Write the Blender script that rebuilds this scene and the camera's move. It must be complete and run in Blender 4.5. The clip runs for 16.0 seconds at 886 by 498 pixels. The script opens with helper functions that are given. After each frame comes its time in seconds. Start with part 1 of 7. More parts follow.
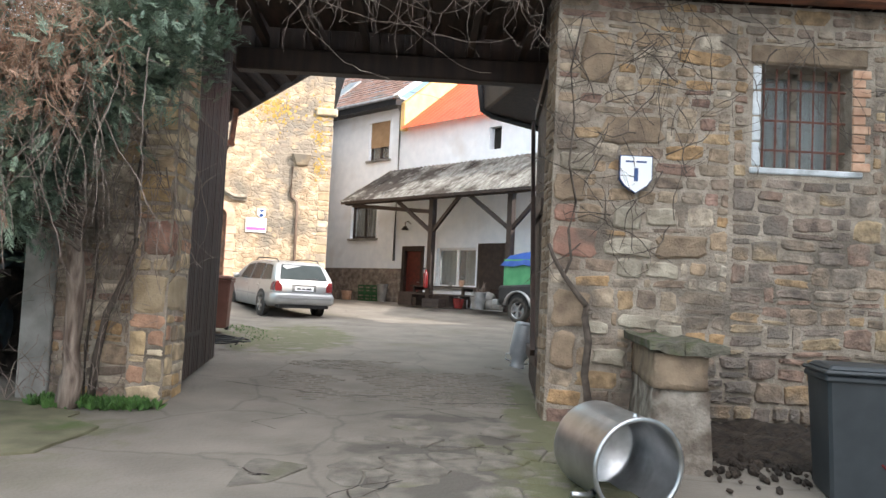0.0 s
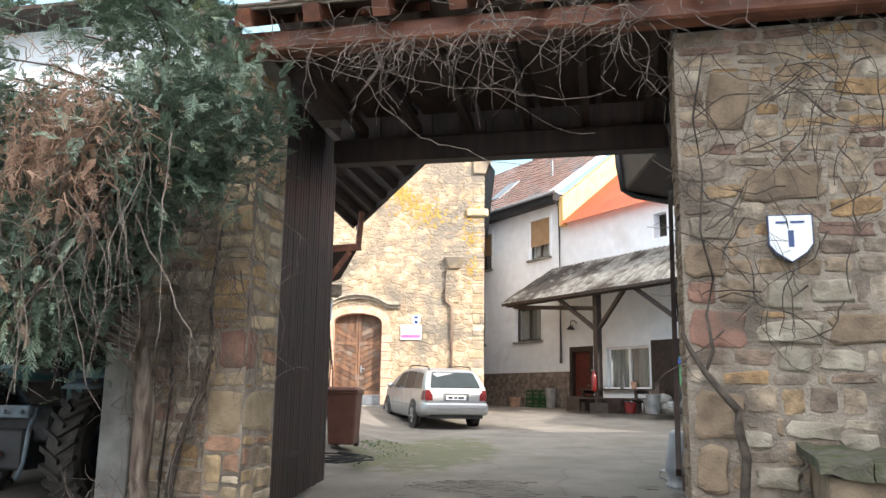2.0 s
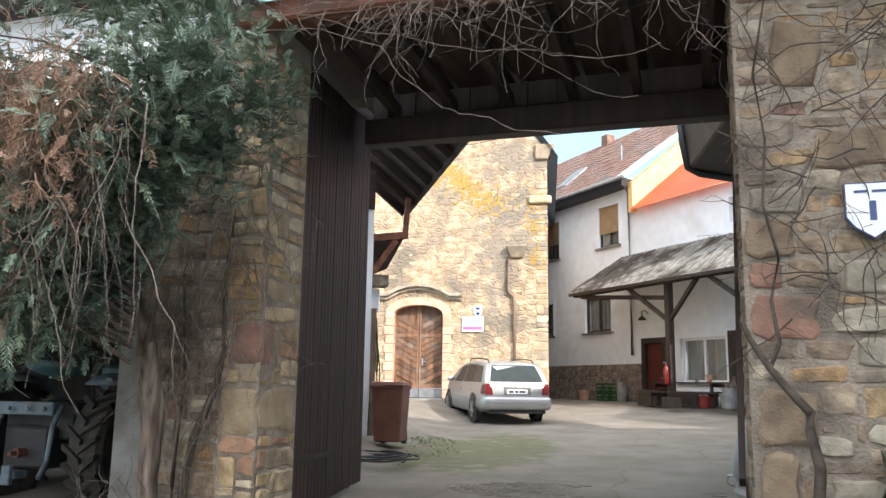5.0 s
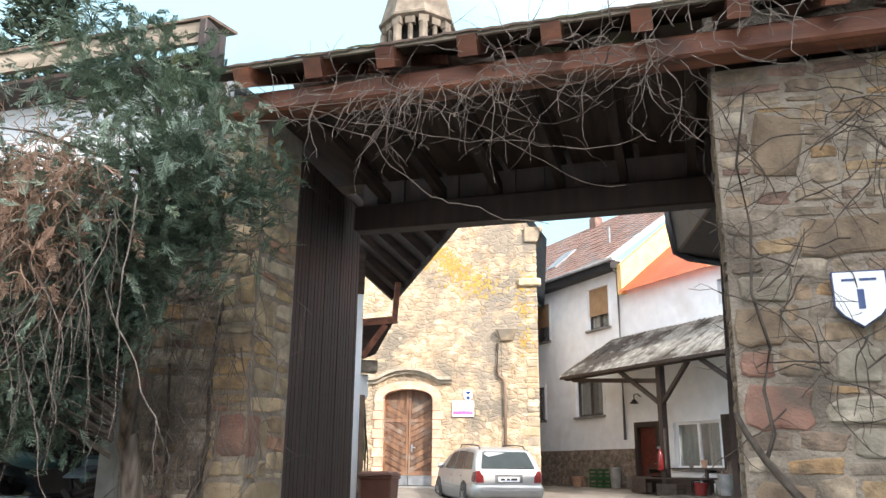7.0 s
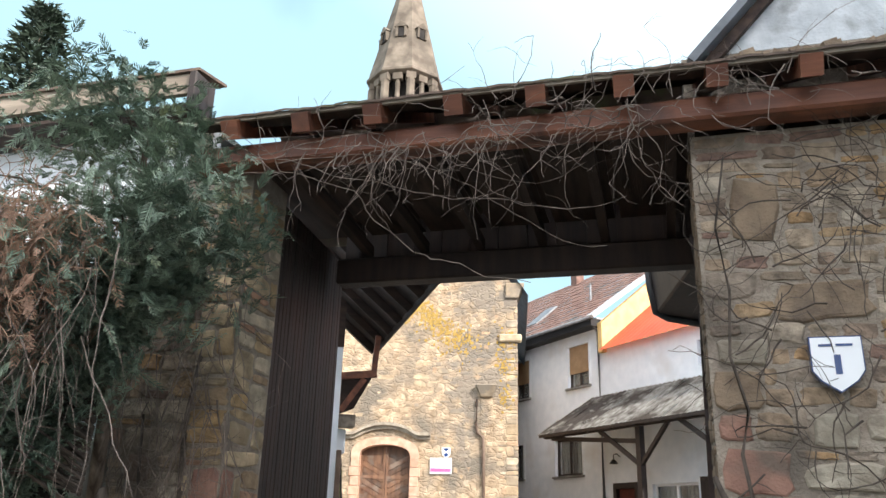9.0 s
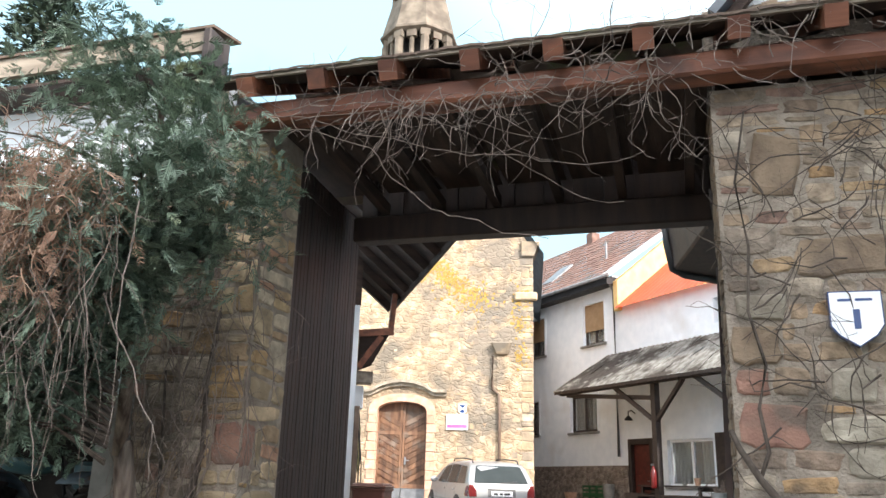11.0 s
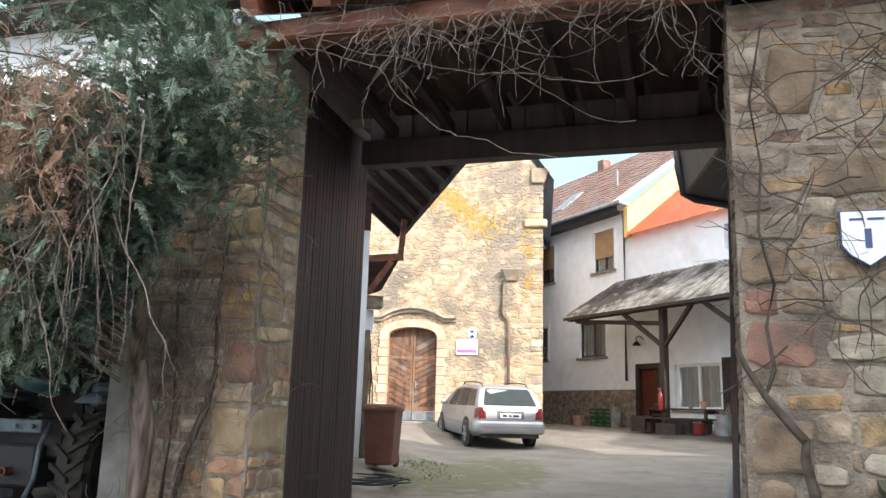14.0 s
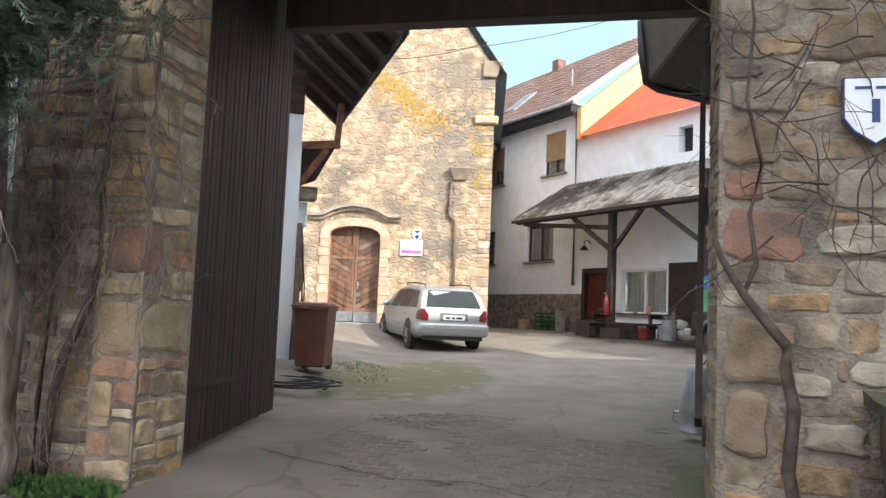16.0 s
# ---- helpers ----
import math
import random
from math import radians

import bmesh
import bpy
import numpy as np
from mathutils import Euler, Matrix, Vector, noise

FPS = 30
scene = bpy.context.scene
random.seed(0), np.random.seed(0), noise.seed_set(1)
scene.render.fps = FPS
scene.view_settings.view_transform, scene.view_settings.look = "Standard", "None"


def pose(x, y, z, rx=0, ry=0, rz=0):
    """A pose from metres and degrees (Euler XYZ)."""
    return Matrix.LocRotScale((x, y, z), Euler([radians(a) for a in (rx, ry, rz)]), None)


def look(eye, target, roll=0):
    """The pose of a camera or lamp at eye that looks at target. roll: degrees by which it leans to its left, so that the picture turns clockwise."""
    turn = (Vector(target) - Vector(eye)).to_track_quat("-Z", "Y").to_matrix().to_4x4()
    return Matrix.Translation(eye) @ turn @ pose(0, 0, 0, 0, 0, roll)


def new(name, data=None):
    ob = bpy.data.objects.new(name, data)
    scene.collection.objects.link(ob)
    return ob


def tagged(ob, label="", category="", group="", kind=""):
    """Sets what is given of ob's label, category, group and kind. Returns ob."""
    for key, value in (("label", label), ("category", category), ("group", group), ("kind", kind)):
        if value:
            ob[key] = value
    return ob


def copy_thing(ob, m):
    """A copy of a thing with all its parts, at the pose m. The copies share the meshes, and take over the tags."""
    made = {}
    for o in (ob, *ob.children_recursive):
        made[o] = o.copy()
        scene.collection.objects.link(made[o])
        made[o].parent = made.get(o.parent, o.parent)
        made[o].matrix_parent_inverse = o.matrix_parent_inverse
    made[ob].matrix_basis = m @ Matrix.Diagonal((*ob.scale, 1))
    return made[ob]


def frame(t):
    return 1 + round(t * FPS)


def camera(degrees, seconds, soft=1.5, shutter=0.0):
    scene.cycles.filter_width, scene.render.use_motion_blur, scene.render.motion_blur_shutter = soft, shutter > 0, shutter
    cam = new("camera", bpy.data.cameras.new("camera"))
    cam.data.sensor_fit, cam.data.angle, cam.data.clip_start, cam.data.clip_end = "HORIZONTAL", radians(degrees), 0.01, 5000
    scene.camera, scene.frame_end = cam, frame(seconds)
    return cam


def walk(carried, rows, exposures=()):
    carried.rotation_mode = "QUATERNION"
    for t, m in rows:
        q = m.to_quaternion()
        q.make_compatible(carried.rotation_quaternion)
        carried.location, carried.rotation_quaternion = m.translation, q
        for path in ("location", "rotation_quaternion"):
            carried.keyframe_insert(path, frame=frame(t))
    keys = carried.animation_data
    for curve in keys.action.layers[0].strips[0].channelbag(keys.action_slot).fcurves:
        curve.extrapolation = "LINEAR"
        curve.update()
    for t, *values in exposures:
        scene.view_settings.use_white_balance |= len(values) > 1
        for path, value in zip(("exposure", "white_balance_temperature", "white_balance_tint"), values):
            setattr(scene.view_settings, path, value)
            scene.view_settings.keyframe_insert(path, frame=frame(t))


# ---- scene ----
cam = camera(58.4, 16.0)
METRES, EYE, TILT, LEAN, TURN = 3.9, 1.25, -1.9, 0.0, -1.5
ROWS = [
    (0.0, 0.0, 0.0, 0.0, -0.25, 5.29, -2.7),
    (0.5, 0.0528, 0.0936, -0.0003, 3.51, 4.67, -2.9),
    (1.0, 0.1206, 0.184, 0.0011, 6.69, 9.13, -3.2),
    (1.5, 0.1668, 0.2607, 0.0137, 9.87, 9.53, -2.86),
    (2.0, 0.1795, 0.3582, 0.0272, 13.3, 12.32, -1.21),
    (2.5, 0.2044, 0.4276, 0.0313, 16.24, 13.64, -0.27),
    (3.0, 0.2211, 0.4746, 0.0342, 17.5, 11.49, 0.9),
    (3.5, 0.2102, 0.5134, 0.0366, 15.7, 10.51, 0.03),
    (4.0, 0.2202, 0.5518, 0.0374, 16.95, 10.53, -0.73),
    (4.5, 0.2342, 0.5642, 0.044, 18.61, 11.1, -1.47),
    (7.0, 0.2347, 0.5689, 0.0657, 18.08, 17.46, -1.13),
    (7.5, 0.2327, 0.5659, 0.08, 17.1, 24.25, -1.4),
    (8.0, 0.2332, 0.5631, 0.0818, 16.26, 27.19, -1.76),
    (8.5, 0.2343, 0.5635, 0.0744, 16.19, 24.78, -1.92),
    (9.0, 0.2365, 0.5627, 0.0689, 16.4, 21.37, -2.0),
    (11.5, 0.2314, 0.5614, 0.0624, 18.0, 17.91, -2.16),
    (12.0, 0.2313, 0.5608, 0.0622, 18.63, 17.09, -2.16),
    (12.5, 0.2299, 0.5611, 0.0625, 19.15, 16.44, -1.93),
    (13.0, 0.2295, 0.5617, 0.0567, 19.53, 15.42, -1.91),
    (13.5, 0.2309, 0.5639, 0.0524, 19.52, 14.32, -2.1),
    (14.0, 0.233, 0.5717, 0.0486, 18.25, 13.25, -2.19),
    (14.5, 0.2176, 0.5882, 0.0421, 12.81, 12.63, -2.13),
    (15.0, 0.222, 0.6602, 0.0263, 10.11, 11.52, -3.54),
    (15.5, 0.2191, 0.7377, 0.0374, 13.12, 8.47, -5.02),
    (16.0, 0.1885, 0.8342, 0.047, 14.46, 6.58, -2.8),
]
walk(cam, [(t, pose(0, 0, EYE, TILT, LEAN, TURN) @ pose(METRES * x, METRES * y, METRES * z, 90 + pitch, roll, yaw)) for t, x, y, z, yaw, pitch, roll in ROWS],
     [(t, stops, 6400, 14) for t, stops in ((0.0, 1.42), (2.5, 1.42), (4.0, 1.36), (4.7, 1.35), (6.9, 1.46), (7.5, 1.26), (8.0, 0.98), (8.5, 0.98), (9.2, 1.15), (11.3, 1.45), (13.0, 1.45), (15.0, 1.26), (16.0, 1.18))])

# ---- light ----
SUN_AZ = math.atan2(0.83, -0.56)      # towards the sun, from +y to +x
SUN_EL = radians(30)
world = bpy.data.worlds.new("sky")
world.use_nodes = True
scene.world = world
wn = world.node_tree
sky = wn.nodes.new("ShaderNodeTexSky")
sky.sky_type, sky.sun_disc, sky.sun_elevation, sky.sun_rotation = "NISHITA", False, SUN_EL, SUN_AZ
sky.air_density, sky.dust_density = 1.0, 3.0
cloud = wn.nodes.new("ShaderNodeTexNoise")
cloud.inputs["Scale"].default_value, cloud.inputs["Detail"].default_value = 2.2, 5
cramp = wn.nodes.new("ShaderNodeValToRGB")
cramp.color_ramp.elements[0].position, cramp.color_ramp.elements[1].position = 0.22, 0.5
cmix = wn.nodes.new("ShaderNodeMixRGB")
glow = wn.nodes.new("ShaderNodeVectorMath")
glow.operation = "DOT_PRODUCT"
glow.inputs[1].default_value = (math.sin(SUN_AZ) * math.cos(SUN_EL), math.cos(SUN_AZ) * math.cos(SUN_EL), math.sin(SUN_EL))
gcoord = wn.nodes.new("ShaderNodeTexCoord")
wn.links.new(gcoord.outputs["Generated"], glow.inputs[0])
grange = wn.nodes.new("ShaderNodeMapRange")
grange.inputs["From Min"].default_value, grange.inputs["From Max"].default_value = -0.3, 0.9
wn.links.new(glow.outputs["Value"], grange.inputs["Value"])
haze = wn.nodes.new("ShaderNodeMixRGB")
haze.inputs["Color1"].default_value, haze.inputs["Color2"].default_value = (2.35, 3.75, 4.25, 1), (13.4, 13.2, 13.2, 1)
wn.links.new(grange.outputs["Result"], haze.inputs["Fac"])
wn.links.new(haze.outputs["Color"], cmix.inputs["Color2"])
wn.links.new(cloud.outputs["Fac"], cramp.inputs["Fac"])
wn.links.new(cramp.outputs["Color"], cmix.inputs["Fac"])
wn.links.new(sky.outputs["Color"], cmix.inputs["Color1"])
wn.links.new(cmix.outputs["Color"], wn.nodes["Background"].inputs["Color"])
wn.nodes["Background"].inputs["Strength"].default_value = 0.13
sun_data = bpy.data.lights.new("sun", "SUN")
sun_data.energy, sun_data.angle, sun_data.color = 2.7, radians(0.7), (1.0, 0.93, 0.82)
sun = new("sun", sun_data)
sun_dir = Vector((math.sin(SUN_AZ) * math.cos(SUN_EL), math.cos(SUN_AZ) * math.cos(SUN_EL), math.sin(SUN_EL)))
sun.matrix_world = look(sun_dir * 60, (0, 0, 0))

# ---- materials ----
def mat(name, c1, c2, scale=6.0, rough=0.85, bump=0.3, fine=60.0, metal=0.0, rnd=0.0, stain=None, stain_scale=0.8, stain_lo=0.55, stretch=(1, 1, 1), coords="Object", dist=0.01, palette=None, cells=None, cracks=None):
    m = bpy.data.materials.new(name)
    m.use_nodes = True
    nt = m.node_tree
    b = nt.nodes["Principled BSDF"]
    tc = nt.nodes.new("ShaderNodeTexCoord")
    mp = nt.nodes.new("ShaderNodeMapping")
    mp.inputs["Scale"].default_value = stretch
    where = nt.nodes.new("ShaderNodeNewGeometry").outputs["Position"] if coords == "World" else tc.outputs[coords]
    nt.links.new(where, mp.inputs["Vector"])
    n1 = nt.nodes.new("ShaderNodeTexNoise")
    n1.inputs["Scale"].default_value, n1.inputs["Detail"].default_value = scale, 6
    nt.links.new(mp.outputs["Vector"], n1.inputs["Vector"])
    n2 = nt.nodes.new("ShaderNodeTexNoise")
    n2.inputs["Scale"].default_value, n2.inputs["Detail"].default_value = fine, 4
    nt.links.new(mp.outputs["Vector"], n2.inputs["Vector"])
    r = nt.nodes.new("ShaderNodeValToRGB")
    r.color_ramp.elements[0].position, r.color_ramp.elements[1].position = 0.35, 0.68
    r.color_ramp.elements[0].color, r.color_ramp.elements[1].color = (*c1, 1), (*c2, 1)
    nt.links.new(n1.outputs["Fac"], r.inputs["Fac"])
    col = r.outputs["Color"]
    if palette:
        oi = nt.nodes.new("ShaderNodeObjectInfo")
        pr = nt.nodes.new("ShaderNodeValToRGB")
        pr.color_ramp.interpolation = "CONSTANT"
        for i, c in enumerate(palette):
            e = pr.color_ramp.elements[0] if i == 0 else pr.color_ramp.elements.new(i / len(palette))
            e.position, e.color = i / len(palette), (*c, 1)
        pr.color_ramp.elements.remove(pr.color_ramp.elements[-1])
        nt.links.new(oi.outputs["Random"], pr.inputs["Fac"])
        mx = nt.nodes.new("ShaderNodeMixRGB")
        mx.blend_type = "MULTIPLY"
        mx.inputs["Fac"].default_value = 1.0
        nt.links.new(pr.outputs["Color"], mx.inputs["Color1"])
        nt.links.new(col, mx.inputs["Color2"])
        col = mx.outputs["Color"]
    if cells:
        wob = nt.nodes.new("ShaderNodeVectorMath")
        wob.operation = "MULTIPLY_ADD"
        wob.inputs[1].default_value = (0.3, 0.3, 0.3)
        nt.links.new(n1.outputs["Color"], wob.inputs[0])
        nt.links.new(mp.outputs["Vector"], wob.inputs[2])
        sc = nt.nodes.new("ShaderNodeVectorMath")
        sc.operation = "MULTIPLY"
        sc.inputs[1].default_value = (cells, cells, cells * 2.1)
        nt.links.new(wob.outputs["Vector"], sc.inputs[0])
        vo = nt.nodes.new("ShaderNodeTexVoronoi")
        vo.inputs["Scale"].default_value = 1.0
        nt.links.new(sc.outputs["Vector"], vo.inputs["Vector"])
        ve = nt.nodes.new("ShaderNodeTexVoronoi")
        ve.feature = "DISTANCE_TO_EDGE"
        ve.inputs["Scale"].default_value = 1.0
        nt.links.new(sc.outputs["Vector"], ve.inputs["Vector"])
        sp_ = nt.nodes.new("ShaderNodeSeparateColor")
        nt.links.new(vo.outputs["Color"], sp_.inputs["Color"])
        cr = nt.nodes.new("ShaderNodeMapRange")
        cr.inputs["To Min"].default_value, cr.inputs["To Max"].default_value = 0.80, 1.16
        nt.links.new(sp_.outputs["Red"], cr.inputs["Value"])
        hv = nt.nodes.new("ShaderNodeHueSaturation")
        nt.links.new(cr.outputs["Result"], hv.inputs["Value"])
        nt.links.new(col, hv.inputs["Color"])
        col = hv.outputs["Color"]
    if cracks:
        vk = nt.nodes.new("ShaderNodeTexVoronoi")
        vk.feature = "DISTANCE_TO_EDGE"
        vk.inputs["Scale"].default_value = cracks
        wk = nt.nodes.new("ShaderNodeVectorMath")
        wk.operation = "MULTIPLY_ADD"
        wk.inputs[1].default_value = (0.5, 0.5, 0.5)
        nt.links.new(n1.outputs["Color"], wk.inputs[0])
        nt.links.new(mp.outputs["Vector"], wk.inputs[2])
        nt.links.new(wk.outputs["Vector"], vk.inputs["Vector"])
        rk = nt.nodes.new("ShaderNodeMapRange")
        rk.inputs["From Max"].default_value = 0.016
        rk.inputs["To Min"].default_value, rk.inputs["To Max"].default_value = 0.74, 1.0
        nt.links.new(vk.outputs["Distance"], rk.inputs["Value"])
        hk = nt.nodes.new("ShaderNodeHueSaturation")
        nt.links.new(rk.outputs["Result"], hk.inputs["Value"])
        nt.links.new(col, hk.inputs["Color"])
        col = hk.outputs["Color"]
    if stain:
        n3 = nt.nodes.new("ShaderNodeTexNoise")
        n3.inputs["Scale"].default_value, n3.inputs["Detail"].default_value = stain_scale, 7
        nt.links.new(where, n3.inputs["Vector"])
        r3 = nt.nodes.new("ShaderNodeValToRGB")
        r3.color_ramp.elements[0].position, r3.color_ramp.elements[1].position = stain_lo, stain_lo + 0.14
        nt.links.new(n3.outputs["Fac"], r3.inputs["Fac"])
        mx2 = nt.nodes.new("ShaderNodeMixRGB")
        mx2.inputs["Color2"].default_value = (*stain, 1)
        nt.links.new(r3.outputs["Color"], mx2.inputs["Fac"])
        nt.links.new(col, mx2.inputs["Color1"])
        col = mx2.outputs["Color"]
    if rnd:
        src = nt.nodes.new("ShaderNodeObjectInfo").outputs["Random"] if rnd > 0 else nt.nodes.new("ShaderNodeNewGeometry").outputs["Random Per Island"]
        mr = nt.nodes.new("ShaderNodeMapRange")
        mr.inputs["To Min"].default_value, mr.inputs["To Max"].default_value = 1 - abs(rnd), 1 + abs(rnd)
        nt.links.new(src, mr.inputs["Value"])
        hs = nt.nodes.new("ShaderNodeHueSaturation")
        nt.links.new(mr.outputs["Result"], hs.inputs["Value"])
        nt.links.new(col, hs.inputs["Color"])
        col = hs.outputs["Color"]
    nt.links.new(col, b.inputs["Base Color"])
    b.inputs["Roughness"].default_value, b.inputs["Metallic"].default_value = rough, metal
    if bump:
        add = nt.nodes.new("ShaderNodeMath")
        nt.links.new(n1.outputs["Fac"], add.inputs[0])
        nt.links.new(n2.outputs["Fac"], add.inputs[1])
        if cells:
            er = nt.nodes.new("ShaderNodeMapRange")
            er.inputs["From Max"].default_value = 0.16
            er.inputs["To Max"].default_value = 0.7
            nt.links.new(ve.outputs["Distance"], er.inputs["Value"])
            ad2 = nt.nodes.new("ShaderNodeMath")
            nt.links.new(add.outputs["Value"], ad2.inputs[0])
            nt.links.new(er.outputs["Result"], ad2.inputs[1])
            add = ad2
        bp = nt.nodes.new("ShaderNodeBump")
        bp.inputs["Strength"].default_value, bp.inputs["Distance"].default_value = bump, dist
        nt.links.new(add.outputs["Value"], bp.inputs["Height"])
        nt.links.new(bp.outputs["Normal"], b.inputs["Normal"])
    return m


STONES = [(0.33, 0.245, 0.165), (0.29, 0.22, 0.155), (0.24, 0.18, 0.135), (0.35, 0.28, 0.205), (0.27, 0.175, 0.14), (0.40, 0.34, 0.265),
          (0.205, 0.16, 0.125), (0.33, 0.235, 0.14), (0.36, 0.235, 0.125), (0.26, 0.215, 0.17), (0.42, 0.37, 0.30), (0.22, 0.145, 0.115), (0.30, 0.24, 0.175), (0.25, 0.20, 0.15)]
M_STONE = mat("sandstone", (0.60, 0.585, 0.575), (1.42, 1.37, 1.33), 8, 0.94, 0.7, 40, palette=STONES, dist=0.025, coords="World", stain=(0.14, 0.112, 0.088), stain_scale=1.5, stain_lo=0.56)
M_STONE_PIER = mat("pale_quoin_stone", (0.66, 0.64, 0.63), (1.40, 1.36, 1.32), 6, 0.94, 0.6, 40, coords="World", dist=0.02, stain=(0.20, 0.165, 0.13), stain_scale=1.7, stain_lo=0.60,
                   palette=[(0.44, 0.33, 0.195), (0.38, 0.28, 0.165), (0.48, 0.38, 0.25), (0.34, 0.25, 0.16), (0.42, 0.29, 0.15), (0.50, 0.43, 0.32), (0.38, 0.23, 0.155), (0.40, 0.32, 0.21)])
M_STONE_HOUSE = mat("grimy_rubble", (0.66, 0.64, 0.63), (1.55, 1.48, 1.42), 7, 0.94, 0.8, 36, coords="World", dist=0.03, stain=(0.165, 0.138, 0.115), stain_scale=1.3, stain_lo=0.50,
                    palette=[(0.26, 0.20, 0.15), (0.21, 0.165, 0.125), (0.30, 0.21, 0.125), (0.18, 0.14, 0.115), (0.28, 0.235, 0.19), (0.23, 0.16, 0.125), (0.34, 0.26, 0.165), (0.20, 0.165, 0.14)])
M_MORTAR = mat("lime_mortar", (0.25, 0.205, 0.16), (0.40, 0.34, 0.275), 7, 0.95, 0.8, 40, stain=(0.16, 0.132, 0.105), stain_scale=1.5, stain_lo=0.52, dist=0.03)
M_DARKWOOD = mat("dark_stained_wood", (0.018, 0.0095, 0.007), (0.046, 0.024, 0.0165), 9, 0.6, 0.3, 60, stretch=(1, 1, 0.12), rnd=0.2)
M_BEAM = mat("red_brown_timber", (0.10, 0.034, 0.019), (0.23, 0.084, 0.042), 9, 0.55, 0.3, 70, stretch=(0.12, 1, 1), rnd=0.15, stain=(0.07, 0.028, 0.018), stain_scale=2.5)
M_OLDWOOD = mat("grey_weathered_wood", (0.16, 0.13, 0.10), (0.34, 0.29, 0.23), 8, 0.9, 0.5, 60, stretch=(0.12, 1, 1))
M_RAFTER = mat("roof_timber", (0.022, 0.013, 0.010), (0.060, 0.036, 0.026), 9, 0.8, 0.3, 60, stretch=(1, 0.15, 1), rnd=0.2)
M_GROUND = mat("worn_concrete", (0.146, 0.128, 0.105), (0.212, 0.188, 0.157), 1.3, 0.92, 0.6, 26, stain=(0.115, 0.105, 0.068), stain_scale=0.42, stain_lo=0.58, dist=0.02, cracks=0.55)
M_WHITE = mat("white_render", (0.75, 0.80, 0.85), (0.84, 0.88, 0.92), 2.5, 0.9, 0.25, 50, stain=(0.70, 0.71, 0.72), stain_scale=0.6)
M_GABLE = mat("weathered_limewash", (0.44, 0.47, 0.49), (0.70, 0.73, 0.75), 3.5, 0.95, 0.6, 30, stain=(0.30, 0.31, 0.31), stain_scale=2.4, stain_lo=0.56, dist=0.02)
M_CHAPEL = mat("rubble_render", (0.33, 0.24, 0.15), (0.56, 0.44, 0.30), 3.4, 0.95, 0.75, 14, stain=(0.20, 0.17, 0.13), stain_scale=0.8, stain_lo=0.48, dist=0.035, cells=3.6)
M_CSTONE = mat("chapel_stone", (0.62, 0.60, 0.58), (1.02, 1.0, 0.97), 4, 0.95, 0.5, 30, palette=[(0.54, 0.42, 0.28), (0.47, 0.36, 0.23), (0.60, 0.51, 0.38), (0.42, 0.34, 0.24), (0.52, 0.37, 0.24), (0.36, 0.30, 0.23), (0.57, 0.46, 0.31)], stain=(0.27, 0.225, 0.165), stain_scale=1.1, stain_lo=0.52, coords="World")
M_FLUSH = mat("limewashed_rubble", (0.36, 0.265, 0.165), (0.58, 0.46, 0.31), 5, 0.95, 0.6, 30, rnd=-0.22, stain=(0.30, 0.25, 0.18), stain_scale=0.9, stain_lo=0.54)
M_TILE = mat("brown_roof_tile", (0.15, 0.085, 0.065), (0.27, 0.16, 0.125), 3, 0.8, 0.3, 30, stain=(0.12, 0.10, 0.085), stain_scale=0.9)
M_ORANGE = mat("orange_sheet_metal", (0.66, 0.15, 0.07), (0.76, 0.20, 0.10), 1.5, 0.5, 0.1, 30)
M_PINKSTONE = mat("pink_sandstone", (0.50, 0.30, 0.20), (0.66, 0.44, 0.32), 5, 0.9, 0.3, 50, rnd=0.12)
M_DOORWOOD = mat("oak_door", (0.085, 0.042, 0.024), (0.20, 0.105, 0.055), 7, 0.6, 0.4, 60, stretch=(1, 1, 0.2), rnd=0.3, stain=(0.16, 0.12, 0.09), stain_scale=2.6, stain_lo=0.55)

# ---- helpers of this place ----
def quad(bm, pts):
    return bm.faces.new([bm.verts.new(p) for p in pts])


def box(bm, x0, x1, y0, y1, z0, z1, m=None):
    """A box; m: an extra matrix."""
    vs = [bm.verts.new(Vector((x, y, z)) if m is None else m @ Vector((x, y, z))) for z in (z0, z1) for x, y in ((x0, y0), (x1, y0), (x1, y1), (x0, y1))]
    for f in ((3, 2, 1, 0), (4, 5, 6, 7), (0, 1, 5, 4), (1, 2, 6, 5), (2, 3, 7, 6), (3, 0, 4, 7)):
        bm.faces.new([vs[i] for i in f])
    return vs


def rod(bm, a, b, r0, r1=None, n=8, cap=True):
    """A tapered rod from a to b."""
    r1 = r0 if r1 is None else r1
    a, b = Vector(a), Vector(b)
    q = (b - a).to_track_quat("Z", "Y")
    rings = []
    for p, r in ((a, r0), (b, r1)):
        rings.append([bm.verts.new(p + q @ Vector((r * math.cos(2 * math.pi * i / n), r * math.sin(2 * math.pi * i / n), 0))) for i in range(n)])
    for i in range(n):
        bm.faces.new((rings[0][i], rings[0][(i + 1) % n], rings[1][(i + 1) % n], rings[1][i]))
    if cap:
        bm.faces.new(rings[0][::-1])
        bm.faces.new(rings[1])


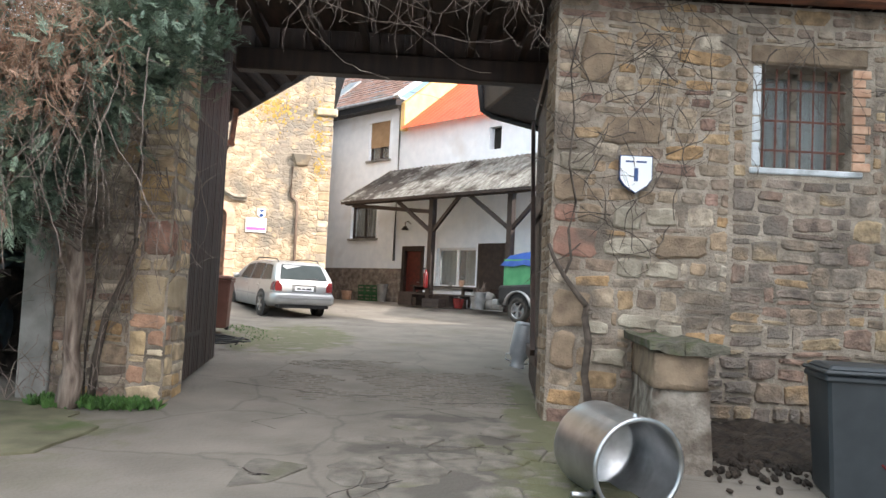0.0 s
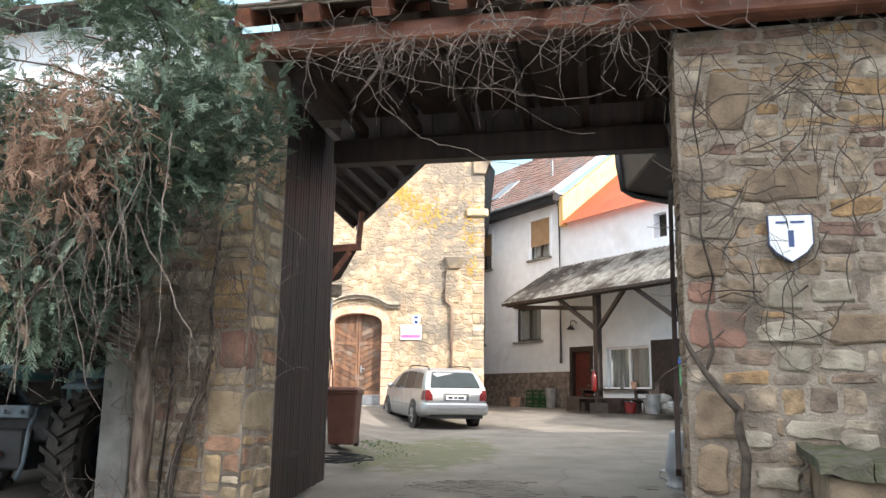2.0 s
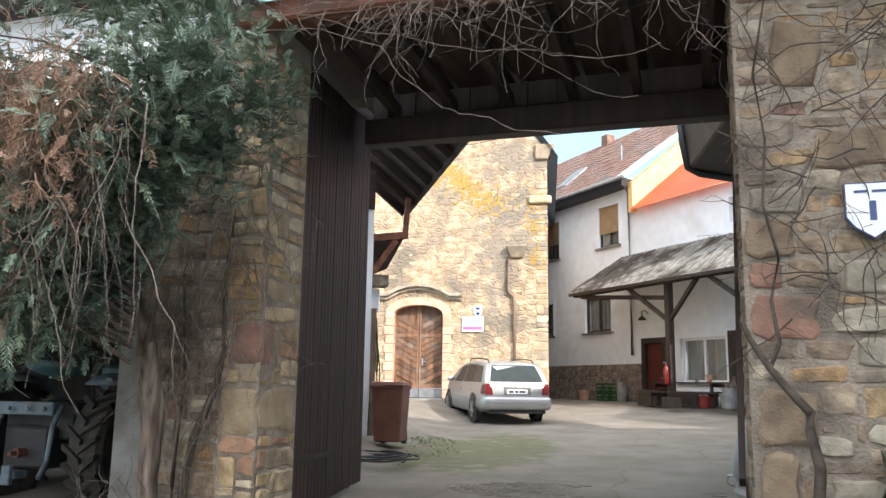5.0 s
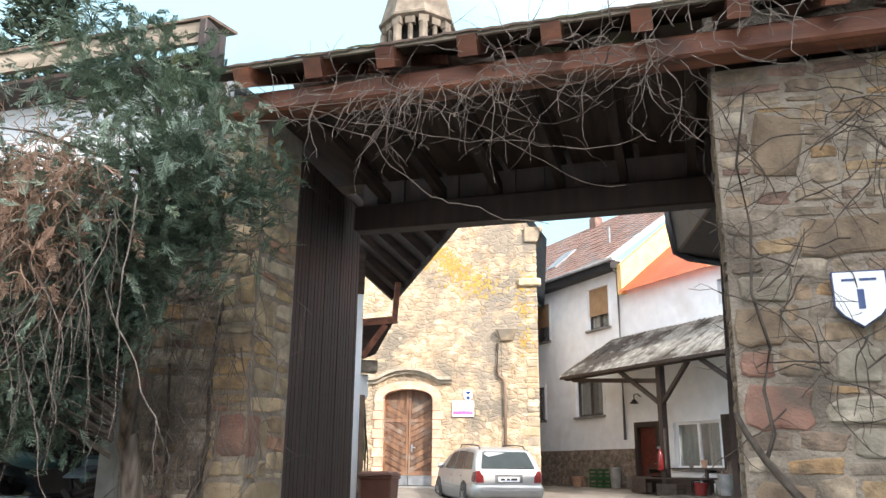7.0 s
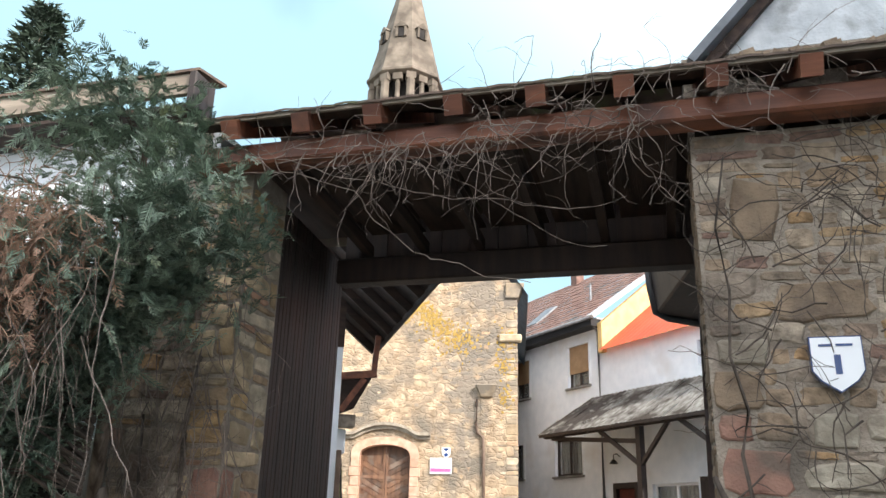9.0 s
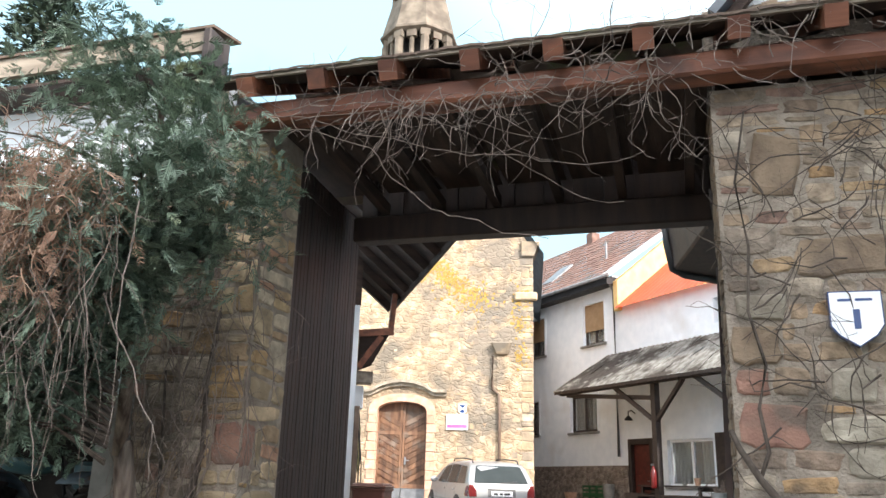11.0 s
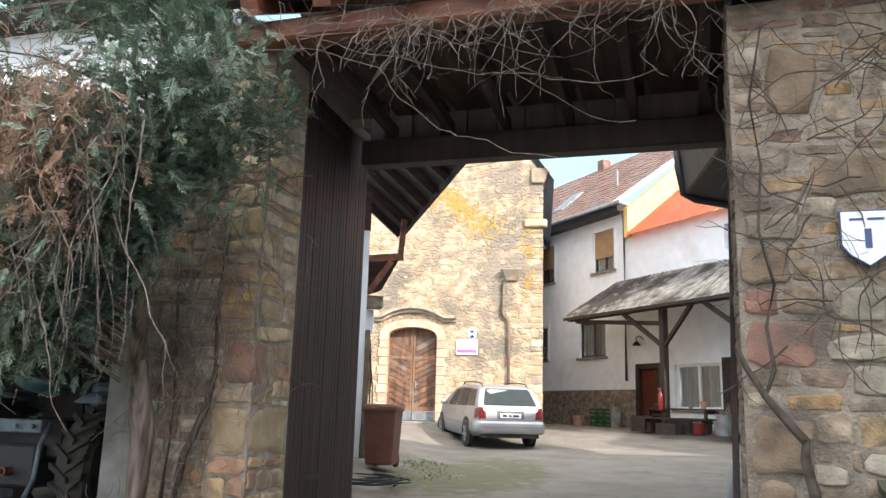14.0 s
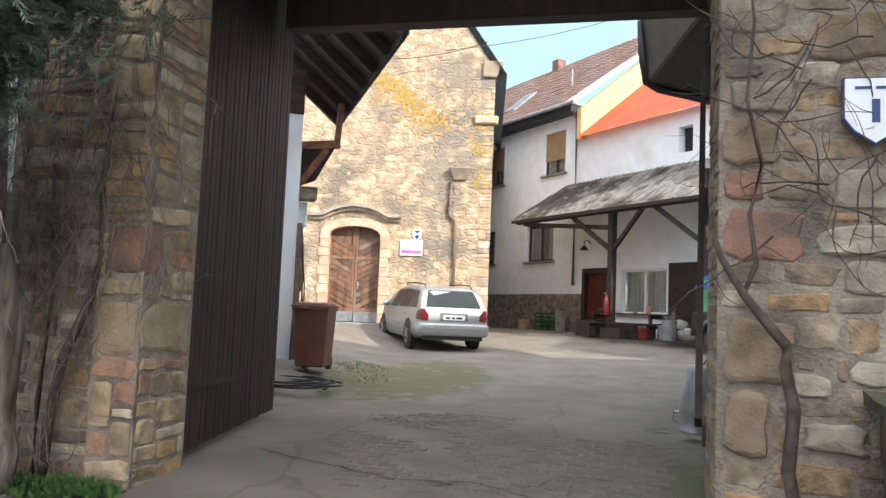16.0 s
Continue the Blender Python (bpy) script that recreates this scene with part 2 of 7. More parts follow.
def beam(bm, a, b, w, h):
    """A squared timber from a to b, w wide and h high."""
    a, b = Vector(a), Vector(b)
    d = (b - a).normalized()
    side = d.cross(Vector((0, 0, 1)))
    side = side.normalized() if side.length > 0.01 else Vector((1, 0, 0))
    up = side.cross(d)
    vs = [bm.verts.new(p + side * sx * w / 2 + up * sz * h / 2) for p in (a, b) for sx, sz in ((-1, -1), (1, -1), (1, 1), (-1, 1))]
    for f in ((3, 2, 1, 0), (4, 5, 6, 7), (0, 1, 5, 4), (1, 2, 6, 5), (2, 3, 7, 6), (3, 0, 4, 7)):
        bm.faces.new([vs[i] for i in f])


def lathe(bm, profile, n=24, m=None):
    """Turns (r, z) pairs about z."""
    rings = []
    for r, z in profile:
        rings.append([bm.verts.new((m or Matrix()) @ Vector((r * math.cos(2 * math.pi * i / n), r * math.sin(2 * math.pi * i / n), z))) for i in range(n)])
    for a, b in zip(rings, rings[1:]):
        for i in range(n):
            bm.faces.new((a[i], a[(i + 1) % n], b[(i + 1) % n], b[i]))
    return rings


def mesh_of(bm, name, material, bevel=0.0, smooth=False):
    if bevel:
        bmesh.ops.bevel(bm, geom=bm.edges[:], offset=bevel, segments=1, affect="EDGES", clamp_overlap=True)
    bmesh.ops.recalc_face_normals(bm, faces=bm.faces[:])
    me = bpy.data.meshes.new(name)
    bm.to_mesh(me)
    bm.free()
    me.materials.append(material)
    if smooth:
        for p in me.polygons:
            p.use_smooth = True
    return me


def part(name, bm, material, parent, label="", bevel=0.0, smooth=False):
    ob = new(name, mesh_of(bm, name, material, bevel, smooth))
    ob.parent = parent
    if label:
        ob["label"] = label
    return ob


def solid(name, bm, material, label, category="", kind="", group="", bevel=0.0, smooth=False, at=None):
    ob = new(name, mesh_of(bm, name, material, bevel, smooth))
    if at is not None:
        ob.matrix_basis = at
    return tagged(ob, label, category, group, kind)


def thing(name, at, label, category, group="", kind=""):
    return tagged(_place(new(name), at), label, category, group, kind)


def _place(ob, at):
    ob.empty_display_size = 0.2
    ob.matrix_basis = at if isinstance(at, Matrix) else pose(*at)
    return ob


def B():
    return bmesh.new()


PROFILE = [(-40, -0.9), (-8, -0.38), (0, -0.25), (5.5, -0.19), (8.6, 0.0), (11, 0.17), (15, 0.31), (21.5, 0.48), (26, 0.72), (32, 0.9), (60, 0.9), (2000, 0.9)]


def ground_z(x, y):
    z = float(np.interp(y, [p[0] for p in PROFILE], [p[1] for p in PROFILE]))
    start = float(np.interp(y, [16, 19], [2.7, 4.6]))
    bank = min(max((-x - start) / 1.6, 0), 1) * min(max((y - 10.5) / 2.5, 0), 1)
    return z + 0.30 * bank * bank * (3 - 2 * bank)


# ---- ground ----
xs = sorted(set([-900, -200, -60, -30] + [round(-20 + 0.5 * i, 2) for i in range(81)] + [30, 60, 200, 900]))
ys = sorted(set([-900, -200, -60, -30, -16] + [round(-10 + 0.5 * i, 2) for i in range(96)] + [45, 60, 200, 900]))
bm = B()
grid = [[bm.verts.new((x, y, ground_z(x, y) + (0.012 * noise.noise(Vector((x * 0.9, y * 0.9, 0))) if abs(x) < 20 and -10 < y < 38 else 0))) for x in xs] for y in ys]
for j in range(len(ys) - 1):
    for i in range(len(xs) - 1):
        bm.faces.new((grid[j][i], grid[j][i + 1], grid[j + 1][i + 1], grid[j + 1][i]))
def add_stain(material, spots, colour, scale=3.5, most=0.85):
    """A ragged stain round the spots (centre, half sizes, strength)."""
    nt = material.node_tree
    bsdf = nt.nodes["Principled BSDF"]
    base = bsdf.inputs["Base Color"].links[0].from_socket
    place = nt.nodes.new("ShaderNodeNewGeometry").outputs["Position"]
    wob = nt.nodes.new("ShaderNodeTexNoise")
    wob.inputs["Scale"].default_value, wob.inputs["Detail"].default_value = scale, 9
    nt.links.new(place, wob.inputs["Vector"])
    total = None
    for (x, y, z), (w, l, h), k in spots:
        flat = nt.nodes.new("ShaderNodeVectorMath")
        flat.operation = "MULTIPLY_ADD"
        flat.inputs[1].default_value, flat.inputs[2].default_value = (1 / w, 1 / l, 1 / h), (-x / w, -y / l, -z / h)
        nt.links.new(place, flat.inputs[0])
        g = nt.nodes.new("ShaderNodeTexGradient")
        g.gradient_type = "SPHERICAL"
        nt.links.new(flat.outputs["Vector"], g.inputs["Vector"])
        a = nt.nodes.new("ShaderNodeMath")
        a.operation = "MULTIPLY_ADD"
        a.inputs[1].default_value = k
        nt.links.new(g.outputs["Fac"], a.inputs[0])
        if total:
            nt.links.new(total, a.inputs[2])
        else:
            a.inputs[2].default_value = 0.0
        total = a.outputs["Value"]
    rag = nt.nodes.new("ShaderNodeMapRange")
    rag.inputs["From Min"].default_value, rag.inputs["From Max"].default_value = 0.32, 0.60
    rag.inputs["To Max"].default_value = 0.9
    nt.links.new(wob.outputs["Fac"], rag.inputs["Value"])
    amount = nt.nodes.new("ShaderNodeMath")
    amount.operation = "MULTIPLY"
    nt.links.new(total, amount.inputs[0])
    nt.links.new(rag.outputs["Result"], amount.inputs[1])
    edge = nt.nodes.new("ShaderNodeMapRange")
    edge.inputs["From Min"].default_value, edge.inputs["From Max"].default_value = 0.16, 0.5
    edge.inputs["To Max"].default_value = most
    nt.links.new(amount.outputs["Value"], edge.inputs["Value"])
    tint = nt.nodes.new("ShaderNodeMixRGB")
    tint.inputs["Color2"].default_value = (*colour, 1)
    nt.links.new(edge.outputs["Result"], tint.inputs["Fac"])
    nt.links.new(base, tint.inputs["Color1"])
    nt.links.new(tint.outputs["Color"], bsdf.inputs["Base Color"])


FLAT = 20.0
add_stain(M_GROUND, [((0.55, 6.2, 0), (1.1, 2.6, FLAT), 1.25), ((-0.4, 6.9, 0), (1.1, 0.45, FLAT), 0.9), ((0.2, 8.3, 0), (1.4, 0.4, FLAT), 0.8)], (0.078, 0.069, 0.056), 2.6, 0.88)
add_stain(M_GROUND, [((1.32, 6.4, 0), (0.75, 2.8, FLAT), 1.15), ((1.25, 9.2, 0), (0.4, 2.2, FLAT), 1.5), ((1.05, 5.2, 0), (0.7, 1.6, FLAT), 0.9), ((-2.4, 15.2, 0), (1.5, 3.4, FLAT), 2.2), ((-3.4, 7.0, 0), (1.6, 1.3, FLAT), 0.9),
                     ((-2.6, 18.0, 0), (1.2, 2.0, FLAT), 0.8)], (0.10, 0.102, 0.045), 3.6, 0.8)
# grey weathering on the corner of the chapel front
for chapel_material in (M_CHAPEL, M_CSTONE):
    add_stain(chapel_material, [((-4.1, 25.7, 6.1), (1.7, 2.0, 1.9), 1.5), ((-3.8, 25.75, 8.4), (1.9, 2.0, 1.0), 1.2), ((-4.6, 25.6, 4.4), (0.8, 2.0, 1.8), 0.9)], (0.21, 0.185, 0.15), 2.2, 0.8)
ground = solid("ground", bm, M_GROUND, "worn grey-brown concrete yard with mossy patches and cracks", "ground", "structure", smooth=True)


M_STONE_RED = mat("red_sandstone", (0.23, 0.12, 0.09), (0.36, 0.205, 0.15), 6, 0.92, 0.6, 45, dist=0.02, coords="World", stain=(0.15, 0.11, 0.085), stain_scale=2.0)
M_STONE_PALE = mat("pale_sandstone", (0.29, 0.25, 0.19), (0.46, 0.405, 0.32), 6, 0.92, 0.6, 45, dist=0.02, rnd=0.15, coords="World", stain=(0.20, 0.165, 0.125), stain_scale=2.2)
M_STONE_OCHRE = mat("ochre_sandstone", (0.27, 0.20, 0.12), (0.42, 0.33, 0.22), 4, 0.92, 0.6, 45, dist=0.02, rnd=0.12, coords="World", stain=(0.19, 0.15, 0.11), stain_scale=2.2)
M_STONE_BROWN = mat("brown_sandstone", (0.155, 0.11, 0.075), (0.29, 0.215, 0.145), 5, 0.92, 0.6, 45, dist=0.02, rnd=0.15, coords="World", stain=(0.11, 0.085, 0.065), stain_scale=1.8)
M_GLASS = bpy.data.materials.new("window_glass")
M_GLASS.use_nodes = True
_g = M_GLASS.node_tree.nodes["Principled BSDF"]
_g.inputs["Base Color"].default_value, _g.inputs["Roughness"].default_value = (0.75, 0.8, 0.8, 1), 0.03
_g.inputs["Transmission Weight"].default_value, _g.inputs["IOR"].default_value = 0.85, 1.45
M_CARGLASS = mat("tinted_glass", (0.02, 0.028, 0.028), (0.03, 0.04, 0.04), 2, 0.22, 0, 10)
M_CARGLASS.node_tree.nodes["Principled BSDF"].inputs["Specular IOR Level"].default_value = 0.2
M_ROPE = mat("faded_rope", (0.16, 0.15, 0.06), (0.34, 0.31, 0.15), 20, 0.95, 0.3, 90)
M_CURTAIN = mat("grey_curtain", (0.30, 0.31, 0.30), (0.42, 0.43, 0.42), 14, 0.9, 0.4, 60, stretch=(1, 1, 0.05))
M_RUST = mat("rusty_iron", (0.10, 0.035, 0.025), (0.22, 0.09, 0.06), 20, 0.85, 0.4, 90)
M_BRICK = mat("pale_brick", (0.40, 0.22, 0.14), (0.55, 0.36, 0.25), 8, 0.9, 0.4, 60, rnd=0.2)
M_ENAMEL = mat("white_enamel", (0.80, 0.82, 0.84), (0.86, 0.88, 0.90), 3, 0.2, 0.0)
M_BLUE = mat("dark_blue_enamel", (0.02, 0.05, 0.16), (0.03, 0.07, 0.20), 4, 0.25, 0.0)
M_STEEL = mat("brushed_aluminium", (0.42, 0.43, 0.44), (0.60, 0.61, 0.62), 5, 0.36, 0.03, 50, metal=1.0, stain=(0.33, 0.33, 0.33), stain_scale=3)
M_CANGREY = mat("dull_aluminium", (0.27, 0.285, 0.30), (0.38, 0.395, 0.41), 4, 0.42, 0.1, 80, metal=0.25)
M_BINGREY = mat("grey_plastic", (0.022, 0.028, 0.032), (0.035, 0.042, 0.047), 5, 0.45, 0.1, 90)
M_BINBROWN = mat("brown_plastic", (0.11, 0.042, 0.028), (0.16, 0.065, 0.045), 4, 0.5, 0.1, 90)
M_BARK = mat("dry_bark", (0.085, 0.058, 0.045), (0.34, 0.27, 0.22), 14, 0.95, 0.8, 60, stretch=(1, 1, 0.15), dist=0.02)
M_VINE = mat("dry_vine", (0.11, 0.085, 0.072), (0.30, 0.24, 0.20), 9, 0.9, 0.2, 60)
M_VINESTEM = mat("vine_stem", (0.055, 0.042, 0.034), (0.12, 0.095, 0.075), 12, 0.95, 0.6, 60)
M_LEAF = mat("cypress_foliage", (0.085, 0.13, 0.092), (0.26, 0.335, 0.24), 1.6, 0.65, 0.0, rnd=-0.5, stain=(0.19, 0.20, 0.085), stain_scale=1.6, stain_lo=0.60)
M_DRYLEAF = mat("dry_foliage", (0.20, 0.115, 0.075), (0.40, 0.26, 0.18), 5, 0.9, 0.0, rnd=-0.3)
M_WEED = mat("green_weed", (0.04, 0.10, 0.02), (0.09, 0.19, 0.045), 7, 0.7, 0.0, rnd=-0.3)
M_CONCRETE = mat("grey_concrete", (0.17, 0.163, 0.15), (0.27, 0.262, 0.245), 4, 0.9, 0.3, 40, stain=(0.12, 0.12, 0.10), stain_scale=1.5)
M_PLASTER = mat("stained_plaster", (0.15, 0.122, 0.095), (0.36, 0.32, 0.27), 4, 0.95, 0.8, 30, stain=(0.105, 0.08, 0.06), stain_scale=2.6, stain_lo=0.48, dist=0.03)
M_TYRE = mat("tyre_rubber", (0.024, 0.022, 0.020), (0.075, 0.066, 0.056), 6, 0.9, 0.3, 50)
M_TEAL = mat("teal_paint", (0.05, 0.13, 0.15), (0.10, 0.20, 0.22), 5, 0.5, 0.1, 40, stain=(0.14, 0.13, 0.11), stain_scale=4)
M_TRACTORGREY = mat("pale_blue_paint", (0.07, 0.10, 0.12), (0.14, 0.18, 0.21), 6, 0.55, 0.2, 40, stain=(0.12, 0.08, 0.06), stain_scale=5)
# near-black colour stands in for the shade inside rooms and openings
M_SHADE = mat("interior_shade", (0.012, 0.011, 0.010), (0.03, 0.027, 0.024), 3, 0.95, 0.2)
M_CLAYEDGE = mat("mossy_roof_tile", (0.09, 0.065, 0.05), (0.17, 0.12, 0.09), 6, 0.9, 0.5, 40, stain=(0.10, 0.11, 0.05), stain_scale=3, stain_lo=0.55)
M_SLATE = mat("slate_verge", (0.10, 0.115, 0.13), (0.17, 0.19, 0.21), 4, 0.6, 0.2, 40)
# dug earth, its brown darkened to hold the shadow at the wall foot
M_EARTH = mat("shadowed_earth", (0.016, 0.012, 0.009), (0.055, 0.040, 0.029), 9, 1.0, 0.9, 40, dist=0.03)
M_MOSS = mat("mossy_concrete", (0.095, 0.09, 0.052), (0.165, 0.155, 0.095), 3, 0.95, 0.5, 40, stain=(0.07, 0.10, 0.03), stain_scale=2)
M_CAP = mat("mossy_stone", (0.075, 0.07, 0.05), (0.17, 0.15, 0.115), 7, 0.95, 0.8, 40, stain=(0.062, 0.075, 0.026), stain_scale=3.5, stain_lo=0.48, dist=0.03)
M_BROWNPIPE = mat("brown_pipe", (0.13, 0.085, 0.06), (0.20, 0.14, 0.10), 5, 0.7, 0.2)
# grey for the painted shadow of the number plate recess
M_SHADOWGREY = mat("shadow_grey", (0.10, 0.10, 0.10), (0.13, 0.13, 0.13), 3, 0.6, 0.0)
M_MOSSGREEN = mat("olive_moss", (0.10, 0.105, 0.035), (0.18, 0.18, 0.075), 9, 1.0, 0.3, 60)
M_SETT = mat("worn_sett", (0.125, 0.11, 0.09), (0.205, 0.182, 0.152), 6, 0.9, 0.4, 50, rnd=0.12)
M_CARPAINT = mat("silver_paint", (0.33, 0.335, 0.335), (0.38, 0.385, 0.38), 2, 0.28, 0.0, metal=0.45)
M_BUMPER = mat("silver_plastic", (0.24, 0.242, 0.24), (0.29, 0.292, 0.29), 3, 0.45, 0.0)
M_BLACK = mat("black_plastic", (0.012, 0.012, 0.013), (0.022, 0.022, 0.024), 5, 0.6, 0.1)
M_REDLAMP = mat("red_lamp_glass", (0.10, 0.010, 0.010), (0.15, 0.016, 0.016), 9, 0.15, 0.0)
M_ALLOY = mat("alloy_rim", (0.35, 0.35, 0.36), (0.5, 0.5, 0.5), 8, 0.35, 0.0, metal=0.9)
M_SHUTTER = mat("beige_roller_shutter", (0.34, 0.22, 0.12), (0.42, 0.28, 0.16), 4, 0.7, 0.0)
M_BROWNFRAME = mat("dark_brown_frame", (0.020, 0.013, 0.011), (0.040, 0.026, 0.020), 8, 0.6, 0.1, 60)
M_REDDOOR = mat("red_brown_door", (0.065, 0.011, 0.008), (0.12, 0.022, 0.014), 6, 0.5, 0.1, 40)
M_PLINTH = mat("plinth_stone", (0.16, 0.125, 0.10), (0.34, 0.28, 0.23), 5, 0.95, 0.8, 18, dist=0.05, cells=3.2)
M_YELLOW = mat("ochre_render", (0.72, 0.50, 0.20), (0.80, 0.58, 0.27), 3, 0.9, 0.2)
M_CANOPY = mat("weathered_sheeting", (0.20, 0.185, 0.16), (0.50, 0.49, 0.45), 3.5, 0.9, 0.4, 30, stretch=(3, 1, 1), stain=(0.09, 0.075, 0.06), stain_scale=1.1, stain_lo=0.5)
M_ZINC = mat("zinc", (0.20, 0.21, 0.22), (0.32, 0.33, 0.34), 5, 0.5, 0.1, metal=0.6)
M_GREEN = mat("green_plastic", (0.015, 0.07, 0.025), (0.03, 0.12, 0.04), 5, 0.5, 0.0)
M_GREENTRAILER = mat("green_trailer_paint", (0.06, 0.28, 0.12), (0.10, 0.36, 0.17), 4, 0.5, 0.0)
M_TARP = mat("blue_tarpaulin", (0.02, 0.07, 0.30), (0.04, 0.12, 0.42), 4, 0.5, 0.3, 30)
M_PINK = mat("magenta_print", (0.70, 0.10, 0.28), (0.78, 0.15, 0.34), 4, 0.4, 0.0)
M_LICHEN = mat("yellow_lichen", (0.33, 0.21, 0.05), (0.46, 0.31, 0.085), 8, 0.95, 0.4, 50)
M_SPIRE = mat("spire_sandstone", (0.10, 0.082, 0.062), (0.23, 0.195, 0.15), 2.2, 0.95, 0.4, 20, stain=(0.10, 0.085, 0.065), stain_scale=0.8, stain_lo=0.5)
M_SPRUCE = mat("spruce_foliage", (0.012, 0.026, 0.016), (0.035, 0.06, 0.035), 0.6, 0.8, 0.0, rnd=-0.3)


def holed(bm, x0, x1, z0, z1, y0, y1, holes=()):
    """A wall from x0 to x1 and z0 to z1 with rectangular openings (x0, x1, z0, z1)."""
    cuts = sorted({x0, x1, *[h[0] for h in holes], *[h[1] for h in holes]})
    for a, b in zip(cuts, cuts[1:]):
        spans = sorted((h[2], h[3]) for h in holes if h[0] <= a + 1e-6 and h[1] >= b - 1e-6)
        z = z0
        for lo, hi in spans:
            if lo > z:
                box(bm, a, b, y0, y1, z, lo)
            z = hi
        if z < z1:
            box(bm, a, b, y0, y1, z, z1)
    bmesh.ops.remove_doubles(bm, verts=bm.verts[:], dist=0.0005)


def stone_mesh(seed):
    """A rough squared stone, 1 wide, 1 high, 1 deep, its face towards -y."""
    r = random.Random(seed * 13 + 1)
    out = []
    for (ax, az), (bx, bz) in (((-1, -1), (1, -1)), ((1, -1), (1, 1)), ((1, 1), (-1, 1)), ((-1, 1), (-1, -1))):
        cut = r.uniform(0.10, 0.28)
        for t in (cut, r.uniform(0.4, 0.6), 1 - r.uniform(0.05, 0.16)):
            x, z = ax + (bx - ax) * t, az + (bz - az) * t
            k = 1 + r.uniform(-0.16, 0.06)
            out.append((0.5 * x * k, 0.5 * z * k))
    bm = B()
    rings = []
    for inset, y in ((0.0, 0.0), (0.0, -0.6), (0.05, -0.9), (0.13, -1.0)):
        rings.append([bm.verts.new((x * (1 - inset), y + (r.uniform(-0.25, 0.1) if inset > 0.1 else 0), z * (1 - 1.5 * inset))) for x, z in out])
    n = len(out)
    for p, q in zip(rings, rings[1:]):
        for i in range(n):
            bm.faces.new((p[i], p[(i + 1) % n], q[(i + 1) % n], q[i]))
    c = bm.verts.new((r.uniform(-0.1, 0.1), -1.0 + r.uniform(-0.3, 0.1), r.uniform(-0.1, 0.1)))
    for i in range(n):
        bm.faces.new((rings[-1][i], rings[-1][(i + 1) % n], c))
    return bm


STONE_MESHES = {}


def stone_set(material, smooth=False):
    if material.name not in STONE_MESHES:
        STONE_MESHES[material.name] = [mesh_of(stone_mesh(k), "stone", material) for k in range(20)]
    return STONE_MESHES[material.name]


def lay(parent, rects, material, depth, y, m=None, name="stone"):
    """Stones on the rectangles (x0, x1, z0, z1) of a wall whose face lies at y."""
    meshes = stone_set(material)
    for k, (x0, x1, z0, z1) in enumerate(rects):
        ob = new(name, random.choice(meshes))
        ob.parent = parent
        tilt = pose(0, 0, 0, random.uniform(-2, 2), random.uniform(-4.5, 4.5), random.uniform(-2, 2))
        mm = Matrix.Translation(((x0 + x1) / 2, y + 0.012, (z0 + z1) / 2)) @ tilt @ Matrix.Diagonal((x1 - x0, depth * random.uniform(0.75, 1.3), z1 - z0, 1))
        ob.matrix_basis = mm if m is None else m @ mm


def courses(x0, x1, z0, z1, heights, widths, joint, skip=(), seed=1):
    """Rough courses of stone rectangles, with the rectangles in skip left free."""
    rng = random.Random(seed)
    out, z = [], z0
    while z < z1 - 0.03:
        h = rng.uniform(*heights)
        h = min(h, z1 - z)
        x = x0
        while x < x1 - 0.02:
            w = rng.choice((0.55, 0.8, 1.0, 1.0, 1.35)) * rng.uniform(*widths)
            w = min(w, x1 - x)
            if x1 - x - w < 0.08:
                w = x1 - x
            hh = h
            cells = [(x, x + w, z, z + hh)]
            if h > 0.19 and rng.random() < 0.5:
                f = rng.uniform(0.3, 0.7)
                cells = [(x, x + w, z, z + hh * f), (x, x + w, z + hh * f, z + hh)]
            for c in cells:
                wob = rng.uniform(-0.012, 0.012)
                c = (c[0] + joint / 2, c[1] - joint / 2, c[2] + joint / 2 + wob, c[3] - joint / 2 + wob)
                for s_ in skip:
                    if c and c[0] < s_[1] and c[1] > s_[0] and c[2] < s_[3] and c[3] > s_[2]:
                        j = joint * 0.8
                        rest = [(c[0], s_[0] - j, c[2], c[3]), (s_[1] + j, c[1], c[2], c[3]), (c[0], c[1], c[2], s_[2] - j), (c[0], c[1], s_[3] + j, c[3])]
                        rest = [q for q in rest if q[1] - q[0] > 0.05 and q[3] - q[2] > 0.035]
                        c = max(rest, key=lambda q: (q[1] - q[0]) * (q[3] - q[2])) if rest else None
                if c and c[1] - c[0] > 0.03 and c[3] - c[2] > 0.02:
                    out.append(c)
            x += w
        z += h
    return out


def tube(bm, pts, r0, r1, n=5):
    """A bent tapering tube through pts."""
    pts = [Vector(p) for p in pts]
    rings = []
    for i, p in enumerate(pts):
        d = (pts[min(i + 1, len(pts) - 1)] - pts[max(i - 1, 0)]).normalized()
        q = d.to_track_quat("Z", "Y")
        r = r0 + (r1 - r0) * i / max(1, len(pts) - 1)
        rings.append([bm.verts.new(p + q @ Vector((r * math.cos(2 * math.pi * k / n), r * math.sin(2 * math.pi * k / n), 0))) for k in range(n)])
    for a, b in zip(rings, rings[1:]):
        for k in range(n):
            bm.faces.new((a[k], a[(k + 1) % n], b[(k + 1) % n], b[k]))
    bm.faces.new(rings[0][::-1])
    bm.faces.new(rings[-1])


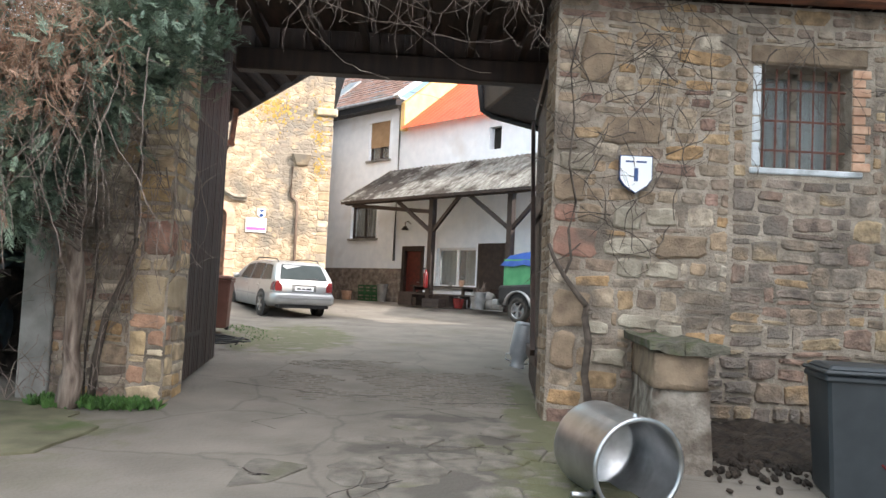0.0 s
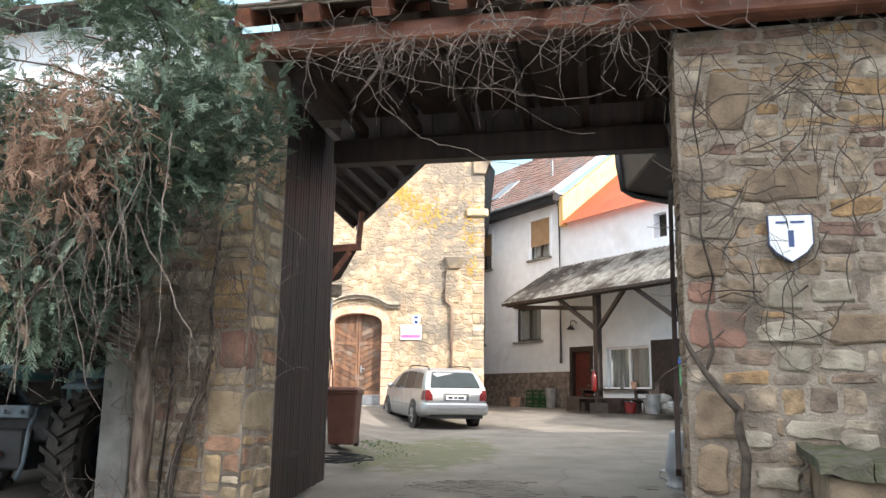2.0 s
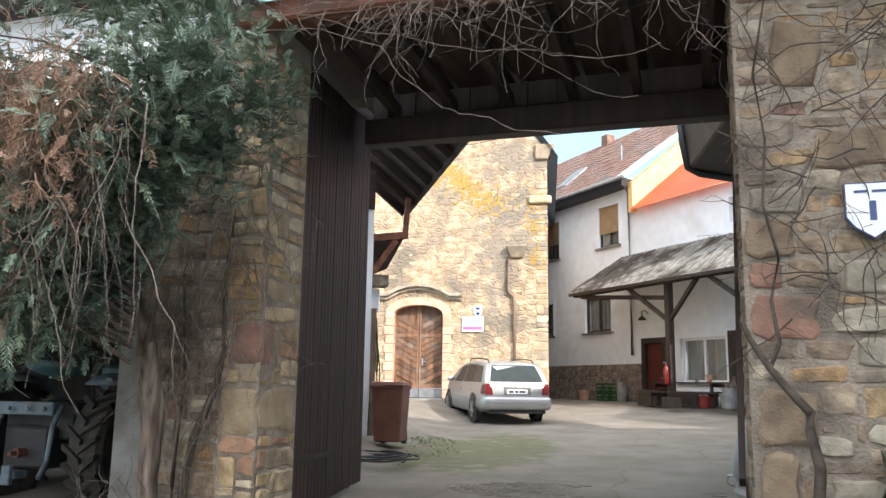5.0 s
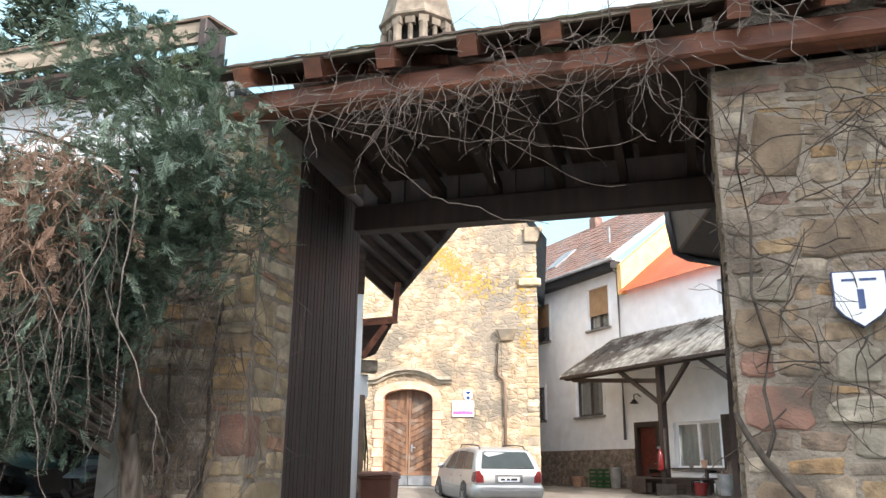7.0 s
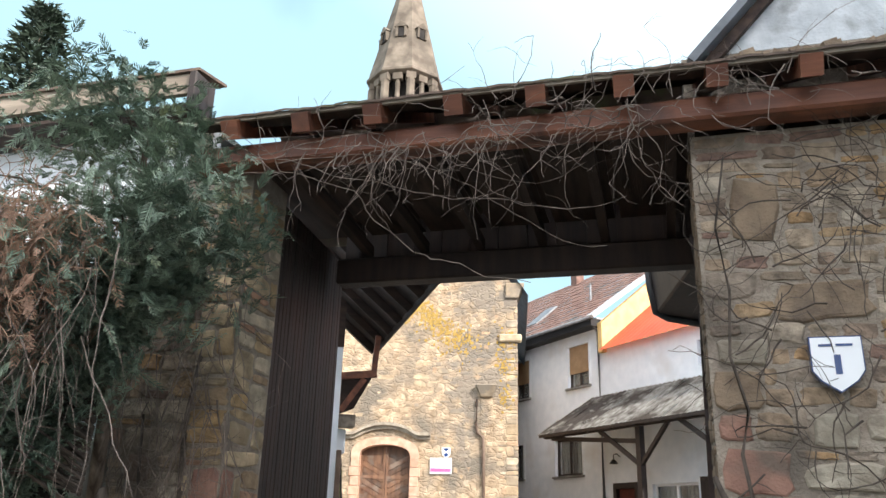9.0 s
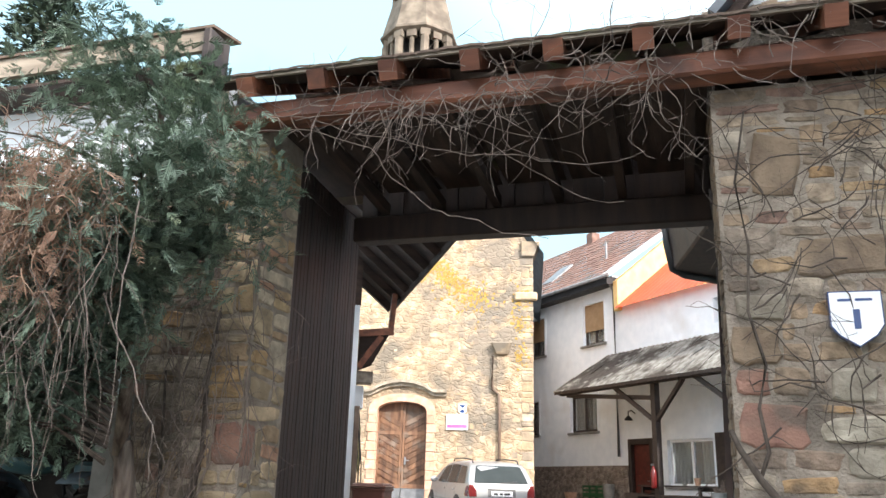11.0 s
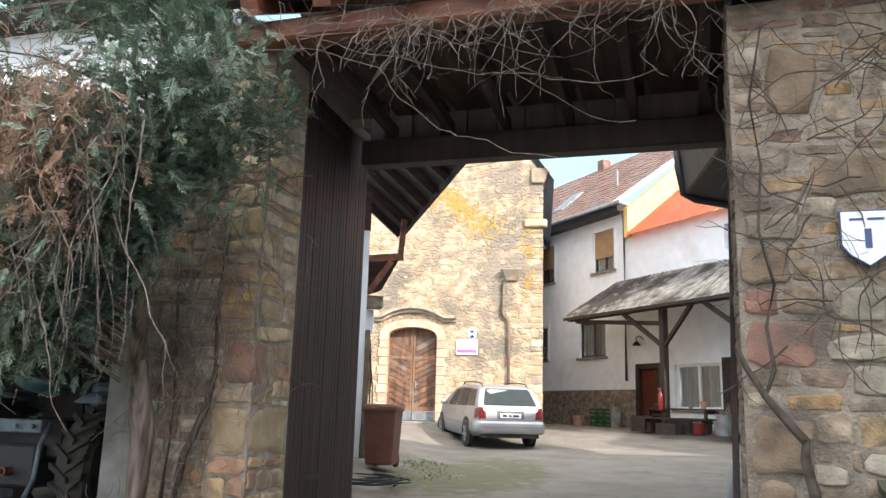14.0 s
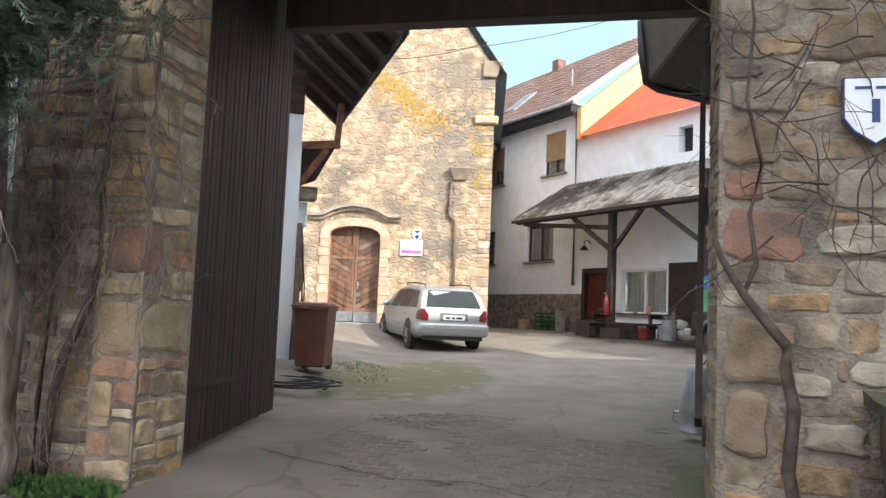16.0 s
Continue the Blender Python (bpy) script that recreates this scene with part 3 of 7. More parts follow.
def wander(rng, p, d, n, step, curl, pull=(0, 0, 0)):
    """A wandering twig from p along d."""
    p, d = Vector(p), Vector(d).normalized()
    pts = [p.copy()]
    for _ in range(n):
        d = (d + Vector((rng.gauss(0, curl), rng.gauss(0, curl * 0.5), rng.gauss(0, curl))) + Vector(pull)).normalized()
        p = p + d * step
        pts.append(p.copy())
    return pts


# ---- gate wall, right ----
WIN = (3.60, 4.60, 2.80, 3.93)
bm = B()
holed(bm, 1.36, 7.0, -0.6, 4.58, 8.40, 9.0, [WIN])
wall_right = solid("wall_right", bm, M_MORTAR, "rubble sandstone wall with wide mortar joints beside the gateway", "wall", "structure")
bm = B()
holed(bm, -3.02, -2.64, -0.6, 4.72, 8.40, 9.10)
box(bm, -3.95, -3.02, 8.52, 8.95, -0.6, 4.72)
wall_left = solid("wall_left", bm, M_MORTAR, "sandstone gate pier and wall half covered by creepers", "wall", "structure")
# unseen tall wall, added to keep the sun off the gate front
bm = B()
box(bm, 7.0, 7.4, -14, 9.0, -1, 12.5)
solid("street_shade_wall", bm, M_WHITE, "plain unseen wall along the lane, added to shade the gate front", "wall", "structure")

# window of the stone house
window = thing("window_1", (4.1, 8.5, 2.80), "small barred window with pale brick surround in the stone wall", "window", kind="structure")
bm = B()
for k in range(7):
    rod(bm, (-0.42 + 0.14 * k, 0.04, 0.0), (-0.42 + 0.14 * k + random.uniform(-0.01, 0.01), 0.04, 1.13), 0.011, n=6)
for z in (0.22, 0.55, 0.9):
    rod(bm, (-0.5, 0.045, z), (0.5, 0.045, z), 0.013, n=6)
part("bar_grille", bm, M_RUST, window, "rusty red iron bars")
bm = B()
for x in (-0.5, -0.03, 0.44):
    box(bm, x, x + 0.06, 0.2, 0.26, 0, 1.13)
box(bm, -0.5, 0.5, 0.2, 0.26, 0, 0.06)
box(bm, -0.5, 0.5, 0.2, 0.26, 1.07, 1.13)
part("window_frame", bm, M_OLDWOOD, window)
for x in (-0.44, 0.03):
    bm = B()
    box(bm, x, x + 0.41, 0.225, 0.232, 0.06, 1.07)
    part("pane", bm, M_GLASS, window)
bm = B()
for x in (-0.46, 0.05):
    for k in range(8):
        box(bm, x + 0.05 * k, x + 0.05 * k + 0.045, 0.32 + 0.015 * (k % 2), 0.34 + 0.015 * (k % 2), 0.0, 1.1)
part("curtain", bm, M_CURTAIN, window)
# near-black box paints the shade of the room behind the panes
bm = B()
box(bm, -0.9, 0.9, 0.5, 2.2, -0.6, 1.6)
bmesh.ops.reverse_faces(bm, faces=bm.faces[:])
part("room_shade_box", bm, M_SHADE, window)
bm = B()
box(bm, -0.62, 0.66, -0.14, 0.1, 1.135, 1.34)
part("lintel", bm, M_STONE_BROWN, window, bevel=0.02)
bm = B()
box(bm, -0.62, 0.62, -0.13, 0.3, -0.07, -0.004)
part("window_sill", bm, M_GABLE, window, bevel=0.012)
for k in range(11):
    bm = B()
    w = 0.14 if k % 2 else 0.2
    box(bm, 0.505, 0.505 + w, -0.12, 0.18, 0.005 + 0.102 * k, 0.005 + 0.102 * k + 0.09)
    part("brick", bm, M_BRICK, window, bevel=0.008)
for k in range(4):
    bm = B()
    box(bm, -0.505 - 0.09, -0.505, -0.115, 0.16, 0.28 * k + 0.01, 0.28 * k + 0.27)
    part("jamb_stone", bm, M_GABLE, window, "white plastered jamb", bevel=0.012)

# enamel house sign: a shield with plain marks
sign = thing("house_sign", (2.22, 8.27, 2.64), "white enamel shield sign with dark blue rim on stone wall", "sign")


def shield(bm, k, y0, y1):
    out = [(-0.175, 0.19), (0.175, 0.19), (0.175, -0.06), (0.12, -0.135), (0.0, -0.215), (-0.12, -0.135), (-0.175, -0.06)]
    lo = [bm.verts.new((x * k, y0, z * k)) for x, z in out]
    hi = [bm.verts.new((x * k, y1, z * k)) for x, z in out]
    bm.faces.new(lo)
    bm.faces.new(hi[::-1])
    for i in range(7):
        bm.faces.new((lo[i], lo[(i + 1) % 7], hi[(i + 1) % 7], hi[i]))


bm = B()
shield(bm, 1.0, 0.0, 0.06)
part("back_plate", bm, M_BLUE, sign)
bm = B()
shield(bm, 0.955, -0.004, 0.004)
part("face", bm, M_ENAMEL, sign)
bm = B()
for x0, x1 in ((-0.115, -0.03), (0.0, 0.11)):
    box(bm, x0, x1, -0.009, -0.0045, 0.115, 0.133)
part("word_bars", bm, M_BLUE, sign)
bm = B()
box(bm, -0.022, 0.022, -0.009, -0.0045, -0.085, 0.055)
part("number_bar", bm, M_BLUE, sign)

# ---- weathered stone block beside the gate ----
STUMP = pose(2.19, 6.55, -0.3, 0, 0, -9)
stump = thing("stone_buttress", STUMP, "low weathered stone buttress with mossy overhanging cap slab", "buttress")
bm = B()
box(bm, -0.20, 0.24, 0.02, 1.8, 0.0, 0.86)
for v in bm.verts:
    if v.co.z < 0.1:
        v.co.x *= 1.18
bmesh.ops.subdivide_edges(bm, edges=bm.edges[:], cuts=5, use_grid_fill=True)
for v in bm.verts:
    v.co += Vector((noise.noise(v.co * 5), noise.noise(v.co * 5 + Vector((5, 0, 0))), 0)) * 0.035
part("base", bm, M_PLASTER, stump, smooth=True)
bm = B()
box(bm, -0.21, 0.23, 0.0, 1.8, 0.865, 1.16)
bmesh.ops.subdivide_edges(bm, edges=bm.edges[:], cuts=4, use_grid_fill=True)
for v in bm.verts:
    v.co += Vector((noise.noise(v.co * 6), noise.noise(v.co * 6 + Vector((5, 0, 0))), 0.5 * noise.noise(v.co * 6 + Vector((8, 0, 0))))) * 0.025
part("block", bm, M_STONE_BROWN, stump, smooth=True)
bm = B()
for k, (x0, x1) in enumerate(((-0.27, 0.03), (0.038, 0.38))):
    box(bm, x0, x1, -0.06, 1.8, 1.15, 1.27 - 0.03 * k)
bmesh.ops.subdivide_edges(bm, edges=bm.edges[:], cuts=3, use_grid_fill=True)
for v in bm.verts:
    v.co += Vector((noise.noise(v.co * 9), noise.noise(v.co * 9 + Vector((5, 0, 0))), noise.noise(v.co * 8 + Vector((9, 0, 0))))) * 0.04
    if v.co.z < 1.18 and abs(v.co.x - 0.05) > 0.2:
        v.co.z += 0.035
part("cap_slab", bm, M_CAP, stump, "mossy broken cap slab")

# ---- aluminium drum lying on its side ----
DRUM = look((1.50, 5.95, 0.135), (1.72, 5.05, 0.085))
drum = thing("metal_drum", DRUM @ pose(0, 0, 0, 180), "brushed aluminium milk tank drum lying open on its side", "drum")
bm = B()
lathe(bm, [(0.0, -0.38), (0.30, -0.37), (0.335, -0.34), (0.34, -0.3), (0.34, 0.36), (0.352, 0.365), (0.355, 0.38), (0.345, 0.392), (0.325, 0.39), (0.318, 0.36), (0.318, -0.27), (0.30, -0.30), (0.0, -0.31)], 40)
part("shell", bm, M_STEEL, drum, smooth=True)
bm = B()
rod(bm, (0.0, -0.335, 0.28), (0.0, -0.362, 0.28), 0.022, 0.016, 10)
part("knob", bm, M_STEEL, drum)
bm = B()
tube(bm, [(0.27, 0.19, 0.26), (0.33, 0.21, 0.30), (0.40, 0.20, 0.32), (0.48, 0.19, 0.33)], 0.026, 0.022, 8)
part("drain_tap", bm, M_STEEL, drum, smooth=True)


# ---- wheeled bins ----
def wheelie_bin(name, at, w, d, h, material, label):
    t = thing(name, at, label, "wheelie bin", "wheeled rubbish bins")
    bm = B()
    lo = [bm.verts.new((x * w * 0.41, y * d * 0.40, 0.05)) for x, y in ((-1, -1), (1, -1), (1, 1), (-1, 1))]
    hi = [bm.verts.new((x * w * 0.5, y * d * 0.48, h * 0.93)) for x, y in ((-1, -1), (1, -1), (1, 1), (-1, 1))]
    bm.faces.new(lo[::-1])
    bm.faces.new(hi)
    for i in range(4):
        bm.faces.new((lo[i], lo[(i + 1) % 4], hi[(i + 1) % 4], hi[i]))
    part("body", bm, material, t, bevel=0.025)
    bm = B()
    box(bm, -w * 0.535, w * 0.535, -d * 0.52, d * 0.5, h * 0.885, h * 0.93)
    part("rim", bm, material, t, bevel=0.012)
    bm = B()
    box(bm, -w * 0.55, w * 0.55, -d * 0.55, d * 0.52, h * 0.935, h * 0.965)
    vs = box(bm, -w * 0.5, w * 0.5, -d * 0.5, d * 0.46, h * 0.966, h)
    for v in vs[4:]:
        v.co.x *= 0.88
        v.co.y *= 0.86
    part("lid", bm, material, t, bevel=0.012)
    bm = B()
    rod(bm, (-w * 0.4, d * 0.58, h * 0.93), (w * 0.4, d * 0.58, h * 0.93), 0.016, n=8)
    for x in (-w * 0.38, w * 0.38):
        rod(bm, (x, d * 0.58, h * 0.93), (x, d * 0.46, h * 0.91), 0.016, n=8)
    part("handle", bm, material, t)
    for x in (-w * 0.33, w * 0.33):
        bm = B()
        rod(bm, (x - 0.03, d * 0.42, 0.1), (x + 0.03, d * 0.42, 0.1), 0.1, n=16)
        part("wheel", bm, M_BLACK, t)
    return t


grey_bin = wheelie_bin("wheelie_bin", (3.44, 6.15, -0.2, 0, 0, -14), 0.58, 0.72, 1.07, M_BINGREY, "dark grey plastic wheelie bin beside the stone wall")
bm = B()
tube(bm, [(0.10, -0.30, 0.36), (0.17, -0.32, 0.30), (0.22, -0.31, 0.10)], 0.012, 0.012, 6)
part("red_strap", bm, M_REDLAMP, grey_bin)
wheelie_bin("wheelie_bin", (-3.52, 13.9, ground_z(-3.6, 13.7) + 0.03, 0, 0, 6), 0.50, 0.55, 0.95, M_BINBROWN, "brown plastic wheelie bin beside the white wall")

# ---- gate leaves ----
def gate_leaf(at, length, height, label, sag=0.0):
    g = thing("gate_leaf", at, label, "gate", "gate leaves")
    n = int(length / 0.093)
    w = length / n
    for k in range(n):
        bm = B()
        box(bm, k * w + 0.004, (k + 1) * w - 0.004, -0.018 + random.uniform(-0.003, 0.003), 0.018, 0.06 + sag * k / n + random.uniform(0, 0.012), height)
        part("plank", bm, M_DARKWOOD, g, bevel=0.006)
    for z in (0.5, height * 0.55, height - 0.35):
        bm = B()
        box(bm, 0, length, 0.02, 0.07, z, z + 0.14)
        part("ledge", bm, M_DARKWOOD, g)
    bm = B()
    beam(bm, (0.1, 0.095, 0.65), (length - 0.1, 0.095, height - 0.4), 0.05, 0.13)
    part("brace", bm, M_DARKWOOD, g)
    for z in (0.57, height - 0.28):
        bm = B()
        box(bm, -0.06, 0.9, -0.03, -0.021, z, z + 0.05)
        part("hinge_strap", bm, M_BROWNFRAME, g)
    return g


gate_leaf((-2.68, 9.13, 0.06, 0, 0, 94.0), 1.98, 4.55, "tall dark brown boarded gate leaf standing open", sag=0.14)
gate_leaf((1.40, 8.98, 0.0, 0, 0, 85), 2.2, 4.15, "tall dark brown boarded gate leaf folded back open")

# ---- milk can hung upside down ----
can = thing("milk_can", pose(1.45, 11.55, 0.27, 5, 9, 0) @ Matrix.Scale(1.1, 4), "pale grey aluminium milk can hung upside down by the gate", "milk can")
bm = B()
lathe(bm, [(0.0, 0.60), (0.10, 0.60), (0.125, 0.585), (0.138, 0.55), (0.14, 0.22), (0.13, 0.16), (0.088, 0.10), (0.084, 0.04), (0.10, 0.02), (0.10, 0.0), (0.076, 0.0), (0.07, 0.1), (0.0, 0.12)], 28)
part("body", bm, M_CANGREY, can, smooth=True)
for sx in (-1, 1):
    bm = B()
    tube(bm, [(sx * 0.125, 0, 0.16), (sx * 0.17, 0, 0.15), (sx * 0.17, 0, 0.08), (sx * 0.09, 0, 0.06)], 0.012, 0.012, 6)
    part("handle", bm, M_STEEL, can)
bm = B()
rod(bm, (0, 0, 0.62), (0.05, 0.0, 0.72), 0.008, n=6)
part("hook", bm, M_RUST, can)

# ---- roof over the gateway ----
bm = B()
box(bm, -3.15, 7.0, 8.05, 8.30, 4.565, 4.77)
solid("gate_beam", bm, M_BEAM, "red-brown varnished squared timber across the gateway", "beam", bevel=0.025)
bm = B()
box(bm, -2.6, 6.9, 10.42, 10.66, 4.14, 4.44)
solid("lintel_beam", bm, M_DARKWOOD, "dark timber lintel at the back of the gateway", "beam", bevel=0.02)
boarding = thing("lintel_boarding", (2.0, 10.7, 4.2), "dark boarding above the rear lintel of the gateway", "boarding")
for k in range(56):
    bm = B()
    box(bm, -4.6 + 0.17 * k, -4.6 + 0.17 * k + 0.185, -0.02 + 0.045 * (k % 2), 0.02 + 0.045 * (k % 2), 0.0, 0.8)
    part("board", bm, M_DARKWOOD, boarding)
gate_roof = thing("gate_roof", (0, 8.1, 4.7), "small tiled roof over the gateway with open rafters", "roof")
for k in range(14):
    x = -2.59 + 0.69 * k + random.uniform(-0.02, 0.02)
    bm = B()
    beam(bm, (x, -0.34, 0.065), (x, 1.25, 0.92), 0.16, 0.17)
    part("rafter", bm, M_BEAM, gate_roof)
    bm = B()
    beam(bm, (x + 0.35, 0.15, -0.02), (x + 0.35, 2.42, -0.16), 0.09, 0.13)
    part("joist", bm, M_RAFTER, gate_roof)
    bm = B()
    beam(bm, (x, 2.85, 0.08), (x, 1.25, 1.0), 0.12, 0.14)
    part("rafter", bm, M_RAFTER, gate_roof)
bm = B()
beam(bm, (-3.05, -0.30, 0.185), (6.9, -0.30, 0.185), 0.03, 0.045)
part("eaves_board", bm, M_OLDWOOD, gate_roof)
for k in range(9):
    bm = B()
    y = -0.26 + 0.19 * k
    box(bm, -3.08, 6.9, y, y + 0.183, 0.215 + 0.103 * k, 0.235 + 0.103 * k + random.uniform(0, 0.004))
    part("board", bm, M_RAFTER, gate_roof)
bm = B()
box(bm, -3.08, 6.9, 1.28, 2.9, 1.14, 1.17)
for v in bm.verts:
    if v.co.y > 2:
        v.co.z -= 1.02
part("rear_slope", bm, M_CLAYEDGE, gate_roof)
bm = B()
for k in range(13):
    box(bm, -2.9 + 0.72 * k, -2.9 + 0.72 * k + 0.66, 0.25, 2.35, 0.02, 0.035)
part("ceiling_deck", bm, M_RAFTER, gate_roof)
for k in range(52):
    bm = B()
    x = -3.12 + 0.193 * k
    lift = random.uniform(0, 0.012)
    for row in range(3):
        y, z = -0.34 + 0.3 * row, 0.205 + 0.165 * row + lift
        vs = []
        for i in range(5):
            vs.append([bm.verts.new((x + 0.2 * i / 4, yy, zz + 0.009 * math.sin(math.pi * i / 4) ** 2 - 0.006)) for yy, zz in ((y, z), (y + 0.36, z + 0.20), (y, z - 0.022))])
        for i in range(4):
            bm.faces.new((vs[i][0], vs[i + 1][0], vs[i + 1][1], vs[i][1]))
            bm.faces.new((vs[i][2], vs[i + 1][2], vs[i + 1][0], vs[i][0]))
    part("roof_tile", bm, M_CLAYEDGE, gate_roof)

# ---- gable of the stone house above the wall ----
gable = thing("stone_house", (3.0, 9.3, 4.6), "whitewashed gable of the stone house with slate verge", "house")
bm = B()
pts = [(-1.2, 1.30), (0.2, 2.95), (4.0, 7.2), (4.0, 1.30)]
lo = [bm.verts.new((x, 0.0, z)) for x, z in pts]
hi = [bm.verts.new((x, 0.3, z)) for x, z in pts]
bm.faces.new(lo)
bm.faces.new(hi[::-1])
for i in range(4):
    bm.faces.new((lo[i], lo[(i + 1) % 4], hi[(i + 1) % 4], hi[i]))
part("gable_wall", bm, M_GABLE, gable)
bm = B()
beam(bm, (-1.52, -0.08, 1.16), (3.7, -0.08, 7.05), 0.26, 0.085)
part("verge", bm, M_SLATE, gable)
bm = B()
beam(bm, (-1.38, -0.03, 1.14), (3.83, -0.03, 6.99), 0.12, 0.10)
part("verge_board", bm, M_RAFTER, gable)
bm = B()
box(bm, -1.25, 4.0, -0.35, 0.02, 1.16, 1.20)
for v in bm.verts:
    if v.co.y < -0.2:
        v.co.z -= 0.16
part("flashing", bm, M_SLATE, gable)
bm = B()
box(bm, -1.6, 4.0, 0.0, 0.3, -0.1, 1.295)
part("wall", bm, M_MORTAR, gable)
bm = B()
for k in range(26):
    x = -1.1 + 0.09 * k + random.uniform(-0.03, 0.03)
    m = pose(x, -0.05, 1.20, random.uniform(-12, 12), random.uniform(-25, 25), random.uniform(-30, 30)) @ Matrix.Scale(random.uniform(0.5, 1.4), 4)
    box(bm, -0.05, 0.05, -0.04, 0.04, -0.02, 0.05, m)
part("loose_rubble", bm, M_STONE_BROWN, gable)

# ---- barn on the left: white upper wall over a dark opening ----
barn = thing("barn", (-3.2, 8.4, 0), "white rendered barn with wooden eaves over a dark open bay", "barn")
bm = B()
box(bm, -9, -0.76, 0.15, 0.5, 2.15, 5.25)
box(bm, -0.755, 0.05, 0.15, 0.5, 4.73, 5.25)
part("wall", bm, M_WHITE, barn)
bm = B()
box(bm, -9, -0.6, 0.1, 0.45, 1.95, 2.14)
part("bay_lintel", bm, M_OLDWOOD, barn)
bm = B()
beam(bm, (-9, -0.30, 5.56), (0.0, -0.30, 5.52), 0.06, 0.22)
part("fascia_board", bm, M_OLDWOOD, barn)
bm = B()
box(bm, -9, -0.02, -0.3, 0.2, 5.28, 5.32)
part("soffit", bm, M_RAFTER, barn)
bm = B()
box(bm, -9, 0.03, -0.36, 0.15, 5.64, 5.67)
for v in bm.verts:
    if v.co.y > 0.1:
        v.co.z += 0.1
part("roof_sheet", bm, M_CLAYEDGE, barn)
for k in range(3):
    bm = B()
    box(bm, -0.06, 0.02, -0.38 + 0.11 * k, -0.38 + 0.11 * k + 0.14, 5.22 - 0.03 * (k % 2), 5.63)
    part("verge_slate", bm, M_BROWNFRAME, barn, bevel=0.01)
bm = B()
box(bm, -0.35, -0.05, 0.0, 0.4, 5.0, 5.38)
part("corner_stone", bm, M_STONE_PALE, barn, bevel=0.05)
# bay walls coloured near-black to give the shade inside
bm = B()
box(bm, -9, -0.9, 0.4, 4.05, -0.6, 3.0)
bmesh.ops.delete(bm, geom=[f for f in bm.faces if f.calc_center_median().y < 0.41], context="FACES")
part("bay_interior_shade", bm, M_SHADE, barn)
bm = B()
box(bm, -0.97, -0.64, 0.05, 0.30, -0.4, 2.15)
part("pillar", bm, M_CONCRETE, barn, "grey concrete pillar", bevel=0.015)

# ---- tractor seen from behind ----
tractor = thing("tractor", (-6.0, 9.75, -0.02), "old tractor with teal seat and large rear tyre in the bay", "tractor")


LUGS = []
for side in (-1, 1):
    bm = B()
    vs = []
    for z, off in ((-0.015 * side, 0.02), (0.205 * side, -0.20)):
        for dr in (0.62, 0.70):
            for da in (-0.040, 0.040):
                vs.append(bm.verts.new((dr * math.cos(off + da), dr * math.sin(off + da), z)))
    for f in ((0, 1, 3, 2), (4, 5, 7, 6), (0, 1, 5, 4), (2, 3, 7, 6), (0, 2, 6, 4), (1, 3, 7, 5)):
        bm.faces.new([vs[i] for i in f])
    LUGS.append(mesh_of(bm, "tread_lug", M_TYRE))


def tractor_wheel(x):
    bm = B()
    R = pose(x, 0, 0.68, 0, 90, 0)
    lathe(bm, [(0.36, -0.17), (0.56, -0.20), (0.64, -0.17), (0.65, 0.0), (0.64, 0.17), (0.56, 0.20), (0.36, 0.17)], 40, R)
    w = part("rear_wheel", bm, M_TYRE, tractor, "muddy rear tyre with chevron lugs")
    for k in range(22):
        for i in range(2):
            lug = new("tread_lug", LUGS[i])
            lug.parent = w
            lug.matrix_basis = R @ Matrix.Rotation(2 * math.pi * (k + 0.5 * i) / 22, 4, "Z")
    bm = B()
    lathe(bm, [(0.0, -0.05), (0.15, -0.06), (0.2, 0.0), (0.35, 0.02), (0.365, -0.15)], 28, R)
    part("rim", bm, M_TRACTORGREY, w)


tractor_wheel(0.92)
tractor_wheel(-0.75)
for x in (0.92, -0.75):
    bm = B()
    for k in range(10):
        a0, a1 = radians(58 + 10 * k), radians(58 + 10 * (k + 1))
        quad(bm, [(x + sx * 0.24, -0.76 * math.cos(a), 0.70 + 0.78 * math.sin(a)) for sx, a in ((-1, a0), (1, a0), (1, a1), (-1, a1))])
    bmesh.ops.remove_doubles(bm, verts=bm.verts[:], dist=0.001)
    bmesh.ops.solidify(bm, geom=bm.faces[:], thickness=0.02)
    part("mudguard", bm, M_TRACTORGREY, tractor, smooth=True)
bm = B()
lathe(bm, [(0.0, 0.0), (0.2, 0.01), (0.29, 0.05), (0.31, 0.1), (0.29, 0.1), (0.2, 0.05), (0.0, 0.04)], 24, pose(0.15, -0.3, 1.45, -12, 0, 0))
part("seat", bm, M_TEAL, tractor, smooth=True)
bm = B()
box(bm, -0.4, 0.55, -0.35, 1.6, 0.75, 1.15)
box(bm, -0.25, 0.35, -0.5, 0.0, 0.45, 0.9)
part("rear_axle_housing", bm, M_BLACK, tractor, bevel=0.03)
bm = B()
box(bm, -0.45, 0.45, -0.58, -0.50, 1.02, 1.16)
for x in (-0.36, -0.1, 0.16, 0.38):
    rod(bm, (x, -0.60, 1.09), (x, -0.64, 1.09), 0.03, n=8)
part("lift_beam", bm, M_TRACTORGREY, tractor, bevel=0.012)
bm = B()
rod(bm, (0.05, -0.62, 0.62), (0.05, -0.42, 0.62), 0.05, n=12)
rod(bm, (0.05, -0.70, 0.62), (0.05, -0.62, 0.62), 0.028, n=10)
part("drive_shaft", bm, M_RUST, tractor)
bm = B()
box(bm, -0.05, 0.13, -0.68, -0.5, 0.36, 0.44)
box(bm, -0.02, 0.10, -0.72, -0.66, 0.30, 0.50)
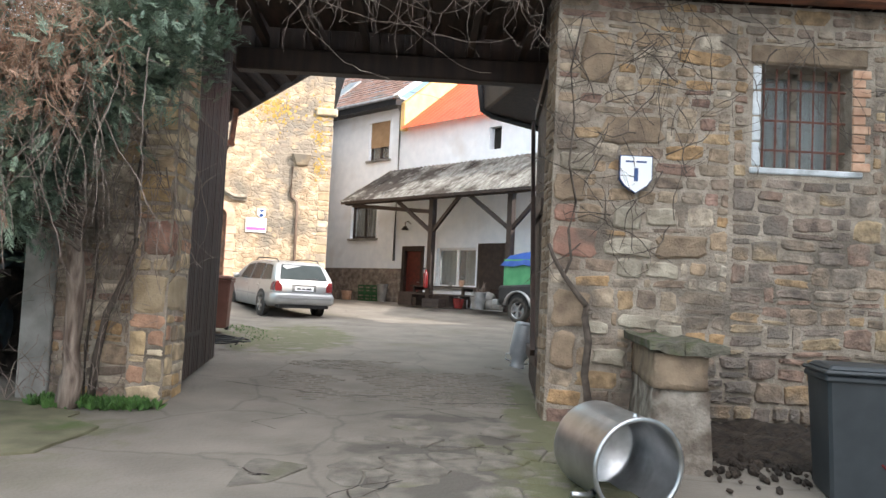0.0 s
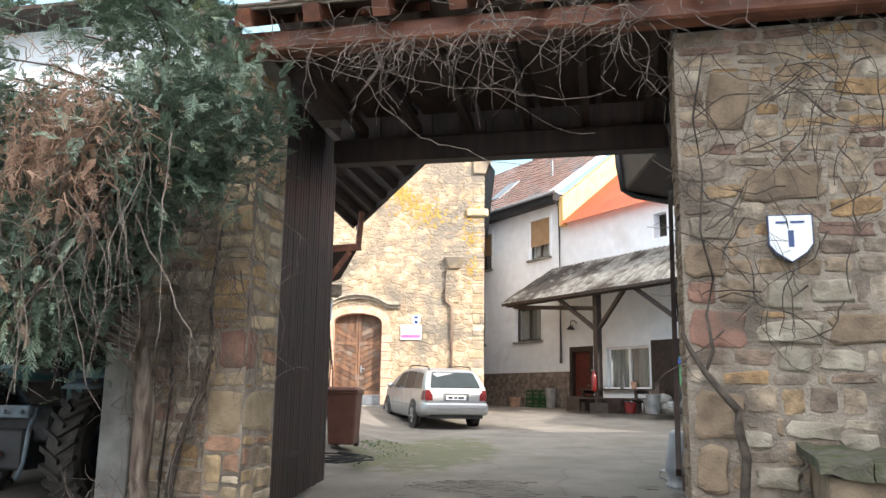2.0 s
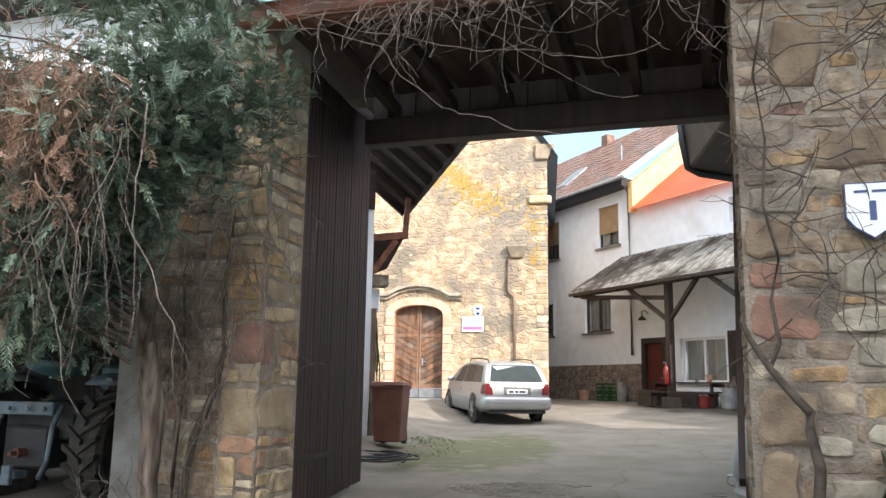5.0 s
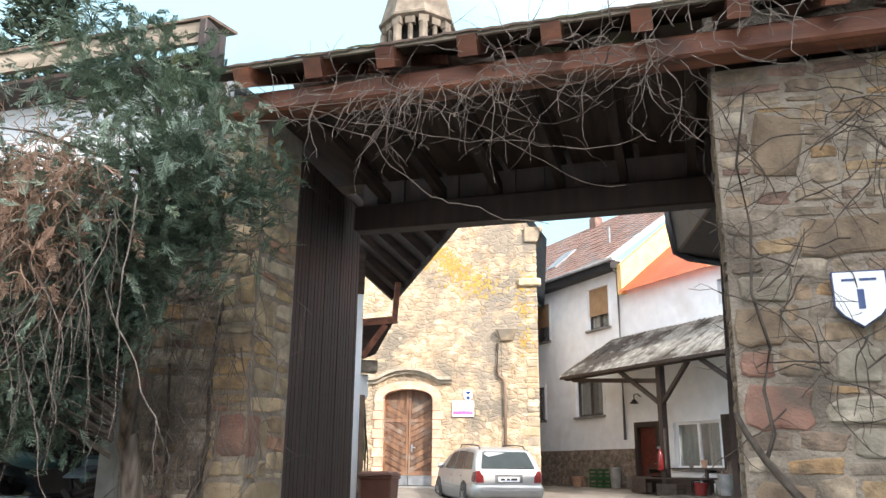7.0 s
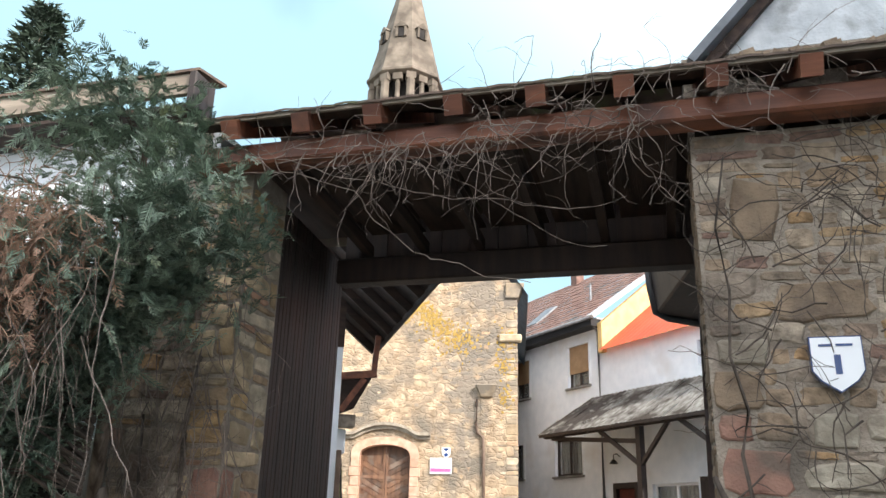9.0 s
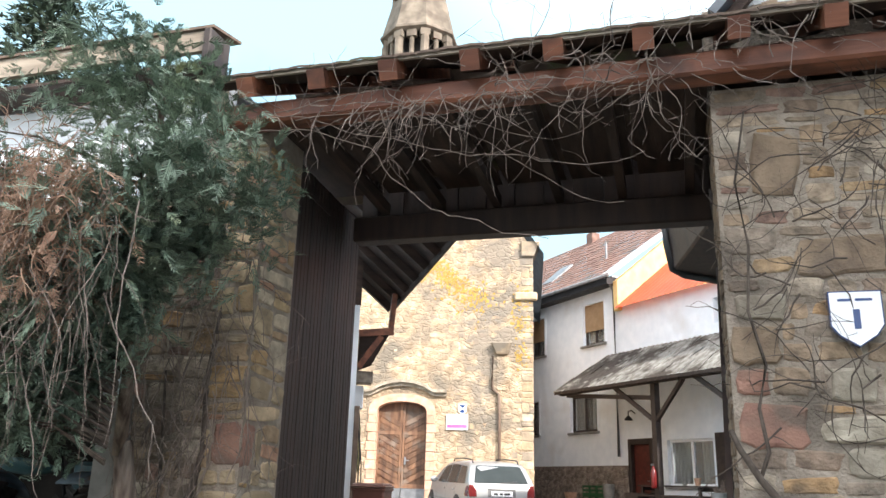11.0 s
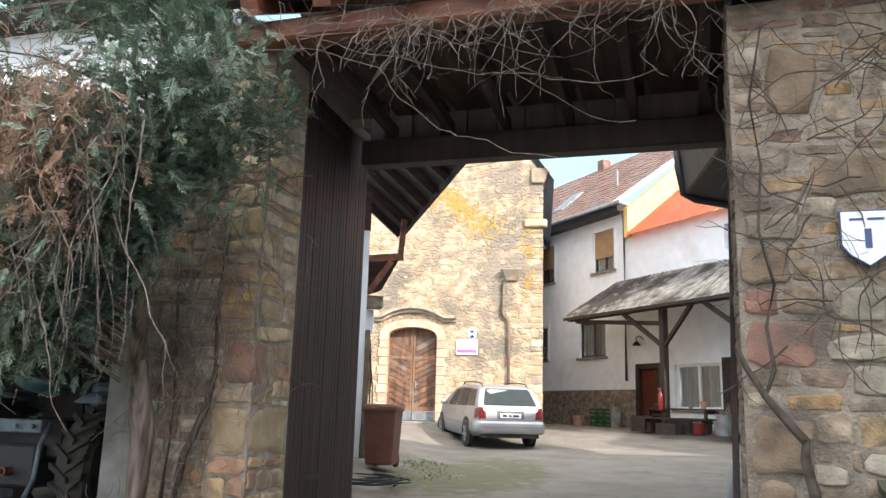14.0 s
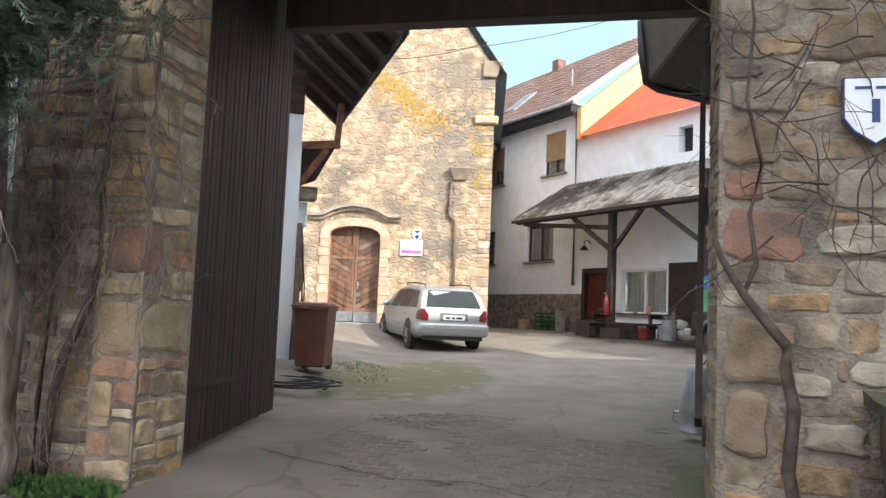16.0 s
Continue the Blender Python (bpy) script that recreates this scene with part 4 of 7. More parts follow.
part("tow_hitch", bm, M_TRACTORGREY, tractor, bevel=0.01)
bm = B()
box(bm, -0.25, 0.5, 0.9, 2.6, 1.1, 1.6)
part("engine_bonnet", bm, M_TEAL, tractor, bevel=0.05)
for x in (-0.3, 0.45):
    bm = B()
    tube(bm, [(x, -0.45, 1.12), (x + 0.04, -0.6, 0.9), (x + 0.05, -0.65, 0.55), (x + 0.1, -0.8, 0.4)], 0.03, 0.025, 8)
    part("lift_arm", bm, M_TRACTORGREY, tractor)
bm = B()
rod(bm, (0.15, 0.4, 1.15), (0.15, 0.2, 1.75), 0.02, n=8)
lathe(bm, [(0.19, 0), (0.205, 0.012), (0.19, 0.024), (0.178, 0.012), (0.19, 0)], 24, pose(0.15, 0.2, 1.75, -25))
part("steering_wheel", bm, M_BLACK, tractor)

# ---- conifer leaning over the gate ----
conifer = thing("conifer", (-3.52, 8.05, -0.1), "cypress with blue-green sprays and a dry brown patch", "conifer")
bm = B()
rng = random.Random(5)
tube(bm, [(0.06, 0, 0), (0.10, 0.0, 0.35), (0.08, 0.0, 0.7), (0.10, -0.03, 1.2), (0.08, -0.15, 1.8)], 0.115, 0.07, 12)
tube(bm, [(0.05, -0.15, 1.7), (0.3, -0.5, 2.5), (0.5, -0.8, 3.3), (0.6, -0.9, 4.4), (0.62, -0.9, 4.6)], 0.06, 0.012, 8)
for v in bm.verts:
    v.co += Vector((noise.noise(v.co * 9), noise.noise(v.co * 9 + Vector((4, 0, 0))), 0)) * 0.035
part("trunk", bm, M_BARK, conifer, "grey weathered trunk", smooth=True)


def crown_edge(z):
    """How far the crown reaches to the gate side at a height."""
    return float(np.interp(z, [1.4, 1.9, 2.5, 3.0, 3.5, 4.0, 4.4, 4.8], [0.0, 0.12, 0.36, 0.74, 1.42, 1.5, 1.12, 0.7]))


def spray(verts, faces, rng, p, d, size):
    """One flat feathered frond: a thin axis with narrow branchlets that point forward."""
    d = d.normalized()
    side = d.cross(Vector((rng.gauss(0, 0.5), rng.gauss(0, 0.5), 1))).normalized()
    nrm = side.cross(d)
    n = 8
    for k in range(n):
        t = k / n
        q = p + d * size * t + Vector((0, 0, -0.16 * size * t * t))
        for sg in (-1, 1):
            l = size * rng.uniform(0.30, 0.46) * (1 - 0.6 * t) + 0.012
            e = (d * 1.15 + side * sg * 0.75 + nrm * rng.gauss(0, 0.22)).normalized()
            f = e.cross(nrm).normalized() * (0.0034 + 0.012 * size)
            i = len(verts)
            verts.extend([tuple(q), tuple(q + e * l * 0.45 + f), tuple(q + e * l), tuple(q + e * l * 0.45 - f)])
            faces.append((i, i + 1, i + 2, i + 3))
    i = len(verts)
    w = side * 0.006
    verts.extend([tuple(p - w), tuple(p + w), tuple(p + d * size * 1.15 - Vector((0, 0, 0.16 * size)))])
    faces.append((i, i + 1, i + 2))


def leaf_mesh(name, verts, faces, material):
    me = bpy.data.meshes.new(name)
    me.from_pydata(verts, [], faces)
    me.materials.append(material)
    return new(name, me)


gv, gf, bv, bf = [], [], [], []
limbs = B()
for k in range(760):
    z = rng.uniform(1.9, 4.75) if k % 3 else rng.uniform(1.85, 3.3)
    edge = crown_edge(z)
    x = rng.uniform(-2.6, edge)
    if k % 6 == 0:
        x = edge - rng.uniform(0.05, 0.3)
    if x < -3.0:
        x = rng.uniform(-3.0, edge - 0.2)
    if z > 4.1 and x < 0.1 and rng.random() < 0.8:
        z -= 0.9
    y = -1.35 + (rng.uniform(-0.45, 0.5) if k % 5 < 3 else rng.uniform(0.3, 1.0))
    if rng.random() < (0.34 if x < 0.1 and z > 3.3 else 0.06) and z > 2:
        continue
    if x > -0.3 and z < 3.2:
        y = min(y, -0.85)
    c = Vector((x, y, z))
    if noise.noise(Vector((x * 1.9, z * 1.9, 4.0))) < (-0.20 if z > 3.1 else -0.36):
        continue
    brown = (abs(x - 0.45) < 0.34 and 2.85 < z < 3.6 and rng.random() < 0.24) or (z < 3.4 and rng.random() < 0.012)
    if brown:
        c.y = -1.75 + rng.uniform(-0.15, 0.2)
    root = Vector((0.35 + 0.1 * z * 0.3, -0.75, z - 0.25))
    if k % 5 == 0:
        mid = (root + c) / 2 + Vector((0, 0, 0.12))
        tube(limbs, [root, mid, c], 0.014, 0.004, 5)
    out = Vector((x - 0.3, -0.9, 0.05))
    V, F = (bv, bf) if brown else (gv, gf)
    lead = Vector((out.x * 0.5 + rng.gauss(0, 0.5), -0.5 + rng.gauss(0, 0.4), rng.uniform(-0.55, 0.45)))
    if brown:
        lead = Vector((rng.gauss(0, 0.6), -0.2, -0.8))
    for j in range(14 if brown else 38):
        p = c + Vector((rng.gauss(0, 0.17), rng.gauss(0, 0.17), rng.gauss(0, 0.15)))
        if p.x > edge + 0.12:
            p.x = edge + rng.uniform(-0.2, 0.1)
        d = lead + Vector((rng.gauss(0, 0.42), rng.gauss(0, 0.35), rng.gauss(-0.05, 0.36)))
        spray(V, F, rng, p, d, rng.uniform(0.09, 0.23))
crown = leaf_mesh("crown", gv, gf, M_LEAF)
crown.parent = conifer
dry = leaf_mesh("dry_sprays", bv, bf, M_DRYLEAF)
dry.parent = conifer
dry["label"] = "dry brown foliage"
part("branchwork", limbs, M_VINESTEM, conifer)


def fine_twigs(seed, count):
    """A mat of dead hair-thin twigs in front of the crown."""
    rng = random.Random(seed)
    bm = B()
    for _ in range(count):
        p = (rng.gauss(0.42, 0.24), -1.95 + rng.uniform(-0.12, 0.2), rng.gauss(3.25, 0.24))
        tube(bm, wander(rng, p, (rng.gauss(0, 1), rng.gauss(0, 0.4), rng.gauss(-0.3, 0.8)), rng.randint(4, 9), 0.05, 0.55, (0, 0, -0.14)), 0.0045, 0.0015, 3)
    return bm


dead = part("dead_tangle", fine_twigs(61, 420), M_DRYLEAF, conifer, "tangle of dead red-brown twigs")

# ---- far spruce above the barn ----
spruce = thing("spruce", (-32.5, 34.0, 0.8), "tall dark green spruce behind the barn roof", "tree")
bm = B()
rod(bm, (0, 0, 0), (0, 0, 29.5), 0.45, 0.03, 8)
part("trunk", bm, M_BARK, spruce)
sv, sf = [], []
rng = random.Random(44)
for k in range(560):
    z = rng.uniform(9, 29.4)
    reach = ((29.8 - z) * 0.42 + 0.35) * rng.uniform(0.7, 1.05)
    a = rng.uniform(0, 2 * math.pi)
    e = Vector((math.cos(a), math.sin(a), 0.12))
    for j in range(13):
        t = rng.uniform(0.1, 1.0)
        p = Vector((0, 0, z)) + e * reach * t + Vector((rng.gauss(0, 0.16), rng.gauss(0, 0.16), -0.5 * t * t + rng.gauss(0, 0.12)))
        d = (e + Vector((rng.gauss(0, 0.5), rng.gauss(0, 0.5), rng.gauss(-0.1, 0.4)))).normalized() * 0.6
        w = d.cross(Vector((rng.gauss(0, 1), rng.gauss(0, 1), 1))).normalized() * 0.11
        i = len(sv)
        sv.extend([tuple(p - w), tuple(p + w), tuple(p + d)])
        sf.append((i, i + 1, i + 2))
sp = leaf_mesh("crown", sv, sf, M_SPRUCE)
sp.parent = spruce

# ---- creepers ----
def twigs(seed, roots, along, n, step, curl, r, pull=(0, 0, 0), fork=2):
    """Many thin dry shoots from points picked by roots(rng)."""
    rng = random.Random(seed)
    bm = B()
    for _ in range(along):
        p, d = roots(rng)
        pts = wander(rng, p, d, rng.randint(n // 2, n), step, curl, pull)
        rr = r * rng.uniform(0.6, 1.4)
        tube(bm, pts, rr, rr * 0.35, 4)
        for _ in range(fork):
            q = rng.choice(pts[1:])
            d2 = Vector((rng.gauss(0, 1), -abs(rng.gauss(0, 0.35)), rng.gauss(0, 1)))
            tube(bm, wander(rng, q, d2, rng.randint(3, 5), step * 0.75, curl, pull), rr * 0.6, rr * 0.25, 3)
    return bm


creeper = thing("creeper", (0, 7.95, 4.5), "dry leafless creeper twigs hanging from the gate beam", "creeper", group="dry creepers")


def beam_root(rng):
    x = rng.choice((rng.uniform(-2.5, 1.5), rng.uniform(-2.3, 1.4), rng.gauss(1.0, 0.35), rng.gauss(-0.6, 0.8)))
    return (x, rng.uniform(-0.10, 0.05), rng.uniform(-0.08, 0.12)), (rng.gauss(0, 1), -0.25, rng.gauss(-0.25, 0.7))


def shoot_root(rng):
    return (rng.uniform(-2.3, 1.6), 0.0, rng.uniform(-0.05, 0.1)), (rng.gauss(0, 0.6), -0.2, -0.8)


part("twig_tangle", twigs(11, beam_root, 66, 10, 0.08, 0.36, 0.0046, (0, 0.02, -0.06), 3), M_VINE, creeper)
part("shoot_tangle", twigs(12, shoot_root, 30, 10, 0.09, 0.30, 0.0044, (0, 0.02, -0.12), 2), M_VINE, creeper)


def eaves_root(rng):
    return (rng.uniform(-0.8, 3.8), -0.22, rng.uniform(0.0, 0.3)), (rng.gauss(0, 0.7), -0.1, rng.gauss(0.5, 0.6))


part("twig_tangle", twigs(13, eaves_root, 44, 7, 0.08, 0.30, 0.0046, (0, 0.0, -0.03), 2), M_VINE, creeper)
bm = B()
rng = random.Random(3)
for k in range(4):
    x = -2.6 + rng.uniform(0, 0.5)
    tube(bm, wander(rng, (x, -0.05, -0.1 + 0.05 * k), (1, 0, rng.uniform(-0.1, 0.1)), 26, 0.12, 0.2, (0.16, 0, -0.01)), 0.004, 0.003, 5)
part("runner", bm, M_VINE, creeper)

wall_vine = thing("wall_creeper", (1.74, 8.26, -0.1), "bare climbing creeper with thick stem on the stone wall", "creeper", group="dry creepers")
bm = B()
tube(bm, [(0.02, -0.03, 0), (0.06, -0.03, 0.3), (0.0, -0.03, 0.6), (0.03, -0.04, 0.95), (-0.02, -0.04, 1.2), (-0.01, -0.05, 1.34)], 0.045, 0.034, 8)
tube(bm, [(-0.01, -0.05, 1.32), (-0.12, -0.04, 1.45), (-0.25, -0.03, 1.62), (-0.37, -0.03, 1.82), (-0.42, -0.02, 1.95)], 0.034, 0.018, 7)
tube(bm, [(-0.25, -0.03, 1.62), (-0.18, -0.02, 1.8), (-0.22, -0.02, 2.1), (-0.15, -0.02, 2.4), (-0.24, -0.02, 2.8), (-0.2, -0.02, 3.3), (-0.26, -0.02, 3.8), (-0.15, -0.02, 4.4)], 0.016, 0.009, 6)
part("stem", bm, M_VINESTEM, wall_vine, smooth=True)


def right_root(rng):
    z = rng.uniform(1.9, 4.5)
    return (rng.uniform(-0.35, 1.6) * (0.5 + 0.5 * (z - 1.9) / 2.6), -0.02, z), (rng.gauss(0, 1), 0, rng.gauss(0.25, 0.9))


part("twig_tangle", twigs(21, right_root, 62, 12, 0.085, 0.30, 0.0060, (0, 0.0, 0.02), 2), M_VINESTEM, wall_vine)


def right_high(rng):
    return (rng.uniform(0.2, 3.2), -0.02, rng.uniform(3.6, 4.5)), (rng.gauss(0, 1), 0, rng.gauss(-0.3, 0.5))


part("twig_tangle", twigs(22, right_high, 30, 12, 0.10, 0.25, 0.006, (0, 0, -0.02), 2), M_VINESTEM, wall_vine)

left_vine = thing("wall_creeper", (-3.3, 8.42, -0.05), "tangled dry creeper hanging on the shaded gate pier", "creeper", group="dry creepers")
bm = B()
tube(bm, [(-0.05, -0.06, 0), (-0.02, -0.05, 0.5), (0.05, -0.04, 0.95), (0.22, -0.03, 1.35), (0.30, -0.02, 1.7), (0.26, -0.02, 2.3), (0.34, -0.02, 3.0)], 0.045, 0.02, 8)
tube(bm, [(-0.12, -0.05, 0), (-0.14, -0.04, 0.6), (-0.08, -0.04, 1.4), (-0.16, -0.04, 2.4)], 0.025, 0.012, 6)
part("stem", bm, M_VINESTEM, left_vine, smooth=True)


def left_root(rng):
    return (rng.uniform(-0.55, 0.75), -0.06, rng.uniform(1.6, 3.9)), (rng.gauss(0, 0.4), -0.1, -1)


part("twig_tangle", twigs(31, left_root, 120, 13, 0.11, 0.22, 0.0055, (0, 0.02, -0.12), 2), M_VINE, left_vine)


def low_root(rng):
    return (rng.uniform(-0.9, 0.1), -0.1, rng.uniform(0.0, 0.2)), (rng.gauss(0, 0.6), -0.2, 1)


part("twig_tangle", twigs(33, low_root, 22, 8, 0.09, 0.28, 0.006, (0, 0, 0.03), 1), M_VINE, left_vine)


def tree_root(rng):
    return (rng.gauss(0.1, 0.42), -2.2 + rng.uniform(-0.12, 0.25), rng.uniform(2.5, 3.7)), (rng.gauss(0, 0.4), 0, -1)


part("shoot_tangle", twigs(34, tree_root, 84, 16, 0.10, 0.19, 0.0048, (0, -0.01, -0.15), 1), M_VINE, left_vine)

# ---- weeds, moss apron and dug earth ----
wv, wf = [], []
rng = random.Random(8)
for k in range(520):
    x, y = rng.choice((rng.gauss(-3.55, 0.15), rng.gauss(-2.98, 0.17), rng.gauss(-3.2, 0.3))), 8.24 - abs(rng.gauss(0, 0.11))
    if x > -2.55 or x < -3.9:
        continue
    p = Vector((x, y, ground_z(x, y)))
    for j in range(4):
        d = Vector((rng.gauss(0, 0.6), rng.gauss(-0.2, 0.6), 1)).normalized() * rng.uniform(0.05, 0.14)
        w = d.cross(Vector((rng.gauss(0, 1), rng.gauss(0, 1), 0.2))).normalized() * 0.018
        i = len(wv)
        wv.extend([tuple(p), tuple(p + d * 0.6 + w), tuple(p + d), tuple(p + d * 0.6 - w)])
        wf.append((i, i + 1, i + 2, i + 3))
tagged(leaf_mesh("weeds", wv, wf, M_WEED), "fresh green weeds at the foot of the pier", "weeds", kind="stuff")
wv, wf = [], []
for k in range(160):
    c = rng.choice(((-3.0, 13.9), (-2.9, 14.6), (-3.4, 15.2), (-3.2, 15.8)))
    x, y = c[0] + rng.gauss(0, 0.16), c[1] + rng.gauss(0, 0.35)
    p = Vector((x, y, ground_z(x, y)))
    for j in range(3):
        d = Vector((rng.gauss(0, 0.5), rng.gauss(0, 0.5), 1)).normalized() * rng.uniform(0.02, 0.06)
        w = Vector((rng.gauss(0, 1), rng.gauss(0, 1), 0)).normalized() * 0.008
        i = len(wv)
        wv.extend([tuple(p - w), tuple(p + w), tuple(p + d)])
        wf.append((i, i + 1, i + 2))
tagged(leaf_mesh("grass_tufts", wv, wf, M_WEED), "sparse grass tufts along the yard edges", "grass", kind="stuff")

bm = B()
ring = []
for i in range(26):
    a = 2 * math.pi * i / 26
    x, y = -4.6 + 1.75 * math.cos(a) * (1 + 0.22 * noise.noise(Vector((i * 0.7, 0.3, 0)))), 7.0 + 1.25 * math.sin(a)
    ring.append((x, min(y, 8.3)))
top = [bm.verts.new((x, y, ground_z(x, y) + 0.020)) for x, y in ring]
low = [bm.verts.new((x * 1.0, y, ground_z(x, y) - 0.05)) for x, y in ring]
bm.faces.new(top)
for i in range(26):
    bm.faces.new((top[i], top[(i + 1) % 26], low[(i + 1) % 26], low[i]))
solid("pavement", bm, M_MOSS, "mossy concrete apron in front of the barn", "pavement", "structure", bevel=0.01)

bm = B()
n = 34
gridv = [[None] * n for _ in range(n)]
for j in range(n):
    for i in range(n):
        x, y = 2.45 + 2.9 * i / (n - 1), 6.75 + 1.62 * j / (n - 1)
        edge = min(i, n - 1 - i, j * 1.2, 8) / 8
        h = 0.03 + 0.14 * noise.noise(Vector((x * 1.8, y * 1.8, 0))) + 0.06 * noise.noise(Vector((x * 6, y * 6, 3))) + 0.03 * noise.noise(Vector((x * 15, y * 15, 5)))
        gridv[j][i] = bm.verts.new((x, y, ground_z(x, y) - 0.03 + edge * (h + 0.08)))
for j in range(n - 1):
    for i in range(n - 1):
        bm.faces.new((gridv[j][i], gridv[j][i + 1], gridv[j + 1][i + 1], gridv[j + 1][i]))
# the hollow's shadow is in the earth colour
solid("earth_heap", bm, M_EARTH, "dug-up earth along the foot of the wall, coloured darker for its shadow", "earth", kind="stuff")
bm = B()
for k in range(230):
    x, y = rng.uniform(2.3, 4.6), min(rng.gauss(6.75, 0.3), 8.0)
    rr = rng.uniform(0.012, 0.045) * (1.8 if k % 12 == 0 else 1)
    m = pose(x, y, ground_z(x, y) + 0.03, rng.uniform(0, 90), rng.uniform(0, 90), 0) @ Matrix.Diagonal((rr, rr * rng.uniform(0.6, 1.3), rr * 0.7, 1))
    bmesh.ops.create_icosphere(bm, subdivisions=1, radius=1, matrix=m)
solid("rubble", bm, M_EARTH, "loose stones and clods on the dug earth", "rubble", kind="stuff")

# ground cracks and broken slabs in the entrance
bm = B()
rng = random.Random(17)
edge_line = [(-2.3, 9.75), (-1.55, 9.45), (-0.9, 9.2), (-0.3, 9.3), (0.3, 8.98), (0.8, 9.1), (1.3, 9.12)]
for k in range(90):
    t = k / 90 * (len(edge_line) - 1)
    i = int(t)
    ends = []
    for f in (t - i, min(t - i + 0.075, 1.0)):
        x = edge_line[i][0] + (edge_line[i + 1][0] - edge_line[i][0]) * f
        y = edge_line[i][1] + (edge_line[i + 1][1] - edge_line[i][1]) * f + 0.05 * noise.noise(Vector((x * 6, 0, 1)))
        ends.append((x, y, 0.006 + 0.022 * abs(noise.noise(Vector((x * 4, 2, 0))))))
    (ax, ay, aw), (bx, by, bw) = ends
    quad(bm, [(x, y, ground_z(x, y) + 0.016) for x, y in ((ax, ay - aw), (bx, by - bw), (bx, by + bw), (ax, ay + aw))])
for k in range(11):
    p = (rng.uniform(-1.6, 1.25), rng.uniform(5.2, 9.6), 0)
    pts = wander(rng, p, (rng.gauss(0, 1), rng.gauss(0, 0.4), 0), rng.randint(6, 14), 0.13, 0.5)
    for a, b in zip(pts, pts[1:]):
        a, b = Vector((a.x, a.y)), Vector((b.x, b.y))
        d = (b - a).normalized()
        w = Vector((-d.y, d.x)) * rng.uniform(0.002, 0.009)
        quad(bm, [(q.x, q.y, ground_z(q.x, q.y) + 0.016) for q in (a - w, b - w, b + w, a + w)])
solid("ground_cracks", bm, M_EARTH, "dark cracks in the worn concrete of the entrance", "cracks", kind="stuff")

# ---- broken concrete slabs of the entrance ----
M_SLAB = mat("broken_concrete", (0.10, 0.088, 0.071), (0.205, 0.182, 0.152), 5, 0.93, 0.7, 40, rnd=0.16, dist=0.02, stain=(0.11, 0.105, 0.062), stain_scale=1.6, stain_lo=0.56, coords="World")


add_stain(M_SLAB, [((1.32, 6.4, 0), (0.75, 2.8, FLAT), 1.15), ((1.05, 5.2, 0), (0.7, 1.6, FLAT), 0.9)], (0.10, 0.102, 0.045), 3.6, 0.8)


def clip_cell(poly, p, q):
    """The part of poly that lies nearer to p than to q."""
    mx, my, nx, ny = (p[0] + q[0]) / 2, (p[1] + q[1]) / 2, q[0] - p[0], q[1] - p[1]
    out = []
    for (ax, ay), (bx, by) in zip(poly, poly[1:] + poly[:1]):
        da, db = (ax - mx) * nx + (ay - my) * ny, (bx - mx) * nx + (by - my) * ny
        if da <= 0:
            out.append((ax, ay))
        if da * db < 0:
            k = da / (da - db)
            out.append((ax + (bx - ax) * k, ay + (by - ay) * k))
    return out


rng = random.Random(29)
seeds = []
for j in range(11):
    for i in range(8):
        seeds.append((-0.75 + 0.31 * i + rng.uniform(-0.19, 0.19), 4.75 + 0.30 * j + rng.uniform(-0.19, 0.19)))
for p in seeds:
    solidness = noise.noise(Vector((p[0] * 1.1, p[1] * 0.8, 2.0)))
    edge = min(p[0] + 0.85, 1.45 - p[0], (7.9 - p[1]) * 0.5, p[1] - 4.6)
    if edge < 0.25 and rng.random() < 0.6 or solidness < -0.12 or rng.random() < 0.16:
        continue
    cell = [(p[0] - 0.4, p[1] - 0.4), (p[0] + 0.4, p[1] - 0.4), (p[0] + 0.4, p[1] + 0.4), (p[0] - 0.4, p[1] + 0.4)]
    for q in seeds:
        if q != p and abs(q[0] - p[0]) < 0.8 and abs(q[1] - p[1]) < 0.8 and len(cell) > 2:
            cell = clip_cell(cell, p, q)
    if len(cell) < 3:
        continue
    ragged = []
    for (ax, ay), (bx, by) in zip(cell, cell[1:] + cell[:1]):
        for k in (0.12, 0.5, 0.88):
            x, y = ax + (bx - ax) * k, ay + (by - ay) * k
            pull = rng.uniform(0.88, 0.985)
            ragged.append((p[0] + (x - p[0]) * pull, p[1] + (y - p[1]) * pull))
    bm = B()
    lift = rng.uniform(0.010, 0.019)
    low = [bm.verts.new((x, y, ground_z(x, y) - 0.03)) for x, y in ragged]
    mid = [bm.verts.new((p[0] + (x - p[0]) * 0.97, p[1] + (y - p[1]) * 0.97, ground_z(x, y) + lift - 0.006)) for x, y in ragged]
    top = [bm.verts.new((p[0] + (x - p[0]) * 0.88, p[1] + (y - p[1]) * 0.88, ground_z(x, y) + lift + rng.uniform(-0.002, 0.002))) for x, y in ragged]
    for ra, rb in ((low, mid), (mid, top)):
        for i in range(len(ragged)):
            bm.faces.new((ra[i], ra[(i + 1) % len(ragged)], rb[(i + 1) % len(ragged)], rb[i]))
    bm.faces.new(top)
    part("slab", bm, M_SLAB, ground)

# ---- shed on the left of the yard: white wall and deep eaves ----
SHED = pose(-1.89, 12.0, 0, 0, 0, 119.5)        # local x runs along the eaves into the yard, y to the shed's side
shed = thing("shed", SHED, "white walled shed with deep dark timber eaves", "shed")
bm = B()
box(bm, 3.15, 4.3, 0.74, 1.0, 0.0, 4.3)
box(bm, 4.05, 4.3, 1.0, 4.6, 0.0, 5.1)
part("wall", bm, M_WHITE, shed)
